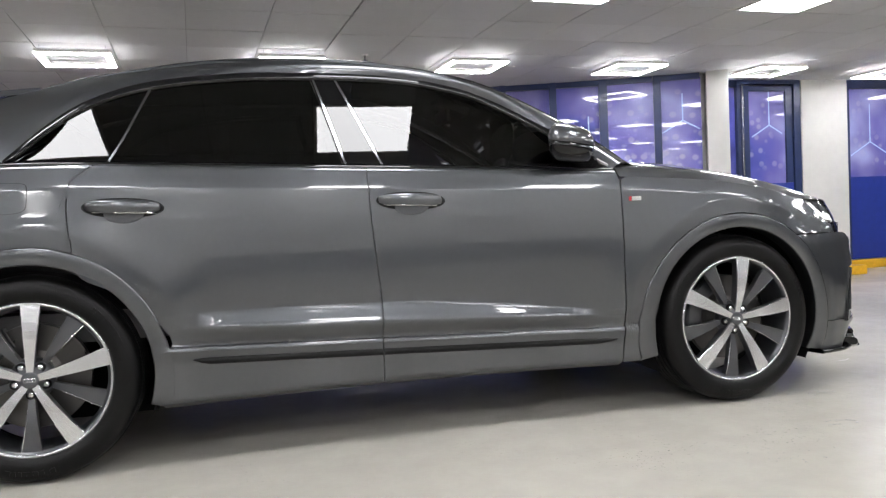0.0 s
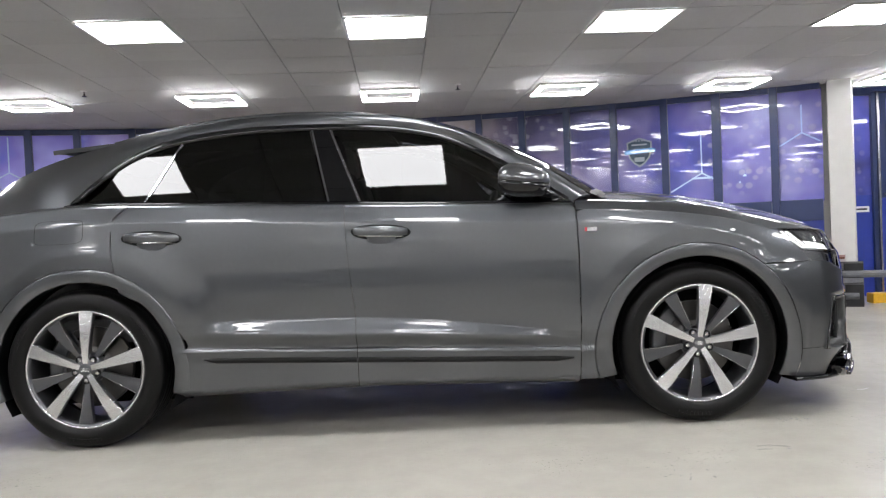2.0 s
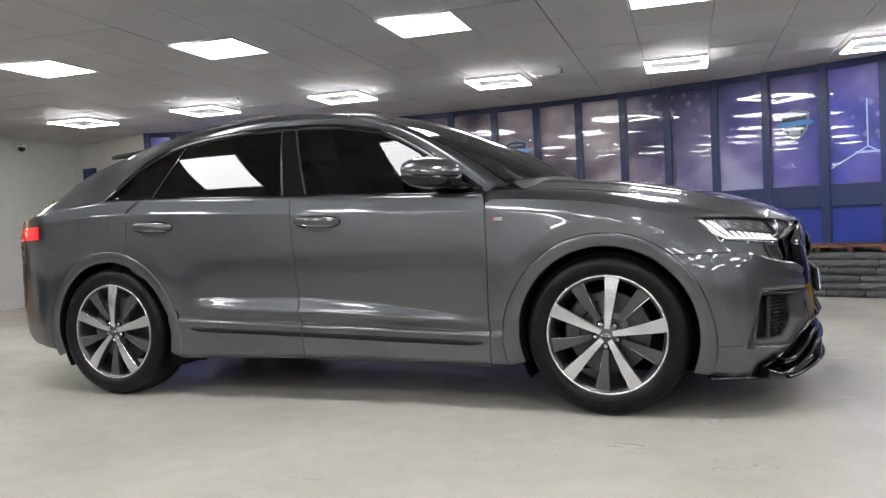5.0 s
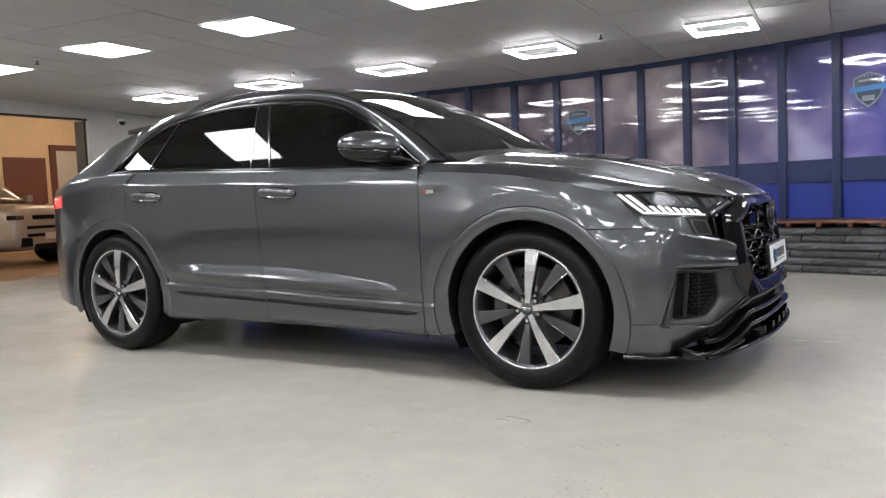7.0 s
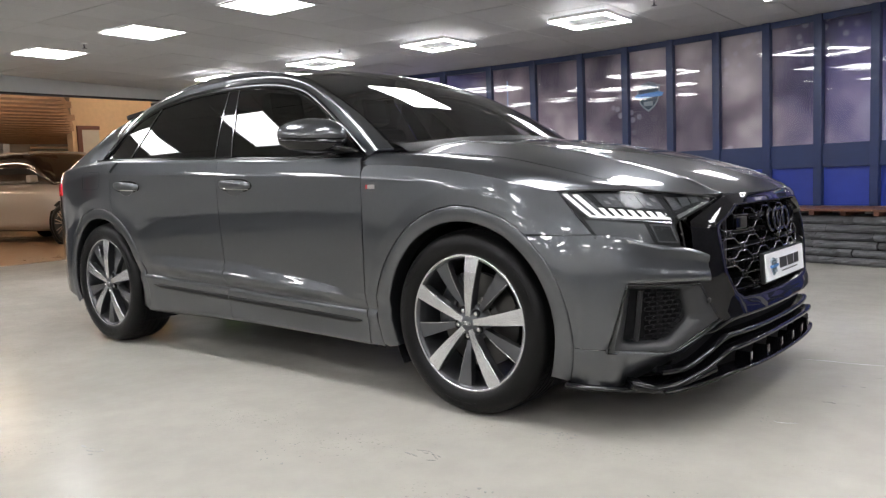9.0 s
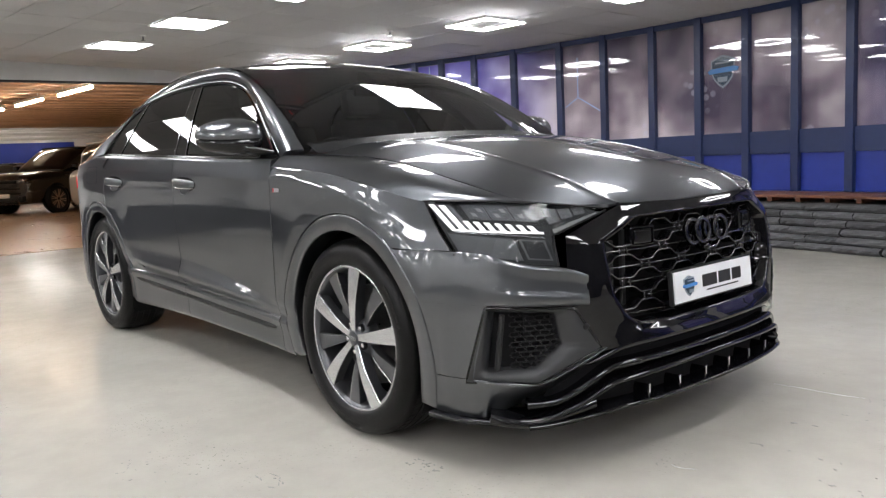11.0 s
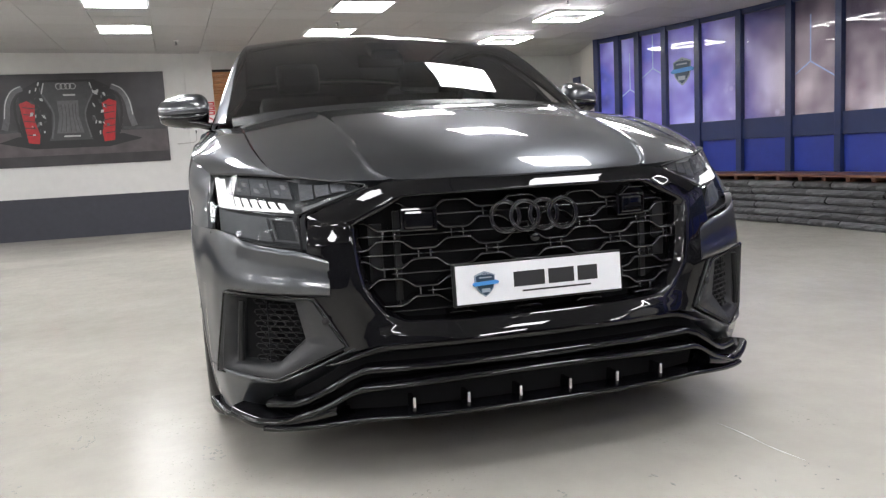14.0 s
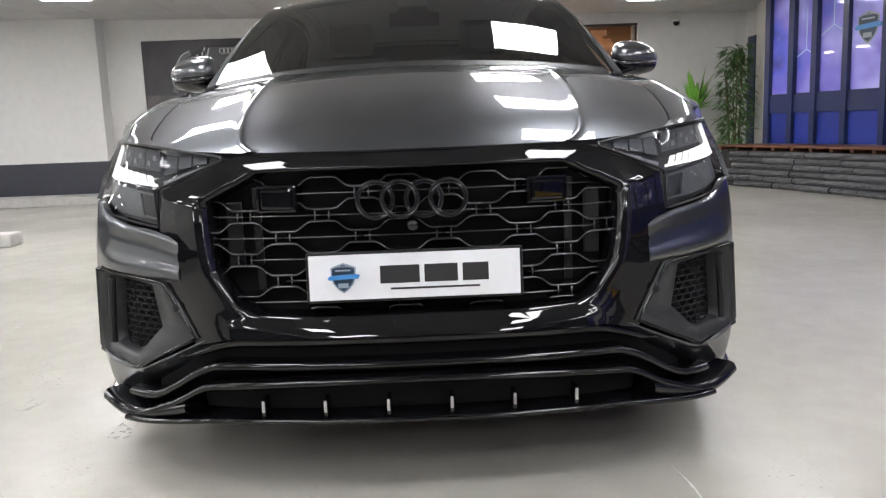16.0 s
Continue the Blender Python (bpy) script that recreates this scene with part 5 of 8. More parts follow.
nose_part = link("front_bumper", box(bmesh.new(), (1.9, -0.78, 0.24), (2.25, 0.78, 0.62)), SHADOW_BLACK, car, "front bumper with large side intakes and black lower lips")
for side in (RIGHT, LEFT):
    # painted corner between wheel arch and intake
    def corner_row(z, ye, n=14):
        """Points round the corner at height z, from the wheel arch to a distance ye from the middle line."""
        xa = HUBS[0] + math.sqrt(max(0.0, (trim_radius(math.degrees(math.asin((z - HUB_Z) / 0.5)), True) + 0.003) ** 2 - (z - HUB_Z) ** 2))
        kb = float(np.interp(-ye, [-v for v in _ys], range(301)))
        ka = float(np.interp(xa, _xs, range(301)))
        row = []
        for i in range(n + 1):
            t = i / n
            p = nose(ka + (kb - ka) * t, z)
            p.y += (flank(min(p.x, 2.02), z) - p.y) * (1 - smooth(0.0, 0.5, t))
            row.append(p)
        return row

    sheet("bumper_corner", [corner_row(z, ye) for z, ye in ((0.341, 0.918), (0.37, 0.915), (0.40, 0.912), (0.48, 0.902), (0.56, 0.892), (0.590, 0.888))], PAINT, nose_part, nu=24, nv=24, flange=0.0, side=side)
    # painted wing over the intake, running round the corner to the arch
    st = [0.905, 0.880, 0.84, 0.79, 0.74, 0.68, 0.604]
    hi = [0.760, 0.752, 0.734, 0.719, 0.709, 0.699, 0.674]
    lo = [0.590, 0.588, 0.584, 0.580, 0.576, 0.572, 0.567]
    rows = []
    for q in range(25):
        f = q / 24
        o = pchip(f, [0, 0.07, 0.2, 0.42, 0.62, 0.82, 0.93, 1.0], [0.0, 0.010, 0.012, 0.007, 0.006, 0.009, 0.011, 0.004])
        inner_p = [fy(y, l + (h - l) * f, o * smooth(0.915, 0.80, y)) for y, h, l in zip(st, hi, lo)]
        rows.append(corner_row(lo[0] + (hi[0] + 0.004 - lo[0]) * f, 0.925, 6) + inner_p)
    sheet("bumper_wing", rows, PAINT, nose_part, nu=44, nv=24, flange=0.022, side=side, straight_v=True)
    # side intake: satin surround, recess, honeycomb and a fin
    io = [(0.893, 0.583), (0.652, 0.566), (0.566, 0.422), (0.765, 0.320), (0.930, 0.328)]
    ii = [(0.880, 0.562), (0.712, 0.546), (0.690, 0.442), (0.772, 0.366), (0.900, 0.362)]
    cy, cz = 0.790, 0.46
    def shrink(s, off, pts=None):
        return [fy(cy + (y - cy) * s, cz + (z - cz) * s, off) for y, z in (pts or io)]
    intake = ring_sheet("side_intake", [shrink(1.015, -0.02), shrink(1.0, 0.008), shrink(0.965, 0.010), shrink(1.06, -0.012, ii), shrink(1.0, -0.035, ii), shrink(0.97, -0.06, ii)], SATIN_GREY, nose_part, 0, side, True, 6, "satin dark grey side air intake")
    link("intake_trim", tube(bmesh.new(), [flip(p, side) for p in resample(shrink(0.985, 0.010) + shrink(0.985, 0.010)[:1], 60, True)], 0.0045, 6), GLOSS_BLACK, intake, "gloss black intake edge", smooth=True)
    cap_fill("intake_back", [flip(p, side) for p in shrink(1.02, -0.062, ii)], SHADOW_BLACK, intake)
    for r_ in range(12):
        z = 0.362 + r_ * 0.0172
        for c in range(6):
            y = 0.690 + c * 0.030 + (0.015 if r_ % 2 else 0)
            if y > 0.838 or y < np.interp(z, [0.366, 0.442, 0.546], [0.775, 0.695, 0.716]) or not np.interp(y, [0.69, 0.772, 0.9], [0.442, 0.366, 0.362]) < z < np.interp(y, [0.712, 0.88], [0.546, 0.562]):
                continue
            c0 = fy(y, z, -0.038)
            hexa = [(0.0145, 0), (0.0085, 0.008), (-0.0085, 0.008), (-0.0145, 0), (-0.0085, -0.008), (0.0085, -0.008)]
            pts = [flip(c0 + Vector((-a * 0.7, a, b)), side) for a, b in hexa]
            link("mesh_cell", tube(bmesh.new(), pts + [pts[0]], 0.0022, 5, False), MESH_BLACK, intake)
    bm = bmesh.new()
    pts = [flip(fy(0.856 + 0.08 * (0.56 - z), z, -0.010), side) for z in (0.372, 0.44, 0.50, 0.556)]
    tube(bm, pts, 0.010, 8)
    link("intake_fin", bm, SATIN_BLACK, intake, "upright fin")
    # painted chin below the intake, sweeping up to the middle
    st = [0.912, 0.86, 0.765, 0.68, 0.60, 0.53, 0.46, 0.37]
    hi = [0.336, 0.330, 0.322, 0.356, 0.394, 0.424, 0.432, 0.428]
    lo = [0.195, 0.215, 0.255, 0.297, 0.346, 0.390, 0.410, 0.424]
    rows = [corner_row(lo[0] + (hi[0] - lo[0]) * f, 0.925, 7)[:-1] + [fy(y, l + (h - l) * f, 0.002 + (o - 0.002) * (0.05 + 0.95 * smooth(0.93, 0.84, y))) for y, h, l in zip(st, hi, lo)] for f, o in ((0, -0.09), (0.0, -0.052), (0.35, -0.024), (0.78, -0.002), (1.0, 0.006), (1.0, -0.03))]
    sheet("chin", rows, PAINT, nose_part, nu=44, nv=15, flange=0, side=side)

# middle lips
def blade(o, r, back):
    """Section with a half-round nose of radius r standing out by o and running back."""
    return [(o + r * math.cos(a), r * math.sin(a)) for a in [math.pi * (k / 10 - 0.5) for k in range(11)]] + [(-back, r), (-back, -r)]


ys = [i / 20 - 1 for i in range(41)]
sweep("upper_lip", [fy(0.64 * t, 0.418 - 0.052 * smooth(0.44, 0.64, abs(0.64 * t)), -0.005) for t in ys], blade(0.002, 0.018, 0.03), GLOSS_BLACK, nose_part, taper=lambda t: min(1.0, 0.1 + t / 0.16, 0.1 + (1 - t) / 0.16))
def lip_z(y, zc, zd):
    return zc - zd * smooth(0.50, 0.74, abs(y))
sweep("lower_lip", [fy(0.80 * t, lip_z(0.80 * t, 0.352, 0.105), -0.002) for t in ys], blade(0.011, 0.013, 0.03), GLOSS_BLACK, nose_part)
# black grille below
ring_sheet("lower_grille", [[fy(0.72 * t, 0.40 - 0.09 * smooth(0.5, 0.72, abs(0.72 * t)), -0.03) for t in ys], [fy(0.76 * t, 0.23, -0.035) for t in ys]], SHADOW_BLACK, nose_part, sub=1)

# splitter: gull-winged blades joined by fins
splitter = empty("front_splitter")
splitter.parent = car
splitter["label"] = "gloss black front splitter with six fins"
def wing_z(y):
    a = abs(y)
    return 0.302 + 0.016 * (1 - (a / 0.53) ** 2 if a < 0.53 else 0) - 0.060 * smooth(0.52, 0.66, a) - 0.055 * smooth(0.62, 0.80, a) + 0.026 * smooth(0.80, 0.91, a)
wing = [fy(0.89 * t, wing_z(0.89 * t), 0.020 + 0.008 * smooth(0.6, 0.8, abs(0.89 * t))) for t in [i / 40 - 1 for i in range(81)]]
sweep("upper_blade", wing, blade(0.014, 0.010, 0.10), GLOSS_BLACK, splitter)
low = [fy(0.80 * t, 0.216 - 0.036 * smooth(0.48, 0.80, abs(0.80 * t)), 0.035) for t in [i / 40 - 1 for i in range(81)]]
sweep("lower_blade", low, blade(0.026, 0.0075, 0.14), GLOSS_BLACK, splitter)
ring_sheet("splitter_recess", [[fy(0.58 * t, 0.30, -0.012) for t in ys], [fy(0.58 * t, 0.225, -0.016) for t in ys]], SHADOW_BLACK, splitter, sub=1)
for y in (-0.40, -0.24, -0.08, 0.08, 0.24, 0.40):
    p = fy(y, 0.26, 0.0)
    box_part("fin", (-0.02, -0.005, -0.040), (0.042, 0.005, 0.006), GLOSS_BLACK, splitter, bevel=0.002, m=Matrix.Translation(p))
    # added bright sliver on the fin's front, in place of its glint
    box_part("fin_glint", (0.043, -0.004, -0.022), (0.047, 0.004, 0.010), CHROME, splitter, "bright steel sliver standing in for a fin's glint", bevel=0.0015, m=Matrix.Translation(p))
for side in (RIGHT, LEFT):
    # the blade's tail along the corner to the wheel arch, and its chunky winglet
    pth = [fx(fore(x), z, 0.012) for x, z in ((1.945, 0.192), (1.99, 0.191), (2.05, 0.190), (2.10, 0.189))] + [fy(y, z, 0.014) for y, z in ((0.86, 0.186), (0.80, 0.184), (0.73, 0.186))]
    sweep("side_blade", [flip(p, side) for p in resample(pth, 20)], blade(0.006, 0.010, 0.11), GLOSS_BLACK, splitter)
    pth = [fy(y, z, 0.020) for y, z in ((0.60, 0.238), (0.68, 0.214), (0.76, 0.192), (0.82, 0.190), (0.86, 0.202), (0.888, 0.216))]
    sweep("winglet", [flip(p, side) for p in resample(pth, 24)], blade(0.012, 0.019, 0.10), GLOSS_BLACK, splitter)

# grille: gloss black mask, frame, bars, sensors, rings and the show plate
half_out = [(0.0, 0.886), (0.30, 0.888), (0.44, 0.886), (0.488, 0.872), (0.662, 0.800), (0.666, 0.696), (0.64, 0.670), (0.66, 0.566), (0.575, 0.402), (0.47, 0.428), (0.25, 0.43), (0.0, 0.43)]
half_in = [(0.0, 0.842), (0.28, 0.842), (0.385, 0.840), (0.44, 0.812), (0.532, 0.770), (0.528, 0.705), (0.520, 0.645), (0.508, 0.590), (0.452, 0.512), (0.40, 0.488), (0.25, 0.482), (0.0, 0.482)]
def loop(half, off, s=1.0, low=0.0):
    """A closed chain round the grille; low pushes its bottom run outwards."""
    full = half + [(-y, z) for y, z in half[::-1][1:-1]]
    return [fy(y * s, 0.665 + (z - 0.665) * s, off + low * smooth(0.53, 0.47, z) * smooth(0.56, 0.44, abs(y))) for y, z in full]
mask = ring_sheet("grille_surround", [loop(half_out, 0.0, 1.0, 0.036), loop(half_in, 0.012, 1.13, 0.018), loop(half_in, 0.012, 1.06, 0.006), loop(half_in, 0.016, 1.02), loop(half_in, 0.008, 1.0), loop(half_in, -0.05, 0.985)], MASK_BLACK, car, 0, 1, True, 4, "gloss black grille surround")
grille = empty("grille")
grille.parent = car
grille["label"] = "gloss black honeycomb grille"
cap_fill("grille_back", [p for p in loop(half_in, -0.075, 1.02)], SHADOW_BLACK, grille)


def inside(y, z):
    a = abs(y)
    top = np.interp(a, [0, 0.385, 0.532], [0.84, 0.84, 0.77])
    bot = np.interp(a, [0, 0.40, 0.452, 0.508, 0.53], [0.484, 0.49, 0.512, 0.59, 0.70])
    return a < 0.526 and bot + 0.004 < z < top - 0.004


P_, ROWH = 0.205, 0.058
for r_ in range(7):
    zc = 0.812 - r_ * ROWH * 0.94
    ph = (r_ % 2) * P_ / 2
    line, lines = [], []
    n = 240
    for i in range(n + 1):
        y = -0.53 + 1.06 * i / n
        t = ((y + ph + 10 * P_ - P_ / 4) % P_) / P_
        h = np.interp(t, [0, 0.30, 0.45, 0.80, 0.95, 1.0], [0, 0, 1, 1, 0, 0])
        z = zc + ROWH * 0.42 * (h - 0.5)
        if inside(y, z):
            line.append(fy(y, z, -0.022))
        elif line:
            lines.append(line)
            line = []
    if line:
        lines.append(line)
    for ln in lines:
        if len(ln) > 5:
            bm = bmesh.new()
            vs = []
            for p in ln[::3] + [ln[-1]]:
                vs.append([bm.verts.new(p + Vector((o, 0, u))) for o, u in ((0.0040, 0.0), (0.0034, 0.0020), (0.0, 0.0034), (-0.045, 0.006), (-0.045, -0.006), (0.0, -0.0034), (0.0034, -0.0020))])
            for a, b in zip(vs, vs[1:]):
                for q in range(7):
                    bm.faces.new((a[q], a[(q + 1) % 7], b[(q + 1) % 7], b[q])).smooth = True
            bmesh.ops.recalc_face_normals(bm, faces=bm.faces[:])
            link("grille_bar", bm, GRILLE_BLACK, grille)
    # thin fins across the cells and upright links between the bars
    for n_ in range(-4, 5):
        y = (n_ + 0.875) * P_ - ph
        z = zc - ROWH * 0.47
        ends = [y - 0.100, y + 0.100]
        ends[0], ends[1] = max(ends[0], -0.522), min(ends[1], 0.522)
        if ends[1] - ends[0] > 0.05 and inside(ends[0], z) and inside(ends[1], z):
            link("cell_fin", tube(bmesh.new(), [fy(ends[0] + (ends[1] - ends[0]) * k / 6, z, -0.024) for k in range(7)], 0.0026, 6), GRILLE_BLACK, grille, smooth=True)
        y = (n_ + 0.375) * P_ - ph
        z0, z1 = zc - ROWH * 0.73, zc - ROWH * 0.21
        if r_ < 6 and inside(y, z0) and inside(y, z1):
            for dy in (-0.018, 0.018):
                link("grille_link", tube(bmesh.new(), [fy(y + dy, z0, -0.022), fy(y + dy, z1, -0.022)], 0.0028, 6), GRILLE_BLACK, grille, smooth=True)

for y in (-0.462, 0.462, -0.40, 0.40):
    w = 0.020 if abs(y) > 0.43 else 0.010
    shutter = box_part("grille_shutter", (-0.012, -w, 0.535 if abs(y) < 0.43 else 0.60), (0.0, w, 0.80 if abs(y) < 0.43 else 0.765), SATIN_BLACK, grille, "dark grey shutter post behind the bars", bevel=0.003, m=Matrix.Translation((fy(y, 0.66, -0.058).x, y, 0)))
for y in (-0.345, 0.345):
    c = fy(y, 0.772, -0.010)
    tilt = Matrix.Translation(c) @ Matrix.Rotation(-math.copysign(0.22, y) * -1 if y < 0 else -0.22 * -1, 4, "Z")
    sensor = box_part("sensor_frame", (-0.05, -0.054, -0.033), (0.002, 0.054, 0.036), GLOSS_BLACK, grille, bevel=0.006, m=tilt)
    box_part("sensor_cover", (0.0, -0.044, -0.026), (0.006, 0.044, 0.028), GLOSS_BLACK, grille, "gloss black square sensor cover", bevel=0.008, m=tilt)
for k in range(4):
    y = -0.0905 + k * 0.0603
    c = fy(y, 0.766, 0.012)
    bm = bmesh.new()
    prof = [(0.0435, -0.012), (0.0372, -0.006), (0.0366, 0.004), (0.0385, 0.0075), (0.0405, 0.0060), (0.0465, 0.0060), (0.0485, 0.0075), (0.0504, 0.004), (0.0498, -0.006)]
    lathe(bm, prof, 48, Matrix.Translation(c + Vector((0.003 * (k % 2), 0, 0))) @ Matrix.Rotation(radians(83), 4, "Y"), True)
    link("ring", bm, GLOSS_BLACK, grille, "gloss black ring", smooth=True)
link("nose_camera", lathe(bmesh.new(), [(0.001, 0.01), (0.012, 0.01), (0.016, 0.0), (0.016, -0.02)], 20, Matrix.Translation(fy(0, 0.70, 0.0)) @ Matrix.Rotation(radians(90), 4, "Y")), GLOSS_BLACK, grille, smooth=True)
for y in (-0.62, 0.62):
    link("parking_sensor", lathe(bmesh.new(), [(0.001, 0.003), (0.010, 0.003), (0.012, 0.0)], 18, Matrix.Translation(fy(y, 0.50, 0.012)) @ Matrix.Rotation(math.copysign(0.4, y), 4, "Z") @ Matrix.Rotation(radians(90), 4, "Y")), SATIN_BLACK, car, smooth=True)

show_plate = empty("number_plate")
show_plate.parent = car
show_plate["label"] = "white show plate with a shield emblem and dark bars"
pm = Matrix.Translation((2.485, 0, 0.581)) @ Matrix.Rotation(radians(-4), 4, "Y")
box_part("plate_holder", (-0.022, -0.268, -0.063), (-0.004, 0.268, 0.062), SATIN_BLACK, show_plate, bevel=0.006, m=pm)
box_part("plate_face", (-0.004, -0.260, -0.0555), (0.002, 0.260, 0.0555), PLATE_WHITE, show_plate, bevel=0.001, m=pm)
for y0, y1, z0, z1 in ((-0.085, 0.012, -0.018, 0.026), (0.024, 0.106, -0.018, 0.026), (0.118, 0.182, -0.018, 0.026), (-0.060, 0.160, -0.034, -0.029)):
    box_part("plate_bar", (0.002, y0, z0), (0.0032, y1, z1), DARK_PRINT, show_plate, m=pm)
shield(show_plate, pm @ Matrix.Translation((0.002, -0.175, 0.002)) @ Matrix.Rotation(radians(90), 4, "Z"), 0.062)

# headlamps
for side in (RIGHT, LEFT):
    lamp = empty("headlight")
    lamp.parent = car
    lamp["label"] = "headlight with lit white block running lights"
    # the lower edge runs to the inner corner, steps up there and slants to the tip
    T, Lw = resample(LAMP_TOP, 20), resample(LAMP_LOW[:4], 18) + resample(LAMP_LOW[4:], 11, True)

    def lp(s, t, off=0.0):
        i = min(int(s * 30), 28 if s < 1 else 29)
        a, b = Lw[i].lerp(Lw[min(i + 1, 29)], s * 30 - i) if s * 30 < 29 else Vector(Lw[-1]), catmull(T, s * 20)
        p = a.lerp(b, t)
        bulge = 0.016 * math.sin(math.pi * min(1, max(0, t))) * math.sin(math.pi * min(1, s + 0.1))
        n = Vector((0.80 - 0.45 * (1 - s), 0.42 + 0.45 * (1 - s), 0.12)).normalized()
        return flip(p + n * (bulge + off), side)

    for nm, off, mt, lab in (("lamp_cover", 0.004, CLEAR, "clear lamp cover"), ("lamp_housing", -0.030, LAMP_BLACK, "dark lamp housing")):
        bm = bmesh.new()
        g = [[lp(i / 30, j / 12, off) for i in range(31)] for j in range(13)]
        for _ in range(60):
            g = [[(g[j][i - 1] + g[j][i + 1] + g[j - 1][i] + g[j + 1][i]) / 4 if 0 < j < 12 and 0 < i < 30 else g[j][i] for i in range(31)] for j in range(13)]
        out_n = flip(Vector((0.55, 0.72, 0.12)).normalized(), side)
        g = [[p + out_n * (0.012 * math.sin(math.pi * i / 30) * math.sin(math.pi * j / 12)) for i, p in enumerate(r)] for j, r in enumerate(g)]
        grid_mesh(bm, g, 0.02 if off > 0 else 0.0)
        bmesh.ops.remove_doubles(bm, verts=bm.verts, dist=1e-5)
        link(nm, bm, mt, lamp, lab)
    # rim between lamp and body
    bm = bmesh.new()
    edge = [lp(i / 30, 1, 0.003) for i in range(31)] + [lp(1 - i / 30, 0, 0.003) for i in range(31)]
    tube(bm, edge, 0.004, 5, False)
    link("lamp_rim", bm, SATIN_BLACK, lamp)

    def block(s0, s1, t0, t1, lean, off, mt, name, lab=""):
        bm = bmesh.new()
        q = [lp(s0, t0, off), lp(s1, t0, off), lp(s1 - lean, t1, off), lp(s0 - lean, t1, off)]
        q2 = [lp(s0, t0, off - 0.006), lp(s1, t0, off - 0.006), lp(s1 - lean, t1, off - 0.006), lp(s0 - lean, t1, off - 0.006)]
        v, w = [bm.verts.new(p) for p in q], [bm.verts.new(p) for p in q2]
        bm.faces.new(v), bm.faces.new(w)
        for k in range(4):
            bm.faces.new((v[k], v[(k + 1) % 4], w[(k + 1) % 4], w[k]))
        bmesh.ops.recalc_face_normals(bm, faces=bm.faces[:])
        return link(name, bm, mt, lamp, lab)

    block(0.070, 0.100, 0.50, 0.94, 0.056, -0.008, DRL, "running_light", "lit white light bar")
    block(0.132, 0.166, 0.50, 0.92, 0.060, -0.008, DRL, "running_light", "lit white light bar")
    for k in range(7):
        s = 0.195 + k * 0.058
        block(s, s + 0.030, 0.495 + 0.004 * k, 0.655 - 0.006 * k, 0.022, -0.008, DRL, "running_light", "lit white light block")
    for k in range(6):
        block(0.075 + 0.087 * k, 0.162 + 0.087 * k, 0.462 + 0.007 * k, 0.495 + 0.007 * k, 0.0, -0.007, DRL, "light_strip", "lit white light strip")
    block(0.05, 0.59, 0.428, 0.448, 0.0, -0.006, CHROME_DARK, "lamp_shelf")
    for k in range(3):
        block(0.65 + 0.10 * k, 0.75 + 0.10 * k, 0.04, 0.17 + 0.03 * k, 0.0, -0.010, LAMP_PALE, "light_guide", "pale grey inner light guide")
    for k in range(3):
        block(0.215 + 0.130 * k, 0.338 + 0.130 * k, 0.69, 0.94, 0.02, -0.018, LAMP_SILVER, "lens_block", "silvered lens block")
        for q in range(2):
            block(0.245 + 0.130 * k + 0.04 * q, 0.270 + 0.130 * k + 0.04 * q, 0.74 + 0.08 * q, 0.80 + 0.08 * q, 0.01, -0.014, LAMP_PALE, "lens_facet", "clear lens facet")
    for k in range(3):
        block(0.645 + 0.085 * k, 0.72 + 0.085 * k, 0.34 + 0.05 * k, 0.92, 0.0, -0.018, LAMP_SILVER, "reflector", "silvered inner reflector")
    block(0.045, 0.19, 0.52, 0.95, 0.05, -0.020, LAMP_SILVER, "reflector", "silvered outer reflector")
    for k in range(4):
        block(0.030 + 0.095 * k, 0.125 + 0.095 * k, 0.06, 0.40, 0.0, -0.020, LAMP_GREY, "lower_lens", "smoked lower lens")
    for a0, a1, b0, b1 in ((0.440, 0.452, 0.08, 0.40), (0.573, 0.585, 0.08, 0.40), (0.452, 0.573, 0.08, 0.105), (0.452, 0.573, 0.375, 0.40)):
        block(a0, a1, b0, b1, 0.0, -0.012, LAMP_GREY, "lens_frame", "grey square lens frame")
    for k in range(8):
        block(0.06 + 0.11 * k, 0.17 + 0.11 * k, 0.955, 0.985, 0.0, -0.004, CHROME_DARK, "brow_trim", "bright upper edge")

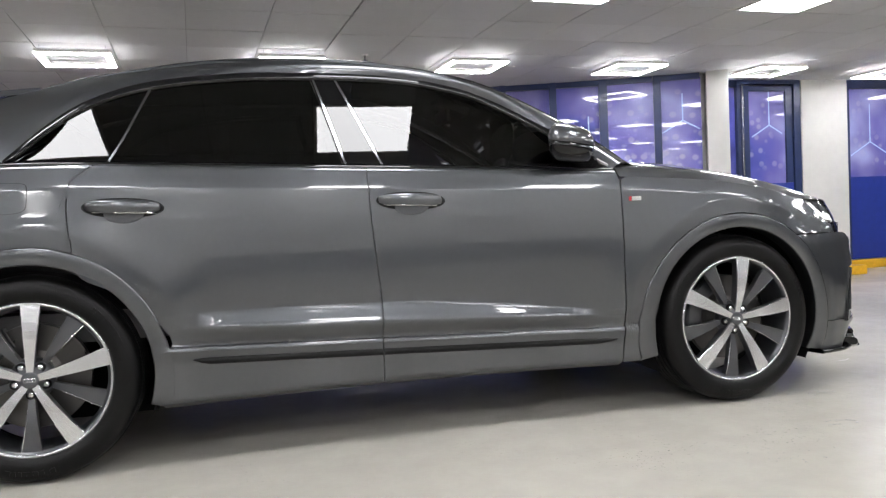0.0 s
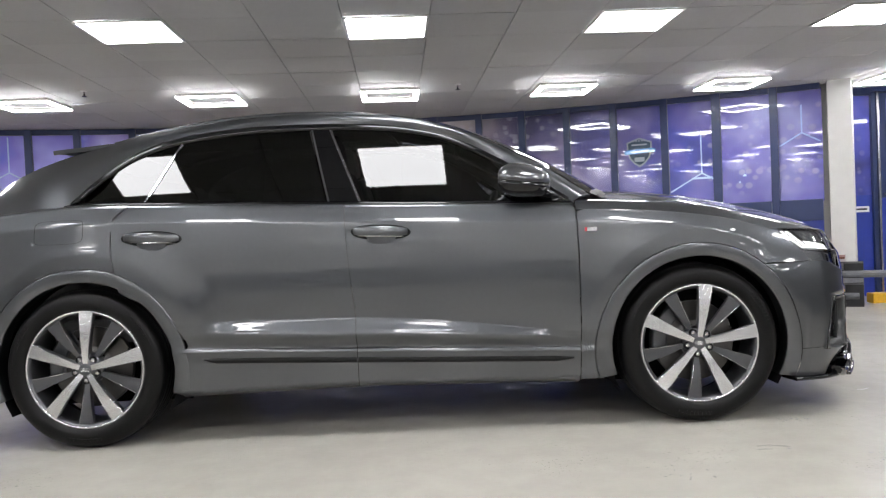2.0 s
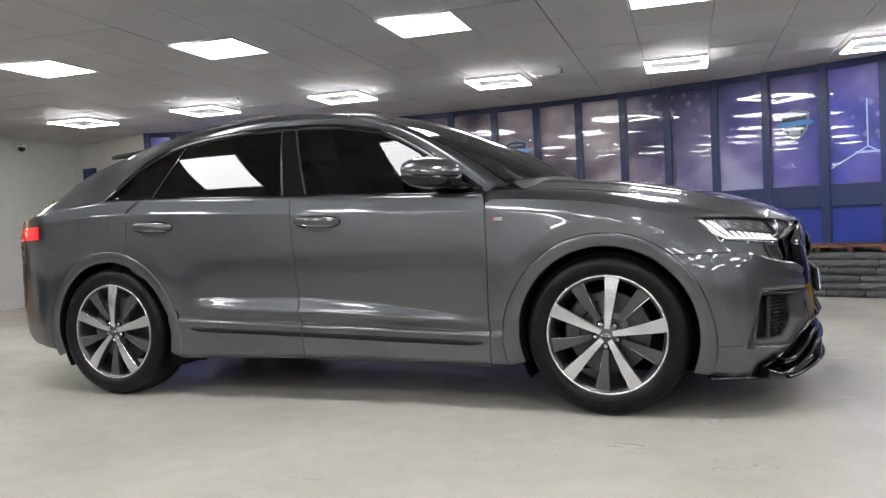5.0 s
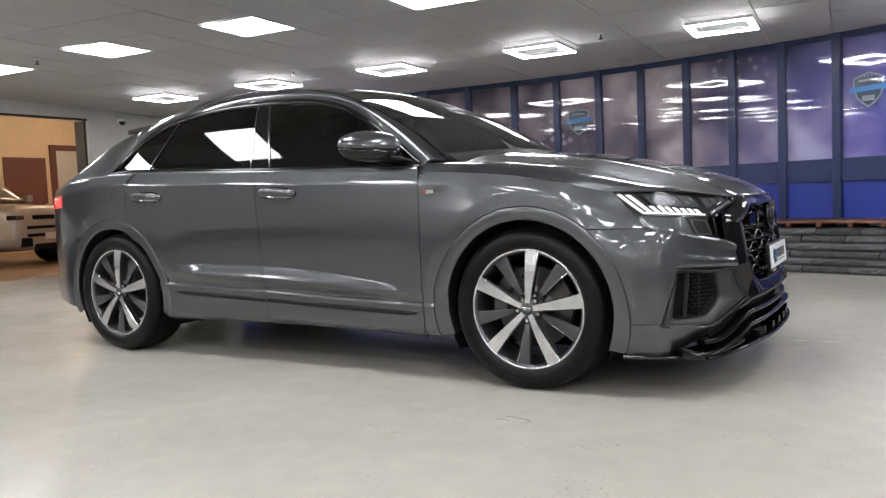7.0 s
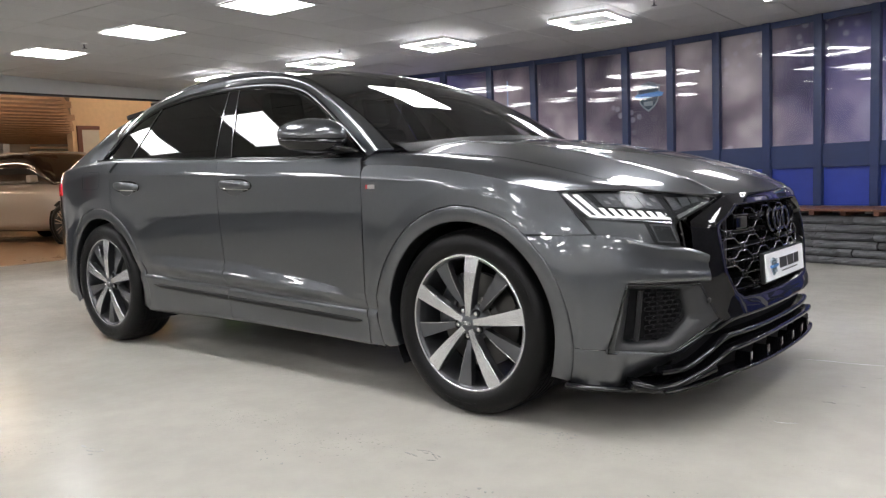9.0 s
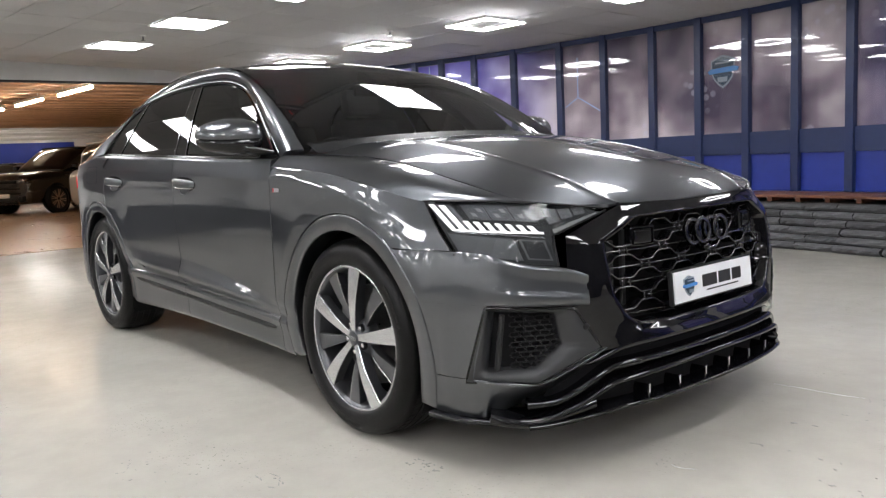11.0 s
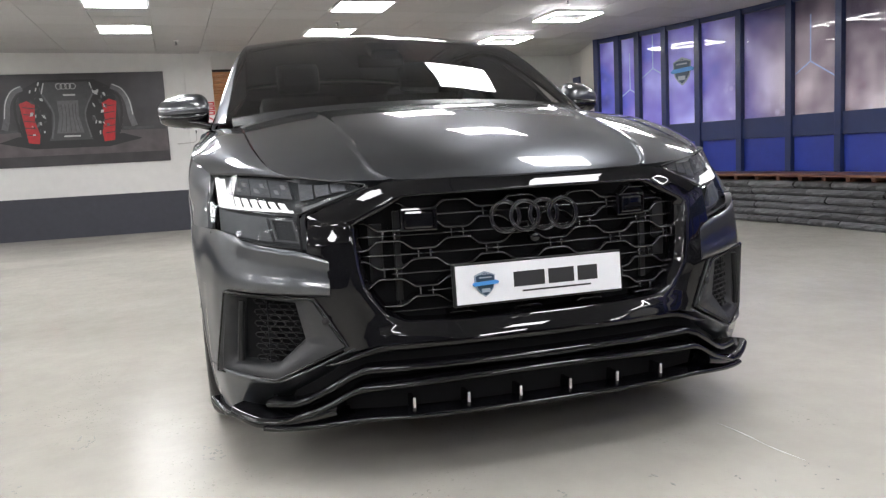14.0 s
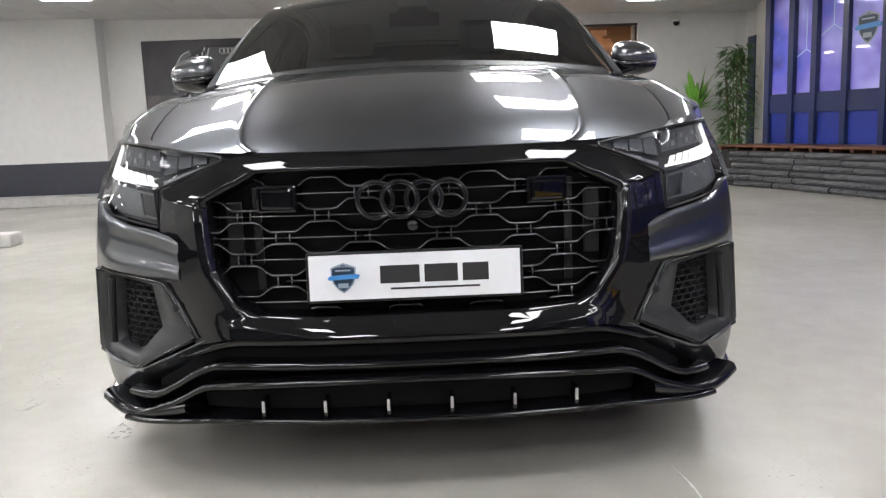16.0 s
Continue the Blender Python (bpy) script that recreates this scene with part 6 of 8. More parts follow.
# -- wheels --
def wheel():
    """A wheel facing -y, its middle at the origin."""
    e = empty("wheel")
    e.parent = car
    turn_y = Matrix.Rotation(radians(90), 4, "X")
    R = 0.390
    tyre = link("tyre", lathe(bmesh.new(), [(0.283, -0.02), (0.290, 0.012), (0.300, 0.022), (0.318, 0.028), (0.340, 0.0285), (0.362, 0.022), (0.376, 0.010), (0.3845, -0.008), (0.3885, -0.030), (R, -0.070), (R, -0.19), (0.386, -0.235), (0.372, -0.258), (0.33, -0.262), (0.285, -0.245)], 96, turn_y), RUBBER, e, "low profile black tyre", smooth=True)
    bm = bmesh.new()
    for k in range(72):
        a = 2 * math.pi * k / 72
        m = Matrix.Rotation(-a, 4, "Y") @ Matrix.Translation((R - 0.0035, 0, 0))
        box(bm, (-0.004, 0.030, -0.0135), (0.004, 0.062, 0.0135), m)
        box(bm, (-0.003, 0.010, -0.0125), (0.0015, 0.029, 0.0125), m @ Matrix.Rotation(0.30, 4, "Z") @ Matrix.Translation((-0.003, 0, 0)))
    link("shoulder_tread", bm, RUBBER, tyre)
    bm = bmesh.new()
    for y in (0.075, 0.115, 0.155, 0.195):
        lathe(bm, [(R + 0.0005, -y - 0.014), (R + 0.0035, -y - 0.012), (R + 0.0035, -y + 0.012), (R + 0.0005, -y + 0.014)], 96, turn_y)
    link("tread_rib", bm, RUBBER, tyre)
    for a0, n in ((20, 9), (140, 7), (255, 9)):
        for k in range(n):
            m = Matrix.Rotation(radians(-a0 - 3.2 * k), 4, "Y") @ Matrix.Translation((0.343, -0.0285, 0))
            link("sidewall_mark", box(bmesh.new(), (-0.008, -0.0012, -0.0075), (0.008, 0.001, 0.0075), m), RUBBER, tyre)
    rim = link("rim", lathe(bmesh.new(), [(0.262, -0.16), (0.262, -0.05), (0.268, -0.005), (0.274, 0.006), (0.281, 0.010), (0.288, 0.011), (0.2925, 0.006), (0.2925, -0.02), (0.27, -0.06), (0.27, -0.17)], 96, turn_y), ALLOY_GREY, e, "grey alloy rim with bright machined edge", smooth=True)
    link("rim_edge", lathe(bmesh.new(), [(0.2805, 0.0108), (0.286, 0.0135), (0.2905, 0.0115), (0.2915, 0.0085)], 96, turn_y), SILVER, rim, "bright machined rim edge", smooth=True)

    def spoke(r0, r1, w0, w1, y0, y1, depth, skew):
        bm = bmesh.new()
        secs = []
        for k in range(9):
            t = k / 8
            r = r0 + (r1 - r0) * t
            w = w0 + (w1 - w0) * t ** 1.15
            y = y0 + (y1 - y0) * t + 0.010 * math.sin(math.pi * t)
            o = skew * math.sin(math.pi * t * 0.5)
            secs.append([bm.verts.new((o - w, -y, r)), bm.verts.new((o - w * 0.94, -y - 0.003, r)), bm.verts.new((o + w * 0.94, -y - 0.003, r)), bm.verts.new((o + w, -y, r)), bm.verts.new((o + w * 0.8, -y + depth, r)), bm.verts.new((o - w * 0.8, -y + depth, r))])
        for a, b in zip(secs, secs[1:]):
            for q in range(6):
                f = bm.faces.new((a[q], a[(q + 1) % 6], b[(q + 1) % 6], b[q]))
                f.material_index = 0 if q in (0, 1, 2) else 1
        bm.faces.new(secs[0]), bm.faces.new(secs[-1][::-1])
        bmesh.ops.recalc_face_normals(bm, faces=bm.faces[:])
        return bm

    for k in range(5):
        for ang, bmk, mats, lab in ((87 - 72 * k, spoke(0.03, 0.281, 0.013, 0.036, 0.004, 0.008, 0.045, 0.004), [SILVER, ALLOY_GREY], "bright machined spoke"), (121 - 72 * k, spoke(0.045, 0.277, 0.008, 0.037, -0.030, -0.004, 0.035, -0.012), [ALLOY_GREY, ALLOY_GREY], "grey painted spoke")):
            m = Matrix.Rotation(radians(90 - ang), 4, "Y")
            bmk.transform(m)
            sp = link("spoke", bmk, mats, e, lab)
            if mats[0] is ALLOY_GREY:
                # thin machined line along one edge of each grey spoke
                pts = []
                for q in range(7):
                    f = 0.30 + 0.66 * q / 6
                    pts.append(m @ Vector((-0.012 * math.sin(math.pi * f * 0.5) + 0.96 * (0.008 + 0.029 * f ** 1.15), -(-0.030 + 0.026 * f + 0.010 * math.sin(math.pi * f)) - 0.0025, 0.045 + 0.232 * f)))
                link("machined_line", tube(bmesh.new(), pts, 0.0016, 5), SILVER, sp, "thin bright machined line")
    hub = link("hub", lathe(bmesh.new(), [(0.001, 0.004), (0.034, 0.004), (0.040, 0.0), (0.060, -0.006), (0.078, -0.022), (0.082, -0.05), (0.06, -0.09)], 48, turn_y), ALLOY_GREY, e, smooth=True)
    link("hub_cap", lathe(bmesh.new(), [(0.001, 0.0105), (0.024, 0.0105), (0.0305, 0.008), (0.0315, 0.003)], 40, turn_y), ALLOY_GREY, hub, "grey hub cap with four small rings", smooth=True)
    bm = bmesh.new()
    for k in range(4):
        lathe(bm, [(0.0072 + 0.001 * math.cos(a), 0.0008 * math.sin(a)) for a in (0, 1.57, 3.14, 4.71)], 16, Matrix.Translation((-0.0144 + 0.0096 * k, -0.0112, 0)) @ turn_y, True)
    link("cap_rings", bm, SILVER, hub)
    for k in range(5):
        a = radians(123 - 72 * k)
        m = Matrix.Translation((0.056 * math.cos(a), 0.0, 0.056 * math.sin(a))) @ turn_y
        link("wheel_bolt", lathe(bmesh.new(), [(0.001, 0.004), (0.006, 0.004), (0.0105, 0.001), (0.0115, -0.004), (0.0115, -0.03)], 6, m), CHROME_BRIGHT, hub)
        link("bolt_seat", lathe(bmesh.new(), [(0.012, -0.004), (0.018, -0.003), (0.0185, -0.012)], 20, m), SHADOW_BLACK, hub)
    disc = link("brake_disc", lathe(bmesh.new(), [(0.07, -0.075), (0.10, -0.085), (0.198, -0.085), (0.2, -0.09), (0.2, -0.112), (0.07, -0.115)], 64, turn_y), DISC, e, "grey steel brake disc", smooth=False)
    bm = bmesh.new()
    secs = [[bm.verts.new((r * math.cos(radians(118 + 5 * k)), y, r * math.sin(radians(118 + 5 * k)))) for r, y in ((0.135, 0.074), (0.145, 0.068), (0.205, 0.068), (0.215, 0.076), (0.215, 0.125), (0.135, 0.125))] for k in range(16)]
    for a, b in zip(secs, secs[1:]):
        for q in range(6):
            bm.faces.new((a[q], a[(q + 1) % 6], b[(q + 1) % 6], b[q]))
    bm.faces.new(secs[0]), bm.faces.new(secs[-1])
    bmesh.ops.recalc_face_normals(bm, faces=bm.faces[:])
    link("brake_caliper", bm, ALLOY_GREY, e, "grey brake caliper")
    return e


w0 = wheel()
HUB_Y = 0.953
tagged(w0)
w0.matrix_basis = pose(HUBS[0], -HUB_Y, HUB_Z, 0, 4, 0)
for m in (pose(HUBS[1] - 0.008, -HUB_Y, HUB_Z, 0, 0, 0), pose(HUBS[0], HUB_Y, HUB_Z, 0, 20, 180), pose(HUBS[1], HUB_Y, HUB_Z, 0, -30, 180)):
    copy_thing(w0, m)

# -- mirrors, handles, flap, badge --
for side in (RIGHT, LEFT):
    mir = empty("door_mirror")
    mir.parent = car
    mir["label"] = "door mirror with painted cap and black foot"

    def egg(cx, cy, cz, ax, ay, az, zlo, zhi, nm, mt, lab=""):
        rows = []
        for j in range(15):
            th = -math.pi / 2 + math.pi * j / 14
            row = []
            for i in range(32):
                ph = 2 * math.pi * i / 32
                c, s = math.cos(ph), math.sin(ph)
                rad = math.cos(th) ** 0.42
                e_ = 0.72
                x = math.copysign(abs(c) ** e_, c) * rad
                y = math.copysign(abs(s) ** e_, s) * rad
                z = math.sin(th)
                z = math.copysign(abs(z) ** 0.75, z)
                z = min(max(z, zlo), zhi)
                k = 1.0 - 0.18 * max(0, x) * max(0, y)
                row.append(flip((cx + ax * x - 0.062 * y, cy + ay * y * k, cz + az * z * (1.0 - 0.22 * max(0, x) - 0.34 * max(0, y)) - 0.012 * x), side))
            rows.append(row)
        bm = bmesh.new()
        grid_mesh(bm, rows, closed=True, centre=(0, 0, cz))
        bmesh.ops.remove_doubles(bm, verts=bm.verts, dist=1e-5)
        bmesh.ops.recalc_face_normals(bm, faces=bm.faces[:])
        return link(nm, bm, mt, mir, lab)

    egg(0.668, 1.025, 1.212, 0.106, 0.120, 0.084, -0.02, 1.0, "mirror_cap", PAINT, "painted mirror cap")
    egg(0.668, 1.025, 1.209, 0.104, 0.118, 0.082, -0.92, 0.0, "mirror_base", GLOSS_BLACK, "black lower mirror shell")
    box_part("mirror_glass", (-0.004, -0.070, -0.030), (0.004, 0.070, 0.036), CHROME_BRIGHT, mir, "mirror glass", bevel=0.003, m=Matrix.Translation((0.578, side * 1.025, 1.215)) @ Matrix.Rotation(side * 0.46, 4, "Z"))
    arm = [Vector((0.80, 0.880, 1.128)), Vector((0.775, 0.92, 1.140)), Vector((0.745, 0.96, 1.152)), Vector((0.72, 1.0, 1.160))]
    rows = [[flip((p.x + dx, p.y, p.z + dz), side) for dx, dz in ((-0.055, -0.012), (0.0, -0.020), (0.06, -0.008), (0.06, 0.010), (0.0, 0.018), (-0.055, 0.008))] for p in arm]
    bm = bmesh.new()
    grid_mesh(bm, rows, closed=True, centre=(0, 0, 1.1))
    bmesh.ops.recalc_face_normals(bm, faces=bm.faces[:])
    link("mirror_foot", bm, GLOSS_BLACK, mir, "black mirror foot")
    bm = bmesh.new()
    grid_mesh(bm, [[flip((x, glass_y(x, z) + 0.004, z), side) for x in (0.72, 0.77, 0.82, 0.872)] for z in (1.118, 1.140)])
    link("mirror_triangle", bm, GLOSS_BLACK, mir)

    for xh, zh in ((-0.036, 0.992), (-1.145, 1.008)):
        h = empty("door_handle")
        h.parent = car
        h["label"] = "painted door handle with bright lower edge"
        rows = []
        n = 24
        for k in range(n + 1):
            t = k / n
            x = xh - 0.138 + 0.276 * t
            y = flank(x, zh)
            arch = math.sin(math.pi * t) ** 0.35 if 0 < t < 1 else 0
            hh = 0.006 + 0.022 * arch
            out = -0.006 + 0.048 * arch
            ring = []
            for q in range(10):
                a = 2 * math.pi * q / 10
                ring.append(flip((x, y + out - 0.010 + 0.010 * math.cos(a), zh + 0.010 - 0.012 * (t - 0.5) + hh * math.copysign(abs(math.sin(a)) ** 0.8, math.sin(a))), side))
            rows.append(ring)
        bm = bmesh.new()
        grid_mesh(bm, rows, closed=True, centre=(0, 0, zh))
        bmesh.ops.recalc_face_normals(bm, faces=bm.faces[:])
        link("grip", bm, PAINT, h)
        bm = bmesh.new()
        pts = [flip((xh - 0.118 + 0.236 * k / 16, flank(xh, zh) - 0.004 + 0.040 * math.sin(math.pi * k / 16) ** 0.4, zh - 0.012 - 0.012 * (k / 16 - 0.5)), side) for k in range(17)]
        tube(bm, pts, 0.0032, 6)
        link("bright_edge", bm, CHROME_BRIGHT, h, "bright lower edge")
        rows = []
        for rr in (0.0, 0.5, 1.0):
            rows.append([flip(on_flank(xh + 0.004 + 0.072 * rr * math.cos(2 * math.pi * q / 28), zh - 0.016 + 0.034 * rr * math.sin(2 * math.pi * q / 28), 0.0040 - 0.002 * rr), side) for q in range(28)])
        bm = bmesh.new()
        grid_mesh(bm, rows, closed=True)
        bmesh.ops.remove_doubles(bm, verts=bm.verts, dist=1e-5)
        link("handle_recess", bm, ALLOY_GREY, h, "grey finger recess")
        # black ellipse on the flank paints the grip's shade
        rows = [[flip(on_flank(xh + 0.002 + a_ * math.copysign(abs(math.cos(2 * math.pi * q / 36)) ** 0.8, math.cos(2 * math.pi * q / 36)), zh + 0.006 - 0.012 * math.cos(2 * math.pi * q / 36) * 0.5 + b_ * math.sin(2 * math.pi * q / 36), 0.0016), side) for q in range(36)] for a_, b_ in ((0.02, 0.004), (0.146, 0.037))]
        bm = bmesh.new()
        grid_mesh(bm, rows, closed=True)
        link("grip_shade", bm, SHADOW_BLACK, h, "dark ellipse painted as the shade round the grip")
        bm = bmesh.new()
        pts = [flip(on_flank(xh + 0.004 + 0.070 * math.cos(math.pi * (1 + q / 12)), zh - 0.017 + 0.034 * math.sin(math.pi * (1 + q / 12)), 0.006), side) for q in range(13)]
        tube(bm, pts, 0.0018, 6)
        link("recess_rim", bm, ALLOY_GREY, h)

# fuel flap and side badges
def flap(s, off):
    pts = []
    for k in range(32):
        a = 2 * math.pi * k / 32
        c, d = math.cos(a), math.sin(a)
        pts.append(flip(on_flank(-1.588 + s * 0.117 * math.copysign(abs(c) ** 0.35, c) + 0.012 * d, 1.062 + s * 0.056 * math.copysign(abs(d) ** 0.35, d), off), RIGHT))
    return pts
bm = bmesh.new()
grid_mesh(bm, [flap(1.0, 0.0012), flap(1.022, 0.0012)], closed=True)
link("fuel_flap", bm, SHADOW_BLACK, car, "dark joint round the fuel flap")
for side in (RIGHT, LEFT):
    bm = bmesh.new()
    for x0, x1 in ((0.968, 1.014),):
        grid_mesh(bm, [[flip(on_flank(x, z, 0.004), side) for x in (x0, x1)] for z in (0.960, 0.978)], 0.003)
    badge = link("side_badge", bm, CHROME_BRIGHT, car, "small bright badge with a red end")
    bm = bmesh.new()
    grid_mesh(bm, [[flip(on_flank(x, z, 0.0042), side) for x in (0.956, 0.966)] for z in (0.960, 0.978)], 0.003)
    link("badge_end", bm, RED_BADGE, badge, "red badge end")

# -- underside and cabin --
bm = bmesh.new()
box(bm, (-1.02, -0.88, 0.235), (1.03, 0.88, 0.50))
box(bm, (-2.30, -0.56, 0.26), (2.15, 0.56, 0.60))
box(bm, (-2.26, -0.74, 0.36), (-1.97, 0.74, 0.8))
link("underbody", bm, SHADOW_BLACK, car)
bm = bmesh.new()
box(bm, (-1.7, -0.84, 0.50), (0.85, 0.84, 0.62))
box(bm, (0.72, -0.80, 0.62), (1.12, 0.80, 1.04), None, 0.05)
box(bm, (-2.2, -0.74, 0.62), (-1.25, 0.74, 1.08), None, 0.03)
link("cabin_floor", bm, CABIN, car)
bm = bmesh.new()
box(bm, (0.66, -0.78, 0.98), (1.12, 0.78, 1.10), None, 0.05)
box(bm, (0.62, -0.58, 1.08), (0.78, -0.20, 1.135), None, 0.025)
link("dashboard", bm, CABIN, car)
for y in (-0.38, 0.38):
    seat = empty("seat")
    seat.parent = car
    box_part("cushion", (-0.12, y - 0.25, 0.60), (0.42, y + 0.25, 0.78), CABIN, seat, bevel=0.05)
    box_part("backrest", (-0.09, -0.24, 0.0), (0.05, 0.24, 0.62), CABIN, seat, bevel=0.05, m=Matrix.Translation((-0.10, y, 0.74)) @ Matrix.Rotation(radians(-16), 4, "Y"))
    box_part("headrest", (-0.05, -0.13, 0.0), (0.05, 0.13, 0.18), CABIN, seat, bevel=0.04, m=Matrix.Translation((-0.30, y, 1.36)) @ Matrix.Rotation(radians(-10), 4, "Y"))
bench = box_part("rear_bench", (-1.25, -0.66, 0.60), (-0.80, 0.66, 0.80), CABIN, car, bevel=0.05)
box_part("bench_back", (-0.08, -0.66, 0.0), (0.06, 0.66, 0.62), CABIN, car, bevel=0.05, m=Matrix.Translation((-1.22, 0, 0.76)) @ Matrix.Rotation(radians(-18), 4, "Y"))
sw = Matrix.Translation((0.50, -0.38, 1.03)) @ Matrix.Rotation(radians(-66), 4, "Y")
bm = bmesh.new()
lathe(bm, [(0.178 + 0.015 * math.cos(a), 0.015 * math.sin(a)) for a in [2 * math.pi * j / 10 for j in range(10)]], 40, sw, True)
box(bm, (-0.06, -0.17, -0.015), (0.06, 0.17, 0.01), sw, 0.01)
link("steering_wheel", bm, CABIN, car, smooth=True)
link("sensor_housing", box(bmesh.new(), (-0.10, -0.075, -0.05), (0.09, 0.075, 0.0), Matrix.Translation((0.43, 0, 1.538)) @ Matrix.Rotation(radians(20.7), 4, "Y"), 0.015), SATIN_BLACK, car, "black sensor housing behind the windscreen")
link("rear_view_mirror", box(bmesh.new(), (0.36, -0.125, 1.43), (0.39, 0.125, 1.50), None, 0.014), SATIN_BLACK, car)


# ---- the garage seen through the opening ----
bm = bmesh.new()
for k in range(20):
    x = -8.55 - 0.64 * k
    y1 = min(14.0, 1.81 + (-8.1 - x) * 0.496)
    box(bm, (x - 0.17, -8.0, 2.43), (x + 0.17, y1, 2.58))
box(bm, (-21.2, -8.0, 2.58), (WX - 0.28, 1.7, 2.7))
for k in range(5):
    x = -9.0 - 2.6 * k
    box(bm, (x - 2.6, 1.7, 2.58), (x, min(14, 1.81 + (-8.1 - x + 0.3) * 0.496), 2.7))
tagged(link("ceiling_garage", bm, GARAGE_RIB), "warm lit ribbed garage soffit", "ceiling", kind="structure")
tagged(box_part("ceiling_bay", (-41, -8.2, 3.45), (WX - 0.28, 14.2, 3.6), BEIGE_WALL), "high beige soffit over the bay", "ceiling", kind="structure")
tagged(box_part("wall_garage_end", (-41, -8.2, 0), (-40.7, 14.2, 3.45), WHITE_WALL), "pale far wall of the garage", "wall", kind="structure")
tagged(box_part("wall_garage_side", (-41, -8.3, 0), (WX - 0.4, -8.0, 3.45), WHITE_WALL), "pale garage wall", "wall", kind="structure")
tagged(box_part("wall_garage_north", (-41, 14.0, 0), (WX - 0.28, 14.3, 3.45), BEIGE_WALL), "beige garage wall", "wall", kind="structure")
tagged(box_part("wall_over", (WX - 0.5, -8.2, 2.6), (WX - 0.29, 14.2, 3.45), BEIGE_WALL), "beige wall over the opening", "wall", kind="structure")
tagged(box_part("wall_beyond", (WX - 0.5, 5.1, 0), (WX - 0.29, 14.2, 2.6), BEIGE_WALL), "beige wall beside the opening", "wall", kind="structure")
tagged(box_part("wall_beige", (-16.3, 5.75, 0), (-16.0, 13.9, 3.44), BEIGE_WALL), "warm lit beige wall across the bay", "wall", kind="structure")
d3 = empty("door_3")
tagged(d3, "pale door with a dark frame in the beige wall", "door", kind="structure")
box_part("door_leaf", (-16.0, 8.1, 0.0), (-15.97, 8.75, 2.55), WHITE_WALL, d3)
bm = bmesh.new()
for lo, hi in (((-16.0, 7.93, 0), (-15.94, 8.09, 2.7)), ((-16.0, 8.76, 0), (-15.94, 8.86, 2.7)), ((-16.0, 8.09, 2.56), (-15.94, 8.76, 2.7))):
    box(bm, lo, hi)
link("door_frame", bm, BROWN_PANEL, d3)
tagged(box_part("wall_board", (-15.995, 6.7, 0.6), (-15.96, 7.8, 2.36), BROWN_PANEL, bevel=0.005), "maroon board fixed to the beige wall", "board")
d4 = empty("door_4")
tagged(d4, "pale door with a maroon frame in the beige wall", "door", kind="structure")
box_part("door_leaf", (-16.0, 5.98, 0.0), (-15.97, 6.42, 2.5), WHITE_WALL, d4)
bm = bmesh.new()
for lo, hi in (((-16.0, 5.86, 0), (-15.94, 5.97, 2.6)), ((-16.0, 5.97, 2.51), (-15.94, 6.43, 2.6))):
    box(bm, lo, hi)
link("door_frame", bm, BROWN_PANEL, d4)
tagged(box_part("pillar_4", (-30.4, 0.9, 0), (-29.9, 1.75, 3.44), WHITE_WALL, bevel=0.01), "pale garage column", "pillar", kind="structure")
tagged(box_part("pillar_5", (-22.4, 6.6, 0), (-21.9, 7.2, 3.44), WHITE_WALL, bevel=0.01), "pale garage column", "pillar", kind="structure")
tagged(box_part("wall_panel_blue", (-40.69, 4.55, 1.5), (-40.6, 9.5, 2.72), BLUE_PANEL), "blue painted wall panel", "panel", kind="structure")
for z, r in ((2.95, 0.09), (2.72, 0.05), (2.52, 0.07)):
    pipe = link("pipe", tube(bmesh.new(), [(-30, -7.99, z), (-30, 13.99, z)], r, 14), WHITE_METAL, smooth=True)
    tagged(pipe, "white service pipe hung across the garage", "pipe")
    for y in (2.4, 5.4, 8.4, 11.4):
        link("hanger", tube(bmesh.new(), [(-30, y, z), (-30, y, 3.46)], 0.012, 6), WHITE_METAL, pipe)


def batten(glow, label):
    e = empty("tube_light")
    link("tube", tube(bmesh.new(), [(-0.70, 0, -0.05), (0.70, 0, -0.05)], 0.022, 12), glow, e, "glowing tube", smooth=True)
    box_part("housing", (-0.74, -0.035, -0.025), (0.74, 0.035, 0.02), WHITE_METAL, e, bevel=0.006)
    for x in (-0.5, 0.5):
        link("drop_rod", tube(bmesh.new(), [(x, 0, 0.02), (x, 0, 0.075)], 0.006, 6), WHITE_METAL, e)
    return tagged(e, label, "tube light", "garage tube lights")


b0 = batten(TUBE_LIGHT, "tube light batten under the garage soffit, lit warm")
spots = [(-8.68 - 2.13 * k, 0.93 - 0.165 * k, 4 + 2 * (k > 2)) for k in range(6)] + [(-10.5 - 3.2 * k, -4.2, 0) for k in range(4)]
b0.matrix_basis = pose(spots[0][0], spots[0][1], 2.355, 0, 0, spots[0][2])
for x, y, a in spots[1:]:
    copy_thing(b0, pose(x, y, 2.355, 0, 0, a))
for x, y in ((-12.5, 6.5), (-13.0, 10.0), (-20, 8.5), (-13.9, 7.4), (-10.4, 5.2), (-10.8, 8.2)):
    copy_thing(b0, pose(x, y, 3.375, 0, 0, 90))

b1 = batten(TUBE_WHITE, "tube light batten over the far bays, lit white")
b1.matrix_basis = pose(-23.5, 3.2, 3.375, 0, 0, 90)
for x, y in ((-25.0, 0.2), (-27.5, 4.6), (-29.5, -1.5), (-33.0, 0.6), (-34.0, 5.5), (-37.0, 2.0), (-38.3, 5.0), (-38.3, 8.2)):
    copy_thing(b1, pose(x, y, 3.375, 0, 0, 90))

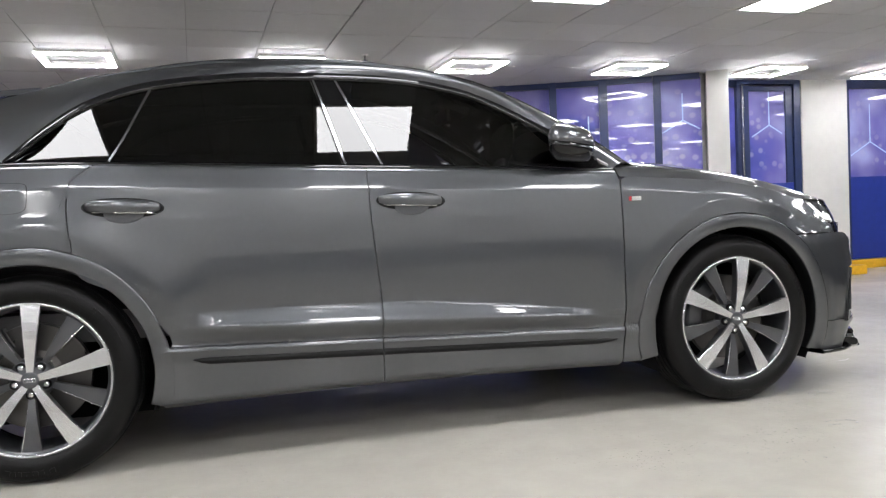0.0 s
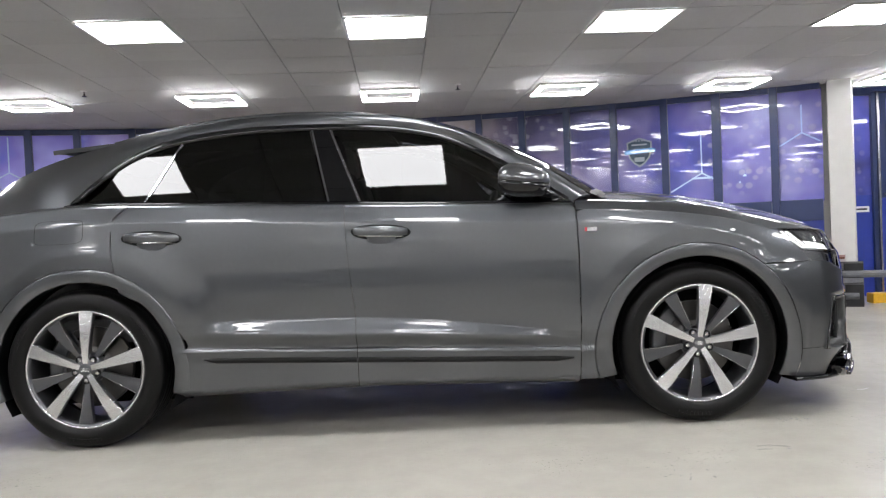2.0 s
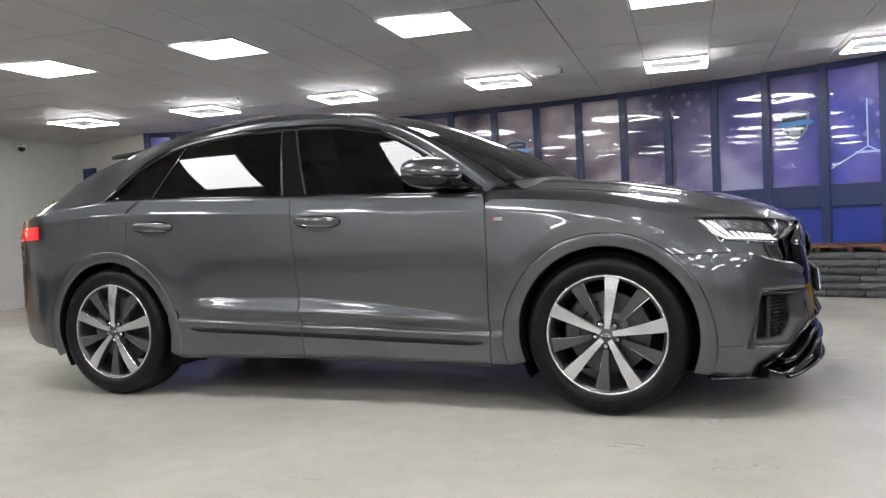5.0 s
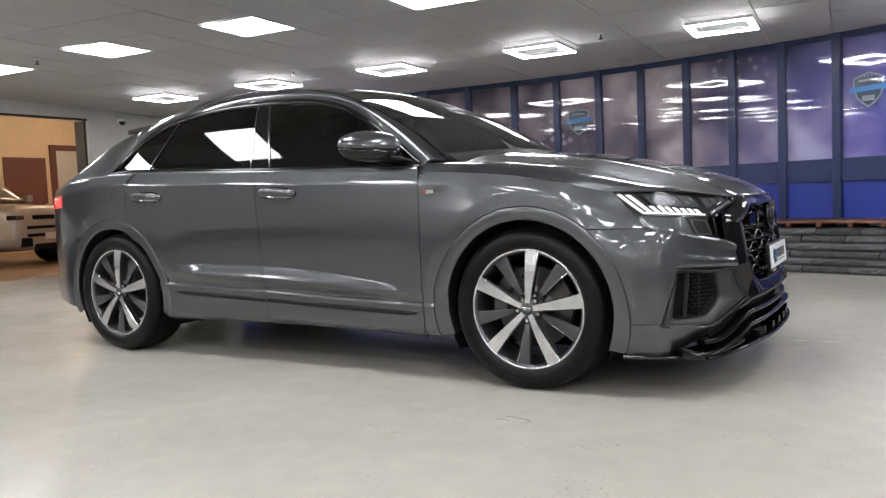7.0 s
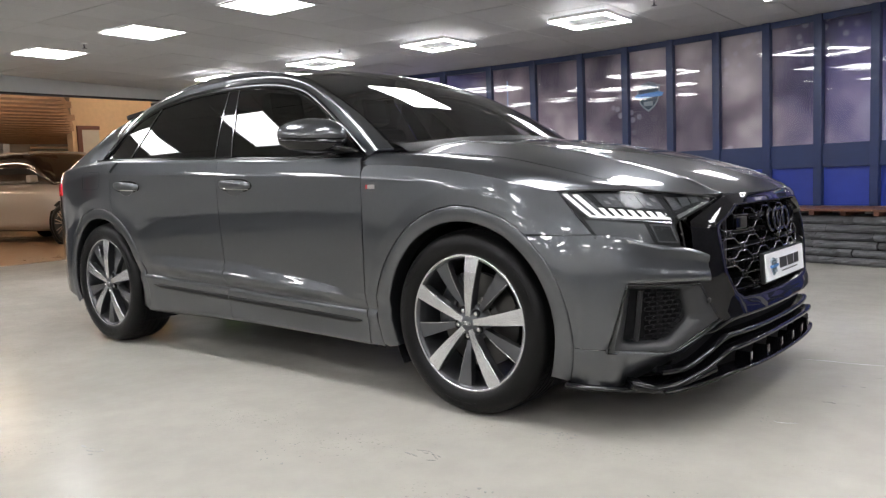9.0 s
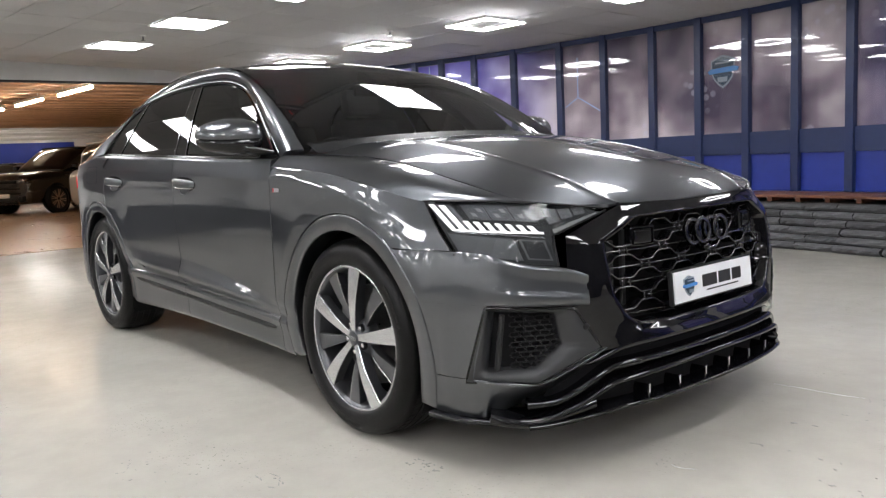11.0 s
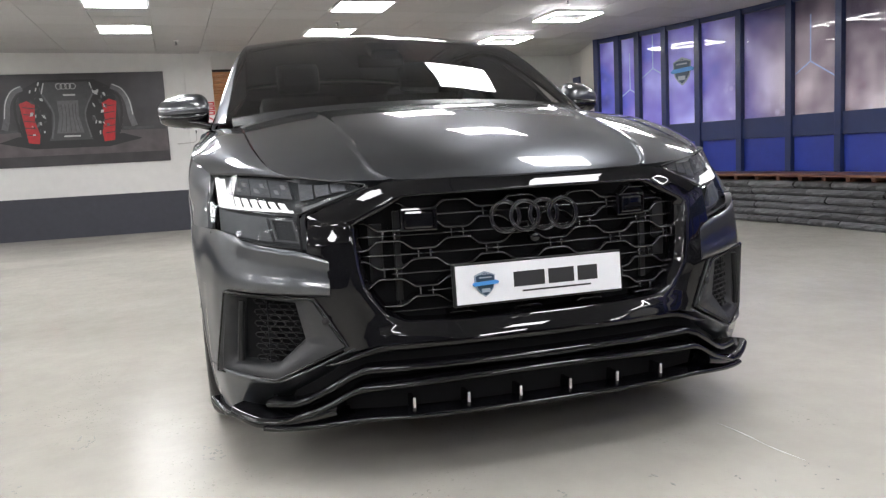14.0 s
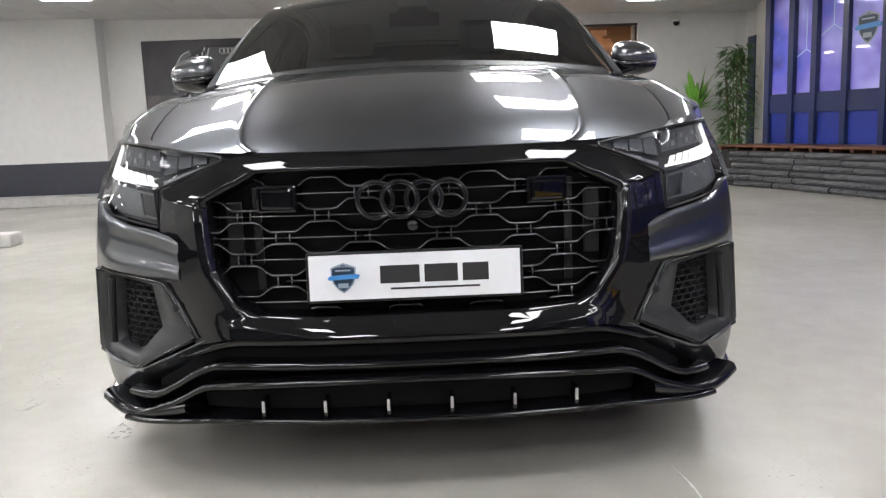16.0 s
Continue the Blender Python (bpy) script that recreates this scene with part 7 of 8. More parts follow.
PARKED_WHITE = mat("pale silver paint", (0.40, 0.385, 0.375), 0.3, metal=0.3, coat=1.0, vary=0.02)
PARKED_BLACK = mat("black paint", (0.010, 0.010, 0.011), 0.2, coat=1.0, vary=0.05)
PARKED_RED = mat("red paint", (0.42, 0.012, 0.015), 0.3, coat=1.0, vary=0.05)
BRONZE = mat("warm machined alloy", (0.62, 0.50, 0.42), 0.3, metal=1.0)
PARKED_GLASS = mat("dark car glass", (0.008, 0.008, 0.009), 0.05, coat=1.0, vary=0.05)


def parked(paint, place, rz, label, length=4.8, width=1.95, height=1.68):
    """A parked car: lofted body, cabin, four wheels, lamps, grille and bars for its lettering."""
    e = empty("parked_car", place, rz)
    h, w = length / 2, width / 2
    wb = length * 0.30

    def loft(name, secs, mtl):
        """Sections of x, half width, bottom, top and corner power."""
        rows = []
        for x, hw, z0, z1, pw in secs:
            ring = []
            for k in range(28):
                a = 2 * math.pi * k / 28
                c, s = math.cos(a), math.sin(a)
                ring.append(Vector((x, hw * math.copysign(abs(c) ** pw, c), (z0 + z1) / 2 + (z1 - z0) / 2 * math.copysign(abs(s) ** pw, s))))
            rows.append(ring)
        cols = [[r[i] for r in rows] for i in range(28)]
        n = (len(secs) - 1) * 4
        fine = [[catmull(cols[i], j / 4) for i in range(28)] for j in range(n + 1)]
        bm = bmesh.new()
        vs = [[bm.verts.new(p) for p in r] for r in fine]
        for a, b in zip(vs, vs[1:]):
            for i in range(28):
                f = bm.faces.new((a[i], a[(i + 1) % 28], b[(i + 1) % 28], b[i]))
                f.smooth = True
        bm.faces.new(vs[0]), bm.faces.new(vs[-1])
        bmesh.ops.recalc_face_normals(bm, faces=bm.faces[:])
        return link(name, bm, mtl, e)

    zb = height * 0.65
    body = loft("body", [(-h, w * 0.80, 0.42, zb * 0.93, 0.45), (-h + 0.12, w * 0.93, 0.30, zb, 0.4), (-wb, w, 0.24, zb, 0.36), (0, w * 0.98, 0.22, zb, 0.34), (wb * 0.75, w, 0.23, zb * 0.98, 0.36), (wb + 0.25, w * 0.98, 0.26, zb * 0.965, 0.38), (h - 0.16, w * 0.94, 0.28, zb * 0.915, 0.38), (h - 0.03, w * 0.89, 0.32, zb * 0.84, 0.40), (h, w * 0.80, 0.36, zb * 0.74, 0.45)], paint)
    cabin = loft("cabin_glass", [(-h + 0.15, w * 0.66, zb - 0.1, zb + 0.06, 0.5), (-h + 0.5, w * 0.74, zb - 0.1, height - 0.10, 0.5), (-0.6, w * 0.78, zb - 0.1, height - 0.012, 0.45), (0.15, w * 0.77, zb - 0.1, height - 0.03, 0.45), (0.55, w * 0.80, zb - 0.1, height - 0.22, 0.5), (1.08, w * 0.84, zb - 0.12, zb + 0.0, 0.5)], PARKED_GLASS)
    loft("roof_panel", [(-h + 0.46, w * 0.66, height - 0.16, height - 0.075, 0.5), (-0.6, w * 0.70, height - 0.09, height, 0.5), (0.18, w * 0.68, height - 0.10, height - 0.015, 0.5)], paint)
    for x in (-wb, wb):
        for s in (-1, 1):
            m = Matrix.Translation((x, s * (w - 0.008), 0.39)) @ Matrix.Rotation(radians(90 if s < 0 else -90), 4, "X")
            wh = link("wheel", lathe(bmesh.new(), [(0.28, 0.02), (0.32, 0.03), (0.375, 0.018), (0.39, -0.02), (0.39, -0.2), (0.35, -0.23)], 40, m @ Matrix.Translation((0, 0, 0.0))), RUBBER, e, smooth=True)
            link("rim", lathe(bmesh.new(), [(0.02, 0.004), (0.07, 0.004), (0.255, 0.0), (0.275, 0.024), (0.288, 0.020)], 40, m), LAMP_BLACK, wh, smooth=True)
            for k in range(16):
                bm = box(bmesh.new(), (0.05, -0.008, 0.002), (0.27, 0.008, 0.018), m @ Matrix.Rotation(2 * math.pi * k / 16 + (0.07 if k % 2 else -0.07), 4, "Z"))
                link("spoke", bm, BRONZE, wh)
            link("arch", lathe(bmesh.new(), [(0.30, 0.006), (0.44, 0.006), (0.45, 0.0), (0.45, -0.06)], 40, m), SHADOW_BLACK, body, "dark wheel well", smooth=True)
    fz = zb * 0.76
    for s in (-1, 1):
        box_part("headlight", (h - 0.20, s * w * 0.70 - 0.24, fz - 0.055), (h - 0.008, s * w * 0.70 + 0.22, fz + 0.025), GLOSS_BLACK, e, "slim dark headlight", bevel=0.02, m=Matrix.Translation((h, s * w * 0.7, 0)) @ Matrix.Rotation(-s * 0.35, 4, "Z") @ Matrix.Translation((-h, -s * w * 0.7, 0)))
        box_part("side_intake", (h - 0.10, s * w * 0.62 - 0.17, 0.36), (h + 0.012, s * w * 0.62 + 0.17, 0.52), SHADOW_BLACK, e, bevel=0.02, m=Matrix.Translation((h, s * w * 0.6, 0)) @ Matrix.Rotation(-s * 0.25, 4, "Z") @ Matrix.Translation((-h, -s * w * 0.6, 0)))
        box_part("mirror", (0.72, s * (w + 0.09) - 0.09, zb + 0.0), (0.86, s * (w + 0.09) + 0.07, zb + 0.14), paint, e, bevel=0.03)
    box_part("grille", (h - 0.06, -w * 0.52, fz - 0.06), (h + 0.012, w * 0.52, fz + 0.02), SHADOW_BLACK, e, "black grille strip", bevel=0.01)
    box_part("lower_grille", (h - 0.06, -w * 0.5, 0.30), (h + 0.012, w * 0.5, 0.40), SHADOW_BLACK, e, bevel=0.01)
    box_part("plate_bar", (h + 0.008, -0.26, 0.48), (h + 0.022, 0.26, 0.59), PLATE_WHITE, e, "plain pale plate")
    for z in (fz - 0.20, fz - 0.34):
        box_part("front_slat", (h - 0.05, -w * 0.66, z - 0.028), (h + 0.006, w * 0.66, z + 0.028), SHADOW_BLACK, e, bevel=0.008)
    for k in range(2):
        box_part("grille_slat", (h + 0.004, -w * 0.46, 0.315 + 0.04 * k), (h + 0.020, w * 0.46, 0.330 + 0.04 * k), SATIN_BLACK, e, bevel=0.003)
    return tagged(e, label, "car")


d = Matrix.Rotation(radians(14), 3, "Z") @ Vector((1.47, -0.97, 0))
parked(PARKED_WHITE, (-11.22 - d.x, 3.24 - d.y, 0), 14, "pale silver SUV parked in the garage beyond the opening", 4.9, 2.0, 1.82)
parked(PARKED_BLACK, (-21.4, 4.0, 0), -58, "large black SUV parked behind the pale one", 4.8, 1.98, 1.88)
parked(PARKED_BLACK, (-28.6, 3.55, 0), -36, "black estate car parked among others in the garage", 4.7, 1.92, 1.56)
parked(PARKED_BLACK, (-31.6, 2.2, 0), -28, "black hatchback parked before a red car", 4.5, 1.85, 1.50)
parked(PARKED_RED, (-36.6, 2.75, 0), -60, "red hatchback parked far back in the garage", 4.4, 1.9, 1.95)
parked(PARKED_BLACK, (-25.5, 9.4, 0), -20, "black car parked near the blue panel", 4.7, 1.9, 1.55)


# ---- loose and fixed things in the showroom ----
# engine picture on the end wall
PIC_DARK = mat("dark picture print", (0.030, 0.026, 0.030), 0.35, vary=0.45, scale=1.6)
PIC_GREY = mat("grey picture print", (0.10, 0.10, 0.105), 0.35, vary=0.35, scale=9)
PIC_MID = mat("charcoal picture print", (0.045, 0.045, 0.048), 0.35, vary=0.3, scale=7)
PIC_RED = mat("red picture print", (0.42, 0.012, 0.018), 0.35, vary=0.3, scale=10)
PIC_PALE = mat("pale picture print", (0.45, 0.45, 0.45), 0.35, vary=0.35, scale=16)
pic = empty("wall_picture", (WX + 0.004, -2.89, 1.70), 90)
tagged(pic, "large dark picture of a red and grey engine", "picture")
face = Matrix.Rotation(radians(90), 4, "X")      # picture plane: x across, y up, front towards -y


def print_shape(name, pts, mtl, lift, label="", thick=0.0015):
    m = Matrix.Translation((0, -0.022 - lift, 0)) @ face
    return link(name, plate(bmesh.new(), pts, thick, m), mtl, pic, label)


def print_strip(name, pts, w, mtl, lift, label=""):
    """A painted band of width w along points."""
    pts = [Vector((x, y, 0)) for x, y in pts]
    pts = resample(pts, 3 * (len(pts) - 1)) if len(pts) > 2 else pts
    a, b = [], []
    for k, p in enumerate(pts):
        d = (pts[min(k + 1, len(pts) - 1)] - pts[max(k - 1, 0)]).normalized()
        n = Vector((-d.y, d.x, 0)) * w / 2
        a.append(p + n), b.append(p - n)
    return print_shape(name, [(p.x, p.y) for p in b + a[::-1]], mtl, lift, label)


PIC_FLOOR = mat("brown grey picture print", (0.075, 0.064, 0.066), 0.35, vary=0.4, scale=2.2)
PIC_BLACK = mat("black picture print", (0.010, 0.010, 0.011), 0.35, vary=0.3, scale=6)
box_part("canvas", (-1.31, -0.022, -0.65), (1.31, 0.0, 0.65), PIC_DARK, pic, "dark printed canvas", bevel=0.003)
print_shape("printed_floor", [(-1.30, -0.50), (1.30, -0.50), (1.30, -0.18), (-1.30, -0.15)], PIC_FLOOR, 0.0004, "brown grey printed floor")
print_shape("printed_shadow", [(-0.95, -0.30), (-0.5, -0.40), (0.5, -0.40), (0.95, -0.30), (0.7, -0.22), (-0.7, -0.22)], PIC_BLACK, 0.0008)
print_shape("engine_block", [(-0.62, 0.42), (-0.36, 0.56), (0.36, 0.56), (0.62, 0.42), (0.66, -0.20), (0.48, -0.35), (-0.48, -0.35), (-0.66, -0.20)], PIC_BLACK, 0.0012, "black engine block")
print_shape("engine_cover", [(-0.30, 0.53), (0.28, 0.53), (0.33, 0.34), (0.21, 0.12), (0.24, -0.20), (0.28, -0.29), (-0.30, -0.29), (-0.26, -0.20), (-0.23, 0.12), (-0.35, 0.34)], PIC_MID, 0.0016, "charcoal engine cover")
print_shape("cover_panel", [(-0.15, 0.27), (0.13, 0.27), (0.12, 0.05), (0.17, -0.19), (-0.19, -0.19), (-0.14, 0.05)], PIC_GREY, 0.0022)
for x in (-0.10, -0.05, 0.0, 0.05, 0.09):
    print_strip("cover_rib", [(x, 0.22), (x * 0.9, 0.05), (x * 1.35, -0.17)], 0.008, PIC_MID, 0.0026)
for s in (-1, 1):
    print_strip("cover_edge", [(s * 0.33, 0.36), (s * 0.22, 0.14), (s * 0.21, -0.02), (s * 0.26, -0.26)], 0.022, PIC_GREY, 0.0026)
    print_strip("cover_edge", [(s * 0.30, 0.52), (s * 0.34, 0.37)], 0.016, PIC_PALE, 0.003)
    print_shape("red_cylinder_head", [(s * 0.64, 0.24), (s * 0.54, 0.28), (s * 0.44, 0.22), (s * 0.46, 0.0), (s * 0.41, -0.20), (s * 0.43, -0.33), (s * 0.57, -0.31), (s * 0.60, -0.05)][::-s], PIC_RED, 0.0018, "red cylinder head")
    for k in range(5):
        print_strip("head_groove", [(s * 0.45, 0.17 - 0.095 * k), (s * 0.60, 0.19 - 0.095 * k)], 0.012, PIC_DARK, 0.0024)
    print_strip("air_duct", [(s * 0.58, 0.46), (s * 0.70, 0.40), (s * 0.79, 0.24), (s * 0.82, 0.02), (s * 0.86, -0.12)], 0.085, PIC_GREY, 0.0016, "grey air duct")
    print_strip("duct_highlight", [(s * 0.60, 0.48), (s * 0.72, 0.42), (s * 0.81, 0.26), (s * 0.845, 0.04)], 0.014, PIC_PALE, 0.0022)
    print_strip("hose", [(s * 0.40, 0.40), (s * 0.50, 0.34), (s * 0.66, 0.34), (s * 0.70, 0.12), (s * 0.66, -0.16)], 0.034, PIC_BLACK, 0.0028)
    print_strip("side_rail", [(s * 0.70, -0.14), (s * 0.96, -0.15), (s * 1.12, -0.14)], 0.035, PIC_MID, 0.002)
    rnd = random.Random(40 + s)
    for k in range(26):
        x0, y0 = s * rnd.uniform(0.31, 0.50), rnd.uniform(0.02, 0.50) if k % 3 else rnd.uniform(-0.30, 0.02)
        w, h = rnd.uniform(0.012, 0.045), rnd.uniform(0.012, 0.06)
        tilt = rnd.uniform(-0.02, 0.02)
        print_shape("bright_fitting", [(x0 - w / 2, y0), (x0 + w / 2, y0 + tilt), (x0 + w / 2 + tilt, y0 + h), (x0 - w / 2 + tilt, y0 + h)], (PIC_PALE, PIC_GREY, PIC_DARK, PIC_PALE, PIC_MID)[k % 5], 0.0032 + 0.0002 * k)
bm = bmesh.new()
for k in range(4):
    lathe(bm, [(0.036, 0.0), (0.044, 0.0), (0.044, 0.002), (0.036, 0.002)], 28, Matrix.Translation((-0.105 + 0.06 * k, -0.026, 0.47)) @ face, True)
link("ring_mark", bm, PIC_PALE, pic)
print_shape("word_bar", [(-0.06, 0.335), (0.10, 0.335), (0.10, 0.36), (-0.06, 0.36)], PIC_PALE, 0.003)
print_shape("word_bar", [(-0.10, -0.245), (0.12, -0.245), (0.12, -0.222), (-0.10, -0.222)], PIC_PALE, 0.003)

# signs, switch and cable on the pillar
PX = WX + 0.03
sg = empty("warning_sign", (PX, -1.075, 1.79), 90)
tagged(sg, "red and white warning sign strips on the white pillar", "sign")
box_part("sign_plate", (-0.185, -0.004, -0.10), (0.185, 0.0, 0.10), WHITE_SIGN, sg)
for z in (0.067, 0.0, -0.067):
    box_part("red_strip", (-0.185, -0.007, z - 0.028), (0.185, -0.004, z + 0.028), RED_SIGN, sg)
    bm = bmesh.new()
    for k in range(5):
        box(bm, (-0.15 + 0.065 * k, -0.0085, z - 0.010), (-0.10 + 0.065 * k + 0.01 * (k % 2), -0.007, z + 0.010))
    link("word_bar", bm, WHITE_SIGN, sg)
ns = empty("no_smoking_sign", (PX, -0.99, 1.565), 90)
tagged(ns, "white no smoking sign with a red ring on the pillar", "sign")
box_part("sign_plate", (-0.10, -0.004, -0.115), (0.10, 0.0, 0.115), WHITE_SIGN, ns)
link("red_ring", lathe(bmesh.new(), [(0.066, 0.004), (0.086, 0.004), (0.086, 0.007), (0.066, 0.007)], 40, Matrix.Translation((0, 0, 0.01)) @ face, True), RED_SIGN, ns)
box_part("red_bar", (-0.075, -0.0095, -0.008), (0.075, -0.0072, 0.008), RED_SIGN, ns, m=Matrix.Translation((0, 0, 0.01)) @ Matrix.Rotation(radians(45), 4, "Y"))
box_part("cigarette", (-0.05, -0.0068, -0.008), (0.05, -0.0045, 0.008), DARK_PRINT, ns, m=Matrix.Translation((0, 0, 0.01)))
sw_ = empty("wall_switch", (PX, -1.185, 1.545), 90)
tagged(sw_, "white switch box with a cable on the pillar", "switch")
box_part("switch_box", (-0.03, -0.045, -0.07), (0.03, 0.0, 0.07), WHITE_METAL, sw_, bevel=0.006)
box_part("gland", (-0.008, -0.03, -0.115), (0.008, -0.008, -0.07), BLACK_PLASTIC, sw_, bevel=0.003)
link("cable", tube(bmesh.new(), [(0, -0.02, -0.11), (0.0, -0.018, -0.20), (-0.015, -0.012, -0.24), (-0.10, -0.010, -0.25), (-0.16, 0.012, -0.255), (-0.28, 0.024, -0.258)], 0.006, 8), CONCRETE, sw_, smooth=True)

# socket and blind switch at the corner, cameras and sprinklers
tagged(box_part("wall_socket", (-6.23, 4.59, 0.95), (-6.15, 4.612, 1.07), WHITE_METAL, bevel=0.004), "white wall socket beside the windows", "socket")
def dome(x, y, z, face_x):
    e = empty("security_camera", (x, y, z))
    box_part("bracket", (-0.05, -0.03, -0.02), (0.01, 0.03, 0.02), WHITE_METAL, e, bevel=0.006)
    link("dome", lathe(bmesh.new(), [(0.001, -0.075), (0.03, -0.068), (0.046, -0.045), (0.05, -0.015), (0.05, 0.015), (0.001, 0.02)], 24, Matrix.Translation((0.04, 0, 0.0))), GLOSS_BLACK, e, "dark dome", smooth=True)
    link("collar", lathe(bmesh.new(), [(0.03, 0.022), (0.054, 0.018), (0.054, -0.012), (0.05, -0.014)], 24, Matrix.Translation((0.04, 0, 0.0))), WHITE_METAL, e, smooth=True)
    return tagged(e, "small white dome camera high on the wall", "security camera")
dome(WX + 0.05, 3.85, 2.36, 1)


def sprinkler():
    e = empty("sprinkler")
    link("rose", lathe(bmesh.new(), [(0.001, 0.0), (0.035, -0.001), (0.032, -0.008), (0.012, -0.012)], 24), WHITE_METAL, e, smooth=True)
    link("stem", tube(bmesh.new(), [(0, 0, -0.008), (0, 0, -0.05)], 0.008, 10), CHROME_DARK, e, smooth=True)
    link("deflector", lathe(bmesh.new(), [(0.001, -0.052), (0.024, -0.055), (0.024, -0.058), (0.001, -0.058)], 20), CHROME_DARK, e, smooth=True)
    return tagged(e, "small ceiling sprinkler head", "sprinkler", "sprinklers")


s0 = sprinkler()
heads = [(0.49, 3.15), (-3.1, 2.75), (-6.3, -1.3), (3.65, 3.35), (-5.3, -3.9), (-4.6, 0.55), (3.9, -2.2)]
s0.matrix_basis = pose(*heads[0], CZ + lift(*heads[0]))
for x, y in heads[1:]:
    copy_thing(s0, pose(x, y, CZ + lift(x, y)))

# plants in the corner
rnd = random.Random(5)


def leaf(bm, base, tip, width, droop=0.02):
    base, tip = Vector(base), Vector(tip)
    d = tip - base
    side_ = d.cross(Vector((0, 0, 1)))
    side_ = side_.normalized() if side_.length > 1e-5 else Vector((1, 0, 0))
    rows = []
    for t, w in ((0, 0.15), (0.3, 1.0), (0.65, 0.75), (1.0, 0.02)):
        c = base + d * t - Vector((0, 0, droop * t * t))
        rows.append((bm.verts.new(c - side_ * width * w), bm.verts.new(c - Vector((0, 0, width * w * 0.3))), bm.verts.new(c + side_ * width * w)))
    for a, b in zip(rows, rows[1:]):
        bm.faces.new((a[0], a[1], b[1], b[0])), bm.faces.new((a[1], a[2], b[2], b[1]))


def bamboo(x, y, z0, height, n):
    e = empty("bamboo_plant", (x, y, z0))
    link("planter", lathe(bmesh.new(), [(0.001, 0.0), (0.12, 0.0), (0.15, 0.26), (0.14, 0.26), (0.13, 0.22), (0.001, 0.21)], 28), POT, e, "dark round planter", smooth=True)
    for k in range(5):
        a = rnd.uniform(0, 6.28)
        p0 = Vector((0.06 * math.cos(a), 0.06 * math.sin(a), 0.2))
        p1 = Vector((0.16 * math.cos(a) + rnd.uniform(-0.06, 0.06), 0.16 * math.sin(a), height * rnd.uniform(0.8, 1.0)))
        link("cane", tube(bmesh.new(), [p0, p0.lerp(p1, 0.5) + Vector((0.02, 0, 0)), p1], 0.011, 8, True, 0.5), CANE, e, smooth=True)
    bm = bmesh.new()
    for k in range(n):
        a, t = rnd.uniform(0, 6.28), rnd.uniform(0.12, 1.0)
        r = rnd.uniform(0.03, 0.24) * (1.15 - 0.45 * t)
        c = Vector((r * math.cos(a), r * math.sin(a), 0.22 + (height - 0.15) * t))
        for _ in range(5):
            b = a + rnd.uniform(-1.3, 1.3)
            ln = rnd.uniform(0.09, 0.19)
            leaf(bm, c, c + Vector((ln * math.cos(b), ln * math.sin(b), rnd.uniform(-0.08, 0.07))), rnd.uniform(0.010, 0.018), 0.04)
    link("foliage", bm, LEAF, e, "narrow green leaves")
    return tagged(e, "tall leafy bamboo plant in a dark planter", "plant")


def spiky(x, y, z0):
    e = empty("yucca_plant", (x, y, z0))
    link("planter", lathe(bmesh.new(), [(0.001, 0.0), (0.12, 0.0), (0.16, 0.40), (0.15, 0.40), (0.14, 0.36), (0.001, 0.35)], 28), POT, e, "dark round planter", smooth=True)
    link("stem", tube(bmesh.new(), [(0, 0, 0.3), (0.01, 0, 1.02)], 0.03, 10), CANE, e, smooth=True)
    bm = bmesh.new()
    for k in range(44):
        a, up = rnd.uniform(0, 6.28), rnd.uniform(0.05, 0.62)
        ln = rnd.uniform(0.35, 0.55)
        out = math.sqrt(max(0.02, 1 - (up / 0.66) ** 2))
        leaf(bm, (0.02 * math.cos(a), 0.02 * math.sin(a), 0.98 + rnd.uniform(0, 0.10)), (0.75 * ln * out * math.cos(a), 0.75 * ln * out * math.sin(a), 1.02 + ln * (0.1 + up * 1.9)), 0.040, 0.03)
    link("foliage", bm, LEAF_LIGHT, e, "bright green sword leaves")
    return tagged(e, "spiky bright green yucca in a dark planter", "plant")


bamboo(-6.62, 4.36, 0.0, 1.80, 300)
spiky(-7.2, 3.99, 0.0)

# readable word on the entrance sign, bars on the other
word = bpy.data.curves.new("word", "FONT")
word.body, word.size, word.extrude, word.align_x, word.align_y = "Reception", 0.062, 0.0006, "CENTER", "CENTER"
wob = new("word", word)
wob.data.materials.append(DARK_PRINT)
wob.matrix_world = Matrix.Translation((5.83, DY - 0.0275, 1.035)) @ Matrix.Rotation(radians(90), 4, "X")
wob.parent = door_sign
bm = bmesh.new()
box(bm, (5.18, DY + 0.001, 1.025), (5.33, DY + 0.004, 1.045))
link("word_bar", bm, DARK_PRINT, side_sign)

# faint floor marks: worn stencils and scrapes
SCUFF = mat("grey floor scuff", (0.20, 0.195, 0.185), 0.4, vary=0.4, scale=40)
PALE_SCUFF = mat("pale floor scrape", (0.50, 0.50, 0.48), 0.45, vary=0.3, scale=40)


def floor_mark(x, y, n, length, spread, mtl, label, seed):
    r_ = random.Random(seed)
    bm = bmesh.new()
    for k in range(n):
        a = r_.uniform(-0.5, 0.5)
        px, py = x + r_.uniform(-spread, spread), y + r_.uniform(-spread, spread) * 0.5
        ln, w = length * r_.uniform(0.3, 1), r_.uniform(0.002, 0.006)
        ca, sa = math.cos(a), math.sin(a)
        pts = [(px - ln * ca, py - ln * sa), (px, py - w), (px + ln * ca, py + ln * sa), (px, py + w)]
        plate(bm, pts, 0.0008, Matrix.Translation((0, 0, 0.0004)))
    ob = link("floor_mark", bm, mtl)
    return tagged(ob, label, "floor mark", kind="stuff")


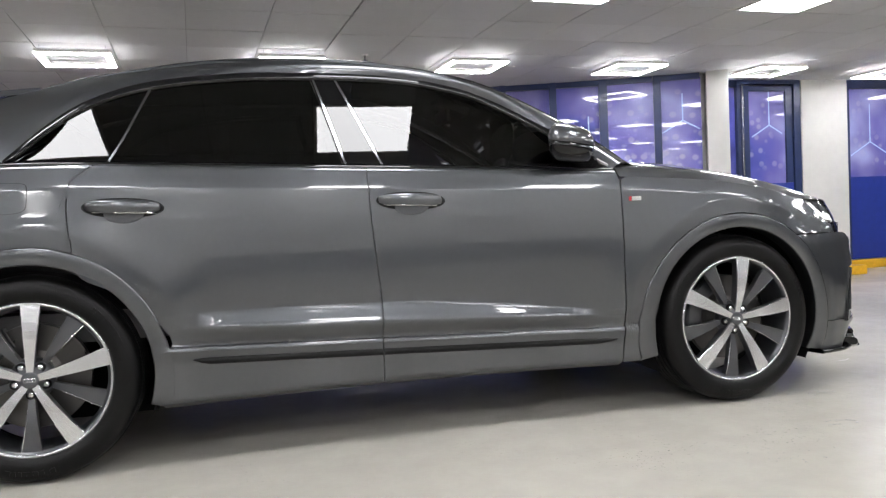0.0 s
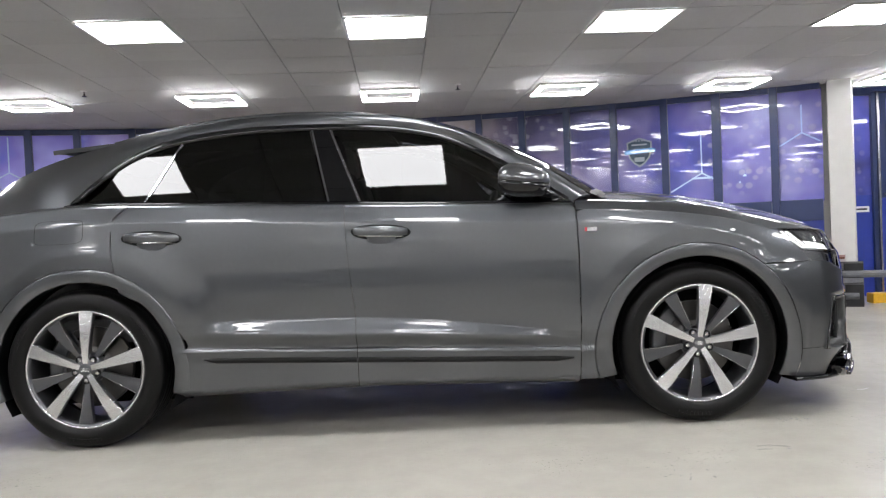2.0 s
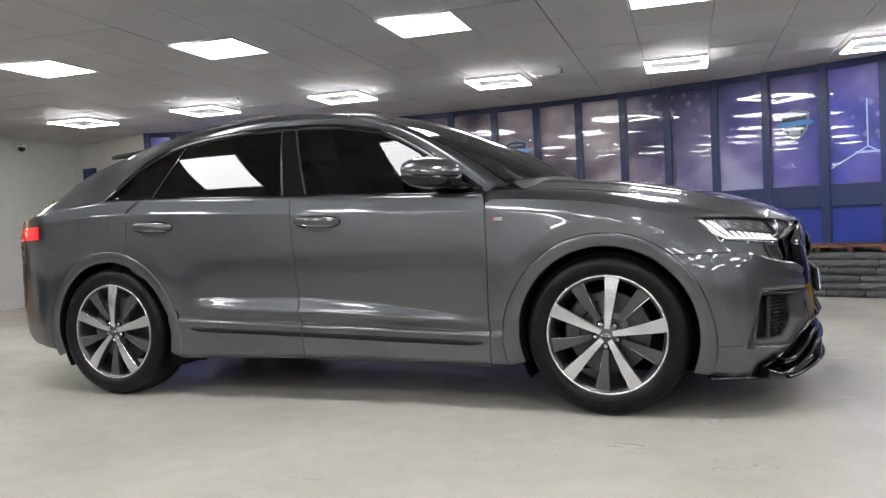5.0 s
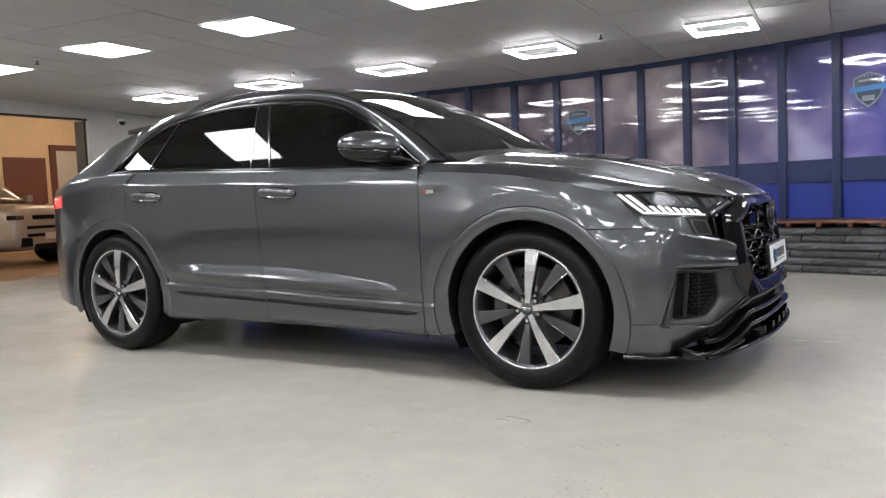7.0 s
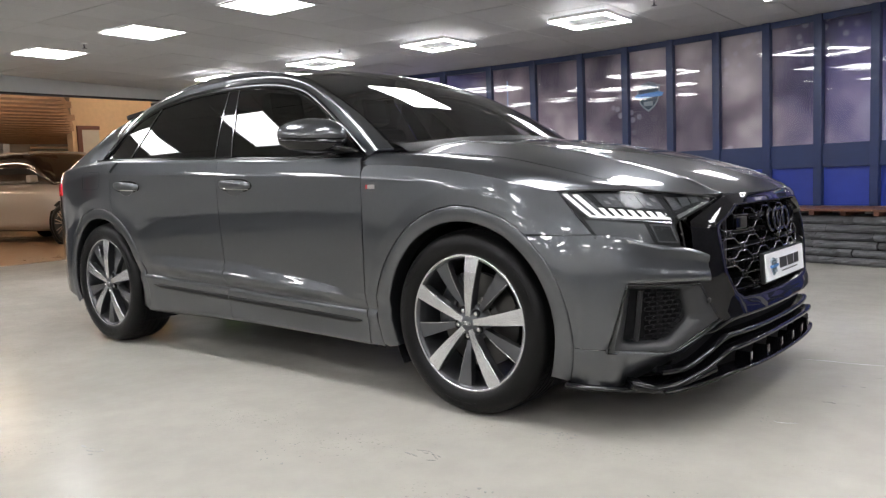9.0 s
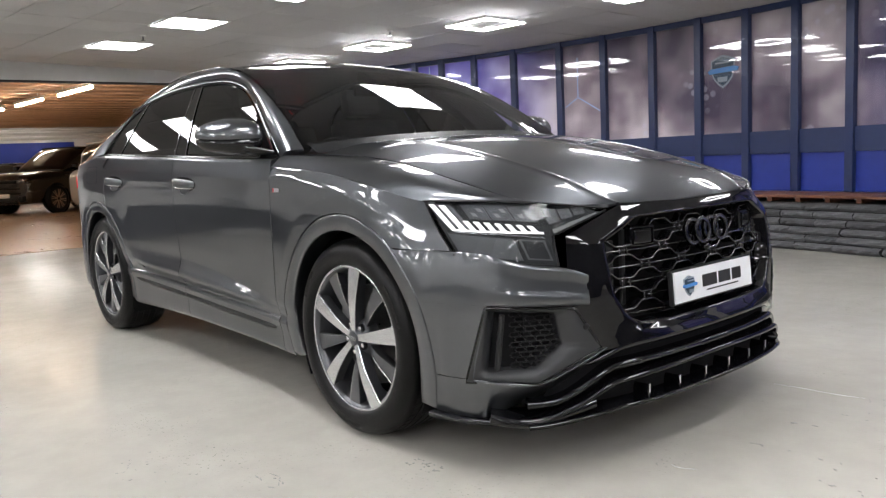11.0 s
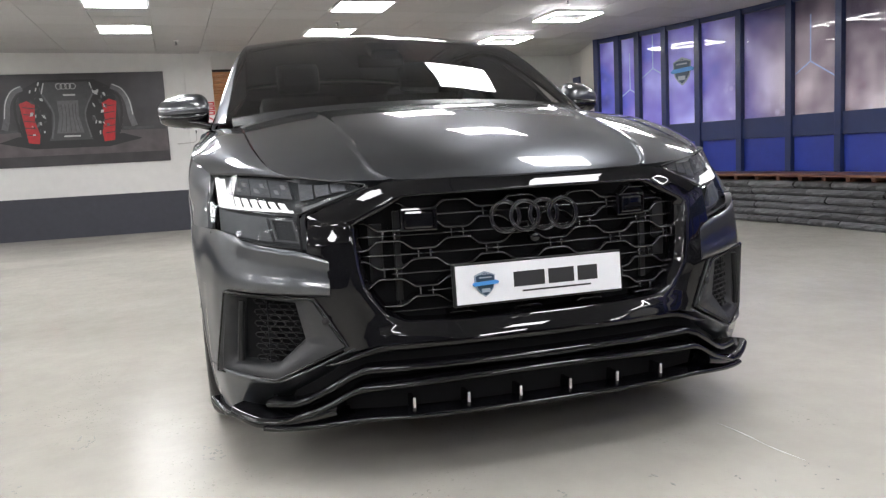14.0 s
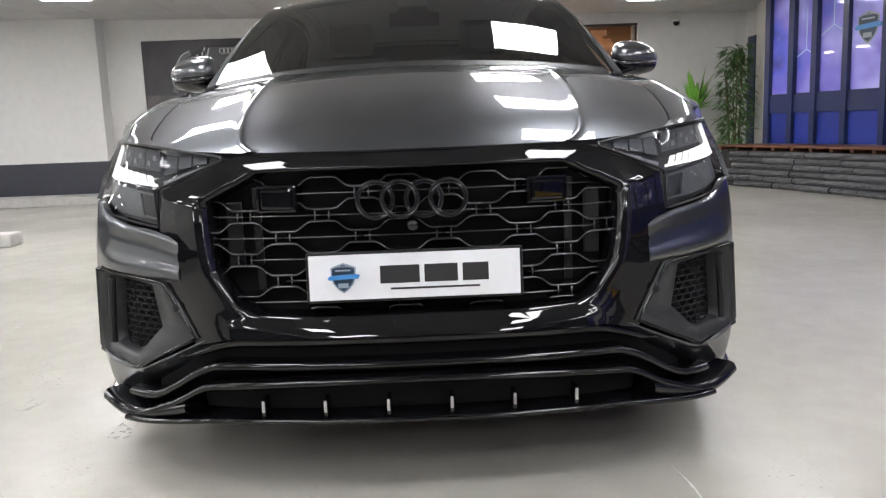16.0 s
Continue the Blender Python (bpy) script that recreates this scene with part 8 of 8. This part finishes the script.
STENCIL, SPECKS = "faint worn stencil on the floor", "dark dirt specks on the floor"
marks = (
    (1.65, -1.43, 9, 0.030, 0.07, SCUFF, STENCIL), (0.5, -2.1, 8, 0.03, 0.07, SCUFF, STENCIL),
    (1.94, -0.98, 26, 0.008, 0.07, SCUFF, SPECKS), (2.10, -1.62, 34, 0.007, 0.13, SCUFF, SPECKS),
    (2.71, 0.26, 4, 0.012, 0.05, SCUFF, SPECKS), (2.67, -0.04, 5, 0.009, 0.03, SCUFF, SPECKS),
    (2.60, -0.42, 6, 0.006, 0.10, SCUFF, SPECKS), (2.85, 0.49, 5, 0.007, 0.10, SCUFF, SPECKS),
    (2.55, -1.28, 12, 0.006, 0.16, SCUFF, SPECKS), (1.2, -1.7, 18, 0.006, 0.22, SCUFF, SPECKS),
    (3.1, 0.7, 16, 0.007, 0.35, SCUFF, SPECKS), (3.0, -0.1, 10, 0.012, 0.25, SCUFF, SPECKS))
for q, (x, y, n, ln, sp, mt, lab) in enumerate(marks):
    floor_mark(x, y, n, ln, sp, mt, lab, q + 1)


def scrape(pts, wide, label):
    """A curved pale scratch through pts, tapering to both ends."""
    line = resample([Vector((x, y, 0)) for x, y in pts], 14)
    bm = bmesh.new()
    for k, (a, b) in enumerate(zip(line, line[1:])):
        d = (b - a).normalized()
        n = Vector((-d.y, d.x, 0))
        wa, wb = (wide * math.sin(math.pi * (0.06 + 0.88 * v / 14)) * (0.7 + 0.3 * math.sin(5.3 * v)) for v in (k, k + 1))
        plate(bm, [((a - n * wa).x, (a - n * wa).y), ((b - n * wb).x, (b - n * wb).y), ((b + n * wb).x, (b + n * wb).y), ((a + n * wa).x, (a + n * wa).y)], 0.0008, Matrix.Translation((0, 0, 0.0004)))
    return tagged(link("floor_scrape", bm, PALE_SCUFF), label, "floor mark", kind="stuff")


scrape([(2.553, -0.395), (2.575, -0.402), (2.605, -0.394), (2.638, -0.374)], 0.0035, "short pale scrape on the grey floor")
scrape([(2.373, 0.674), (2.486, 0.689), (2.615, 0.694), (2.741, 0.716)], 0.0042, "long pale scrape on the grey floor")


# ---- stones of the retaining wall, course by course ----
rnd = random.Random(11)
COURSES, TOP = 6, 0.466
ch = TOP / COURSES
shapes = []
for v in range(14):
    bm = bmesh.new()
    n, rows = 10, []
    jag = [rnd.uniform(-0.016, 0.016) for _ in range((n + 1) * 3)]
    for j in range(4):
        row = []
        for i in range(n + 1):
            edge = 0.012 if i in (0, n) else 0.0
            depth = (0.014 if j in (0, 3) else -0.016) + jag[(i * 3 + j) % len(jag)] * (0.4 if j in (0, 3) else 0.85) + edge
            zz = j / 3 + (rnd.uniform(-0.05, 0.05) if j in (1, 2) else rnd.uniform(-0.03, 0.02))
            row.append(bm.verts.new((i / n, depth, zz)))
        rows.append(row)
    back = [[bm.verts.new((i / n, 0.06, j)) for i in (0, n)] for j in (0, 1)]
    for a, b in zip(rows, rows[1:]):
        for i in range(n):
            bm.faces.new((a[i], a[i + 1], b[i + 1], b[i]))
    bm.faces.new(rows[0][::-1] + [back[0][0], back[0][1]])
    bm.faces.new(rows[-1] + [back[1][1], back[1][0]])
    me = bpy.data.meshes.new("stone")
    bm.to_mesh(me)
    bm.free()
    me.materials.append(STONE)
    shapes.append(me)
for c in range(COURSES):
    a = -24.0 + rnd.uniform(0, 1.5)
    while a < 29.0:
        step = rnd.uniform(1.5, 3.1)
        m, L = bay_matrix(a, a + step, R_STONE + rnd.uniform(-0.012, 0.012))
        st = new("stone", rnd.choice(shapes))
        st.parent = stone_wall
        st.matrix_basis = m @ Matrix.Translation((0.003, 0, c * ch + 0.003)) @ Matrix.Diagonal((L - 0.006, 1, ch - 0.007, 1))
        a += step
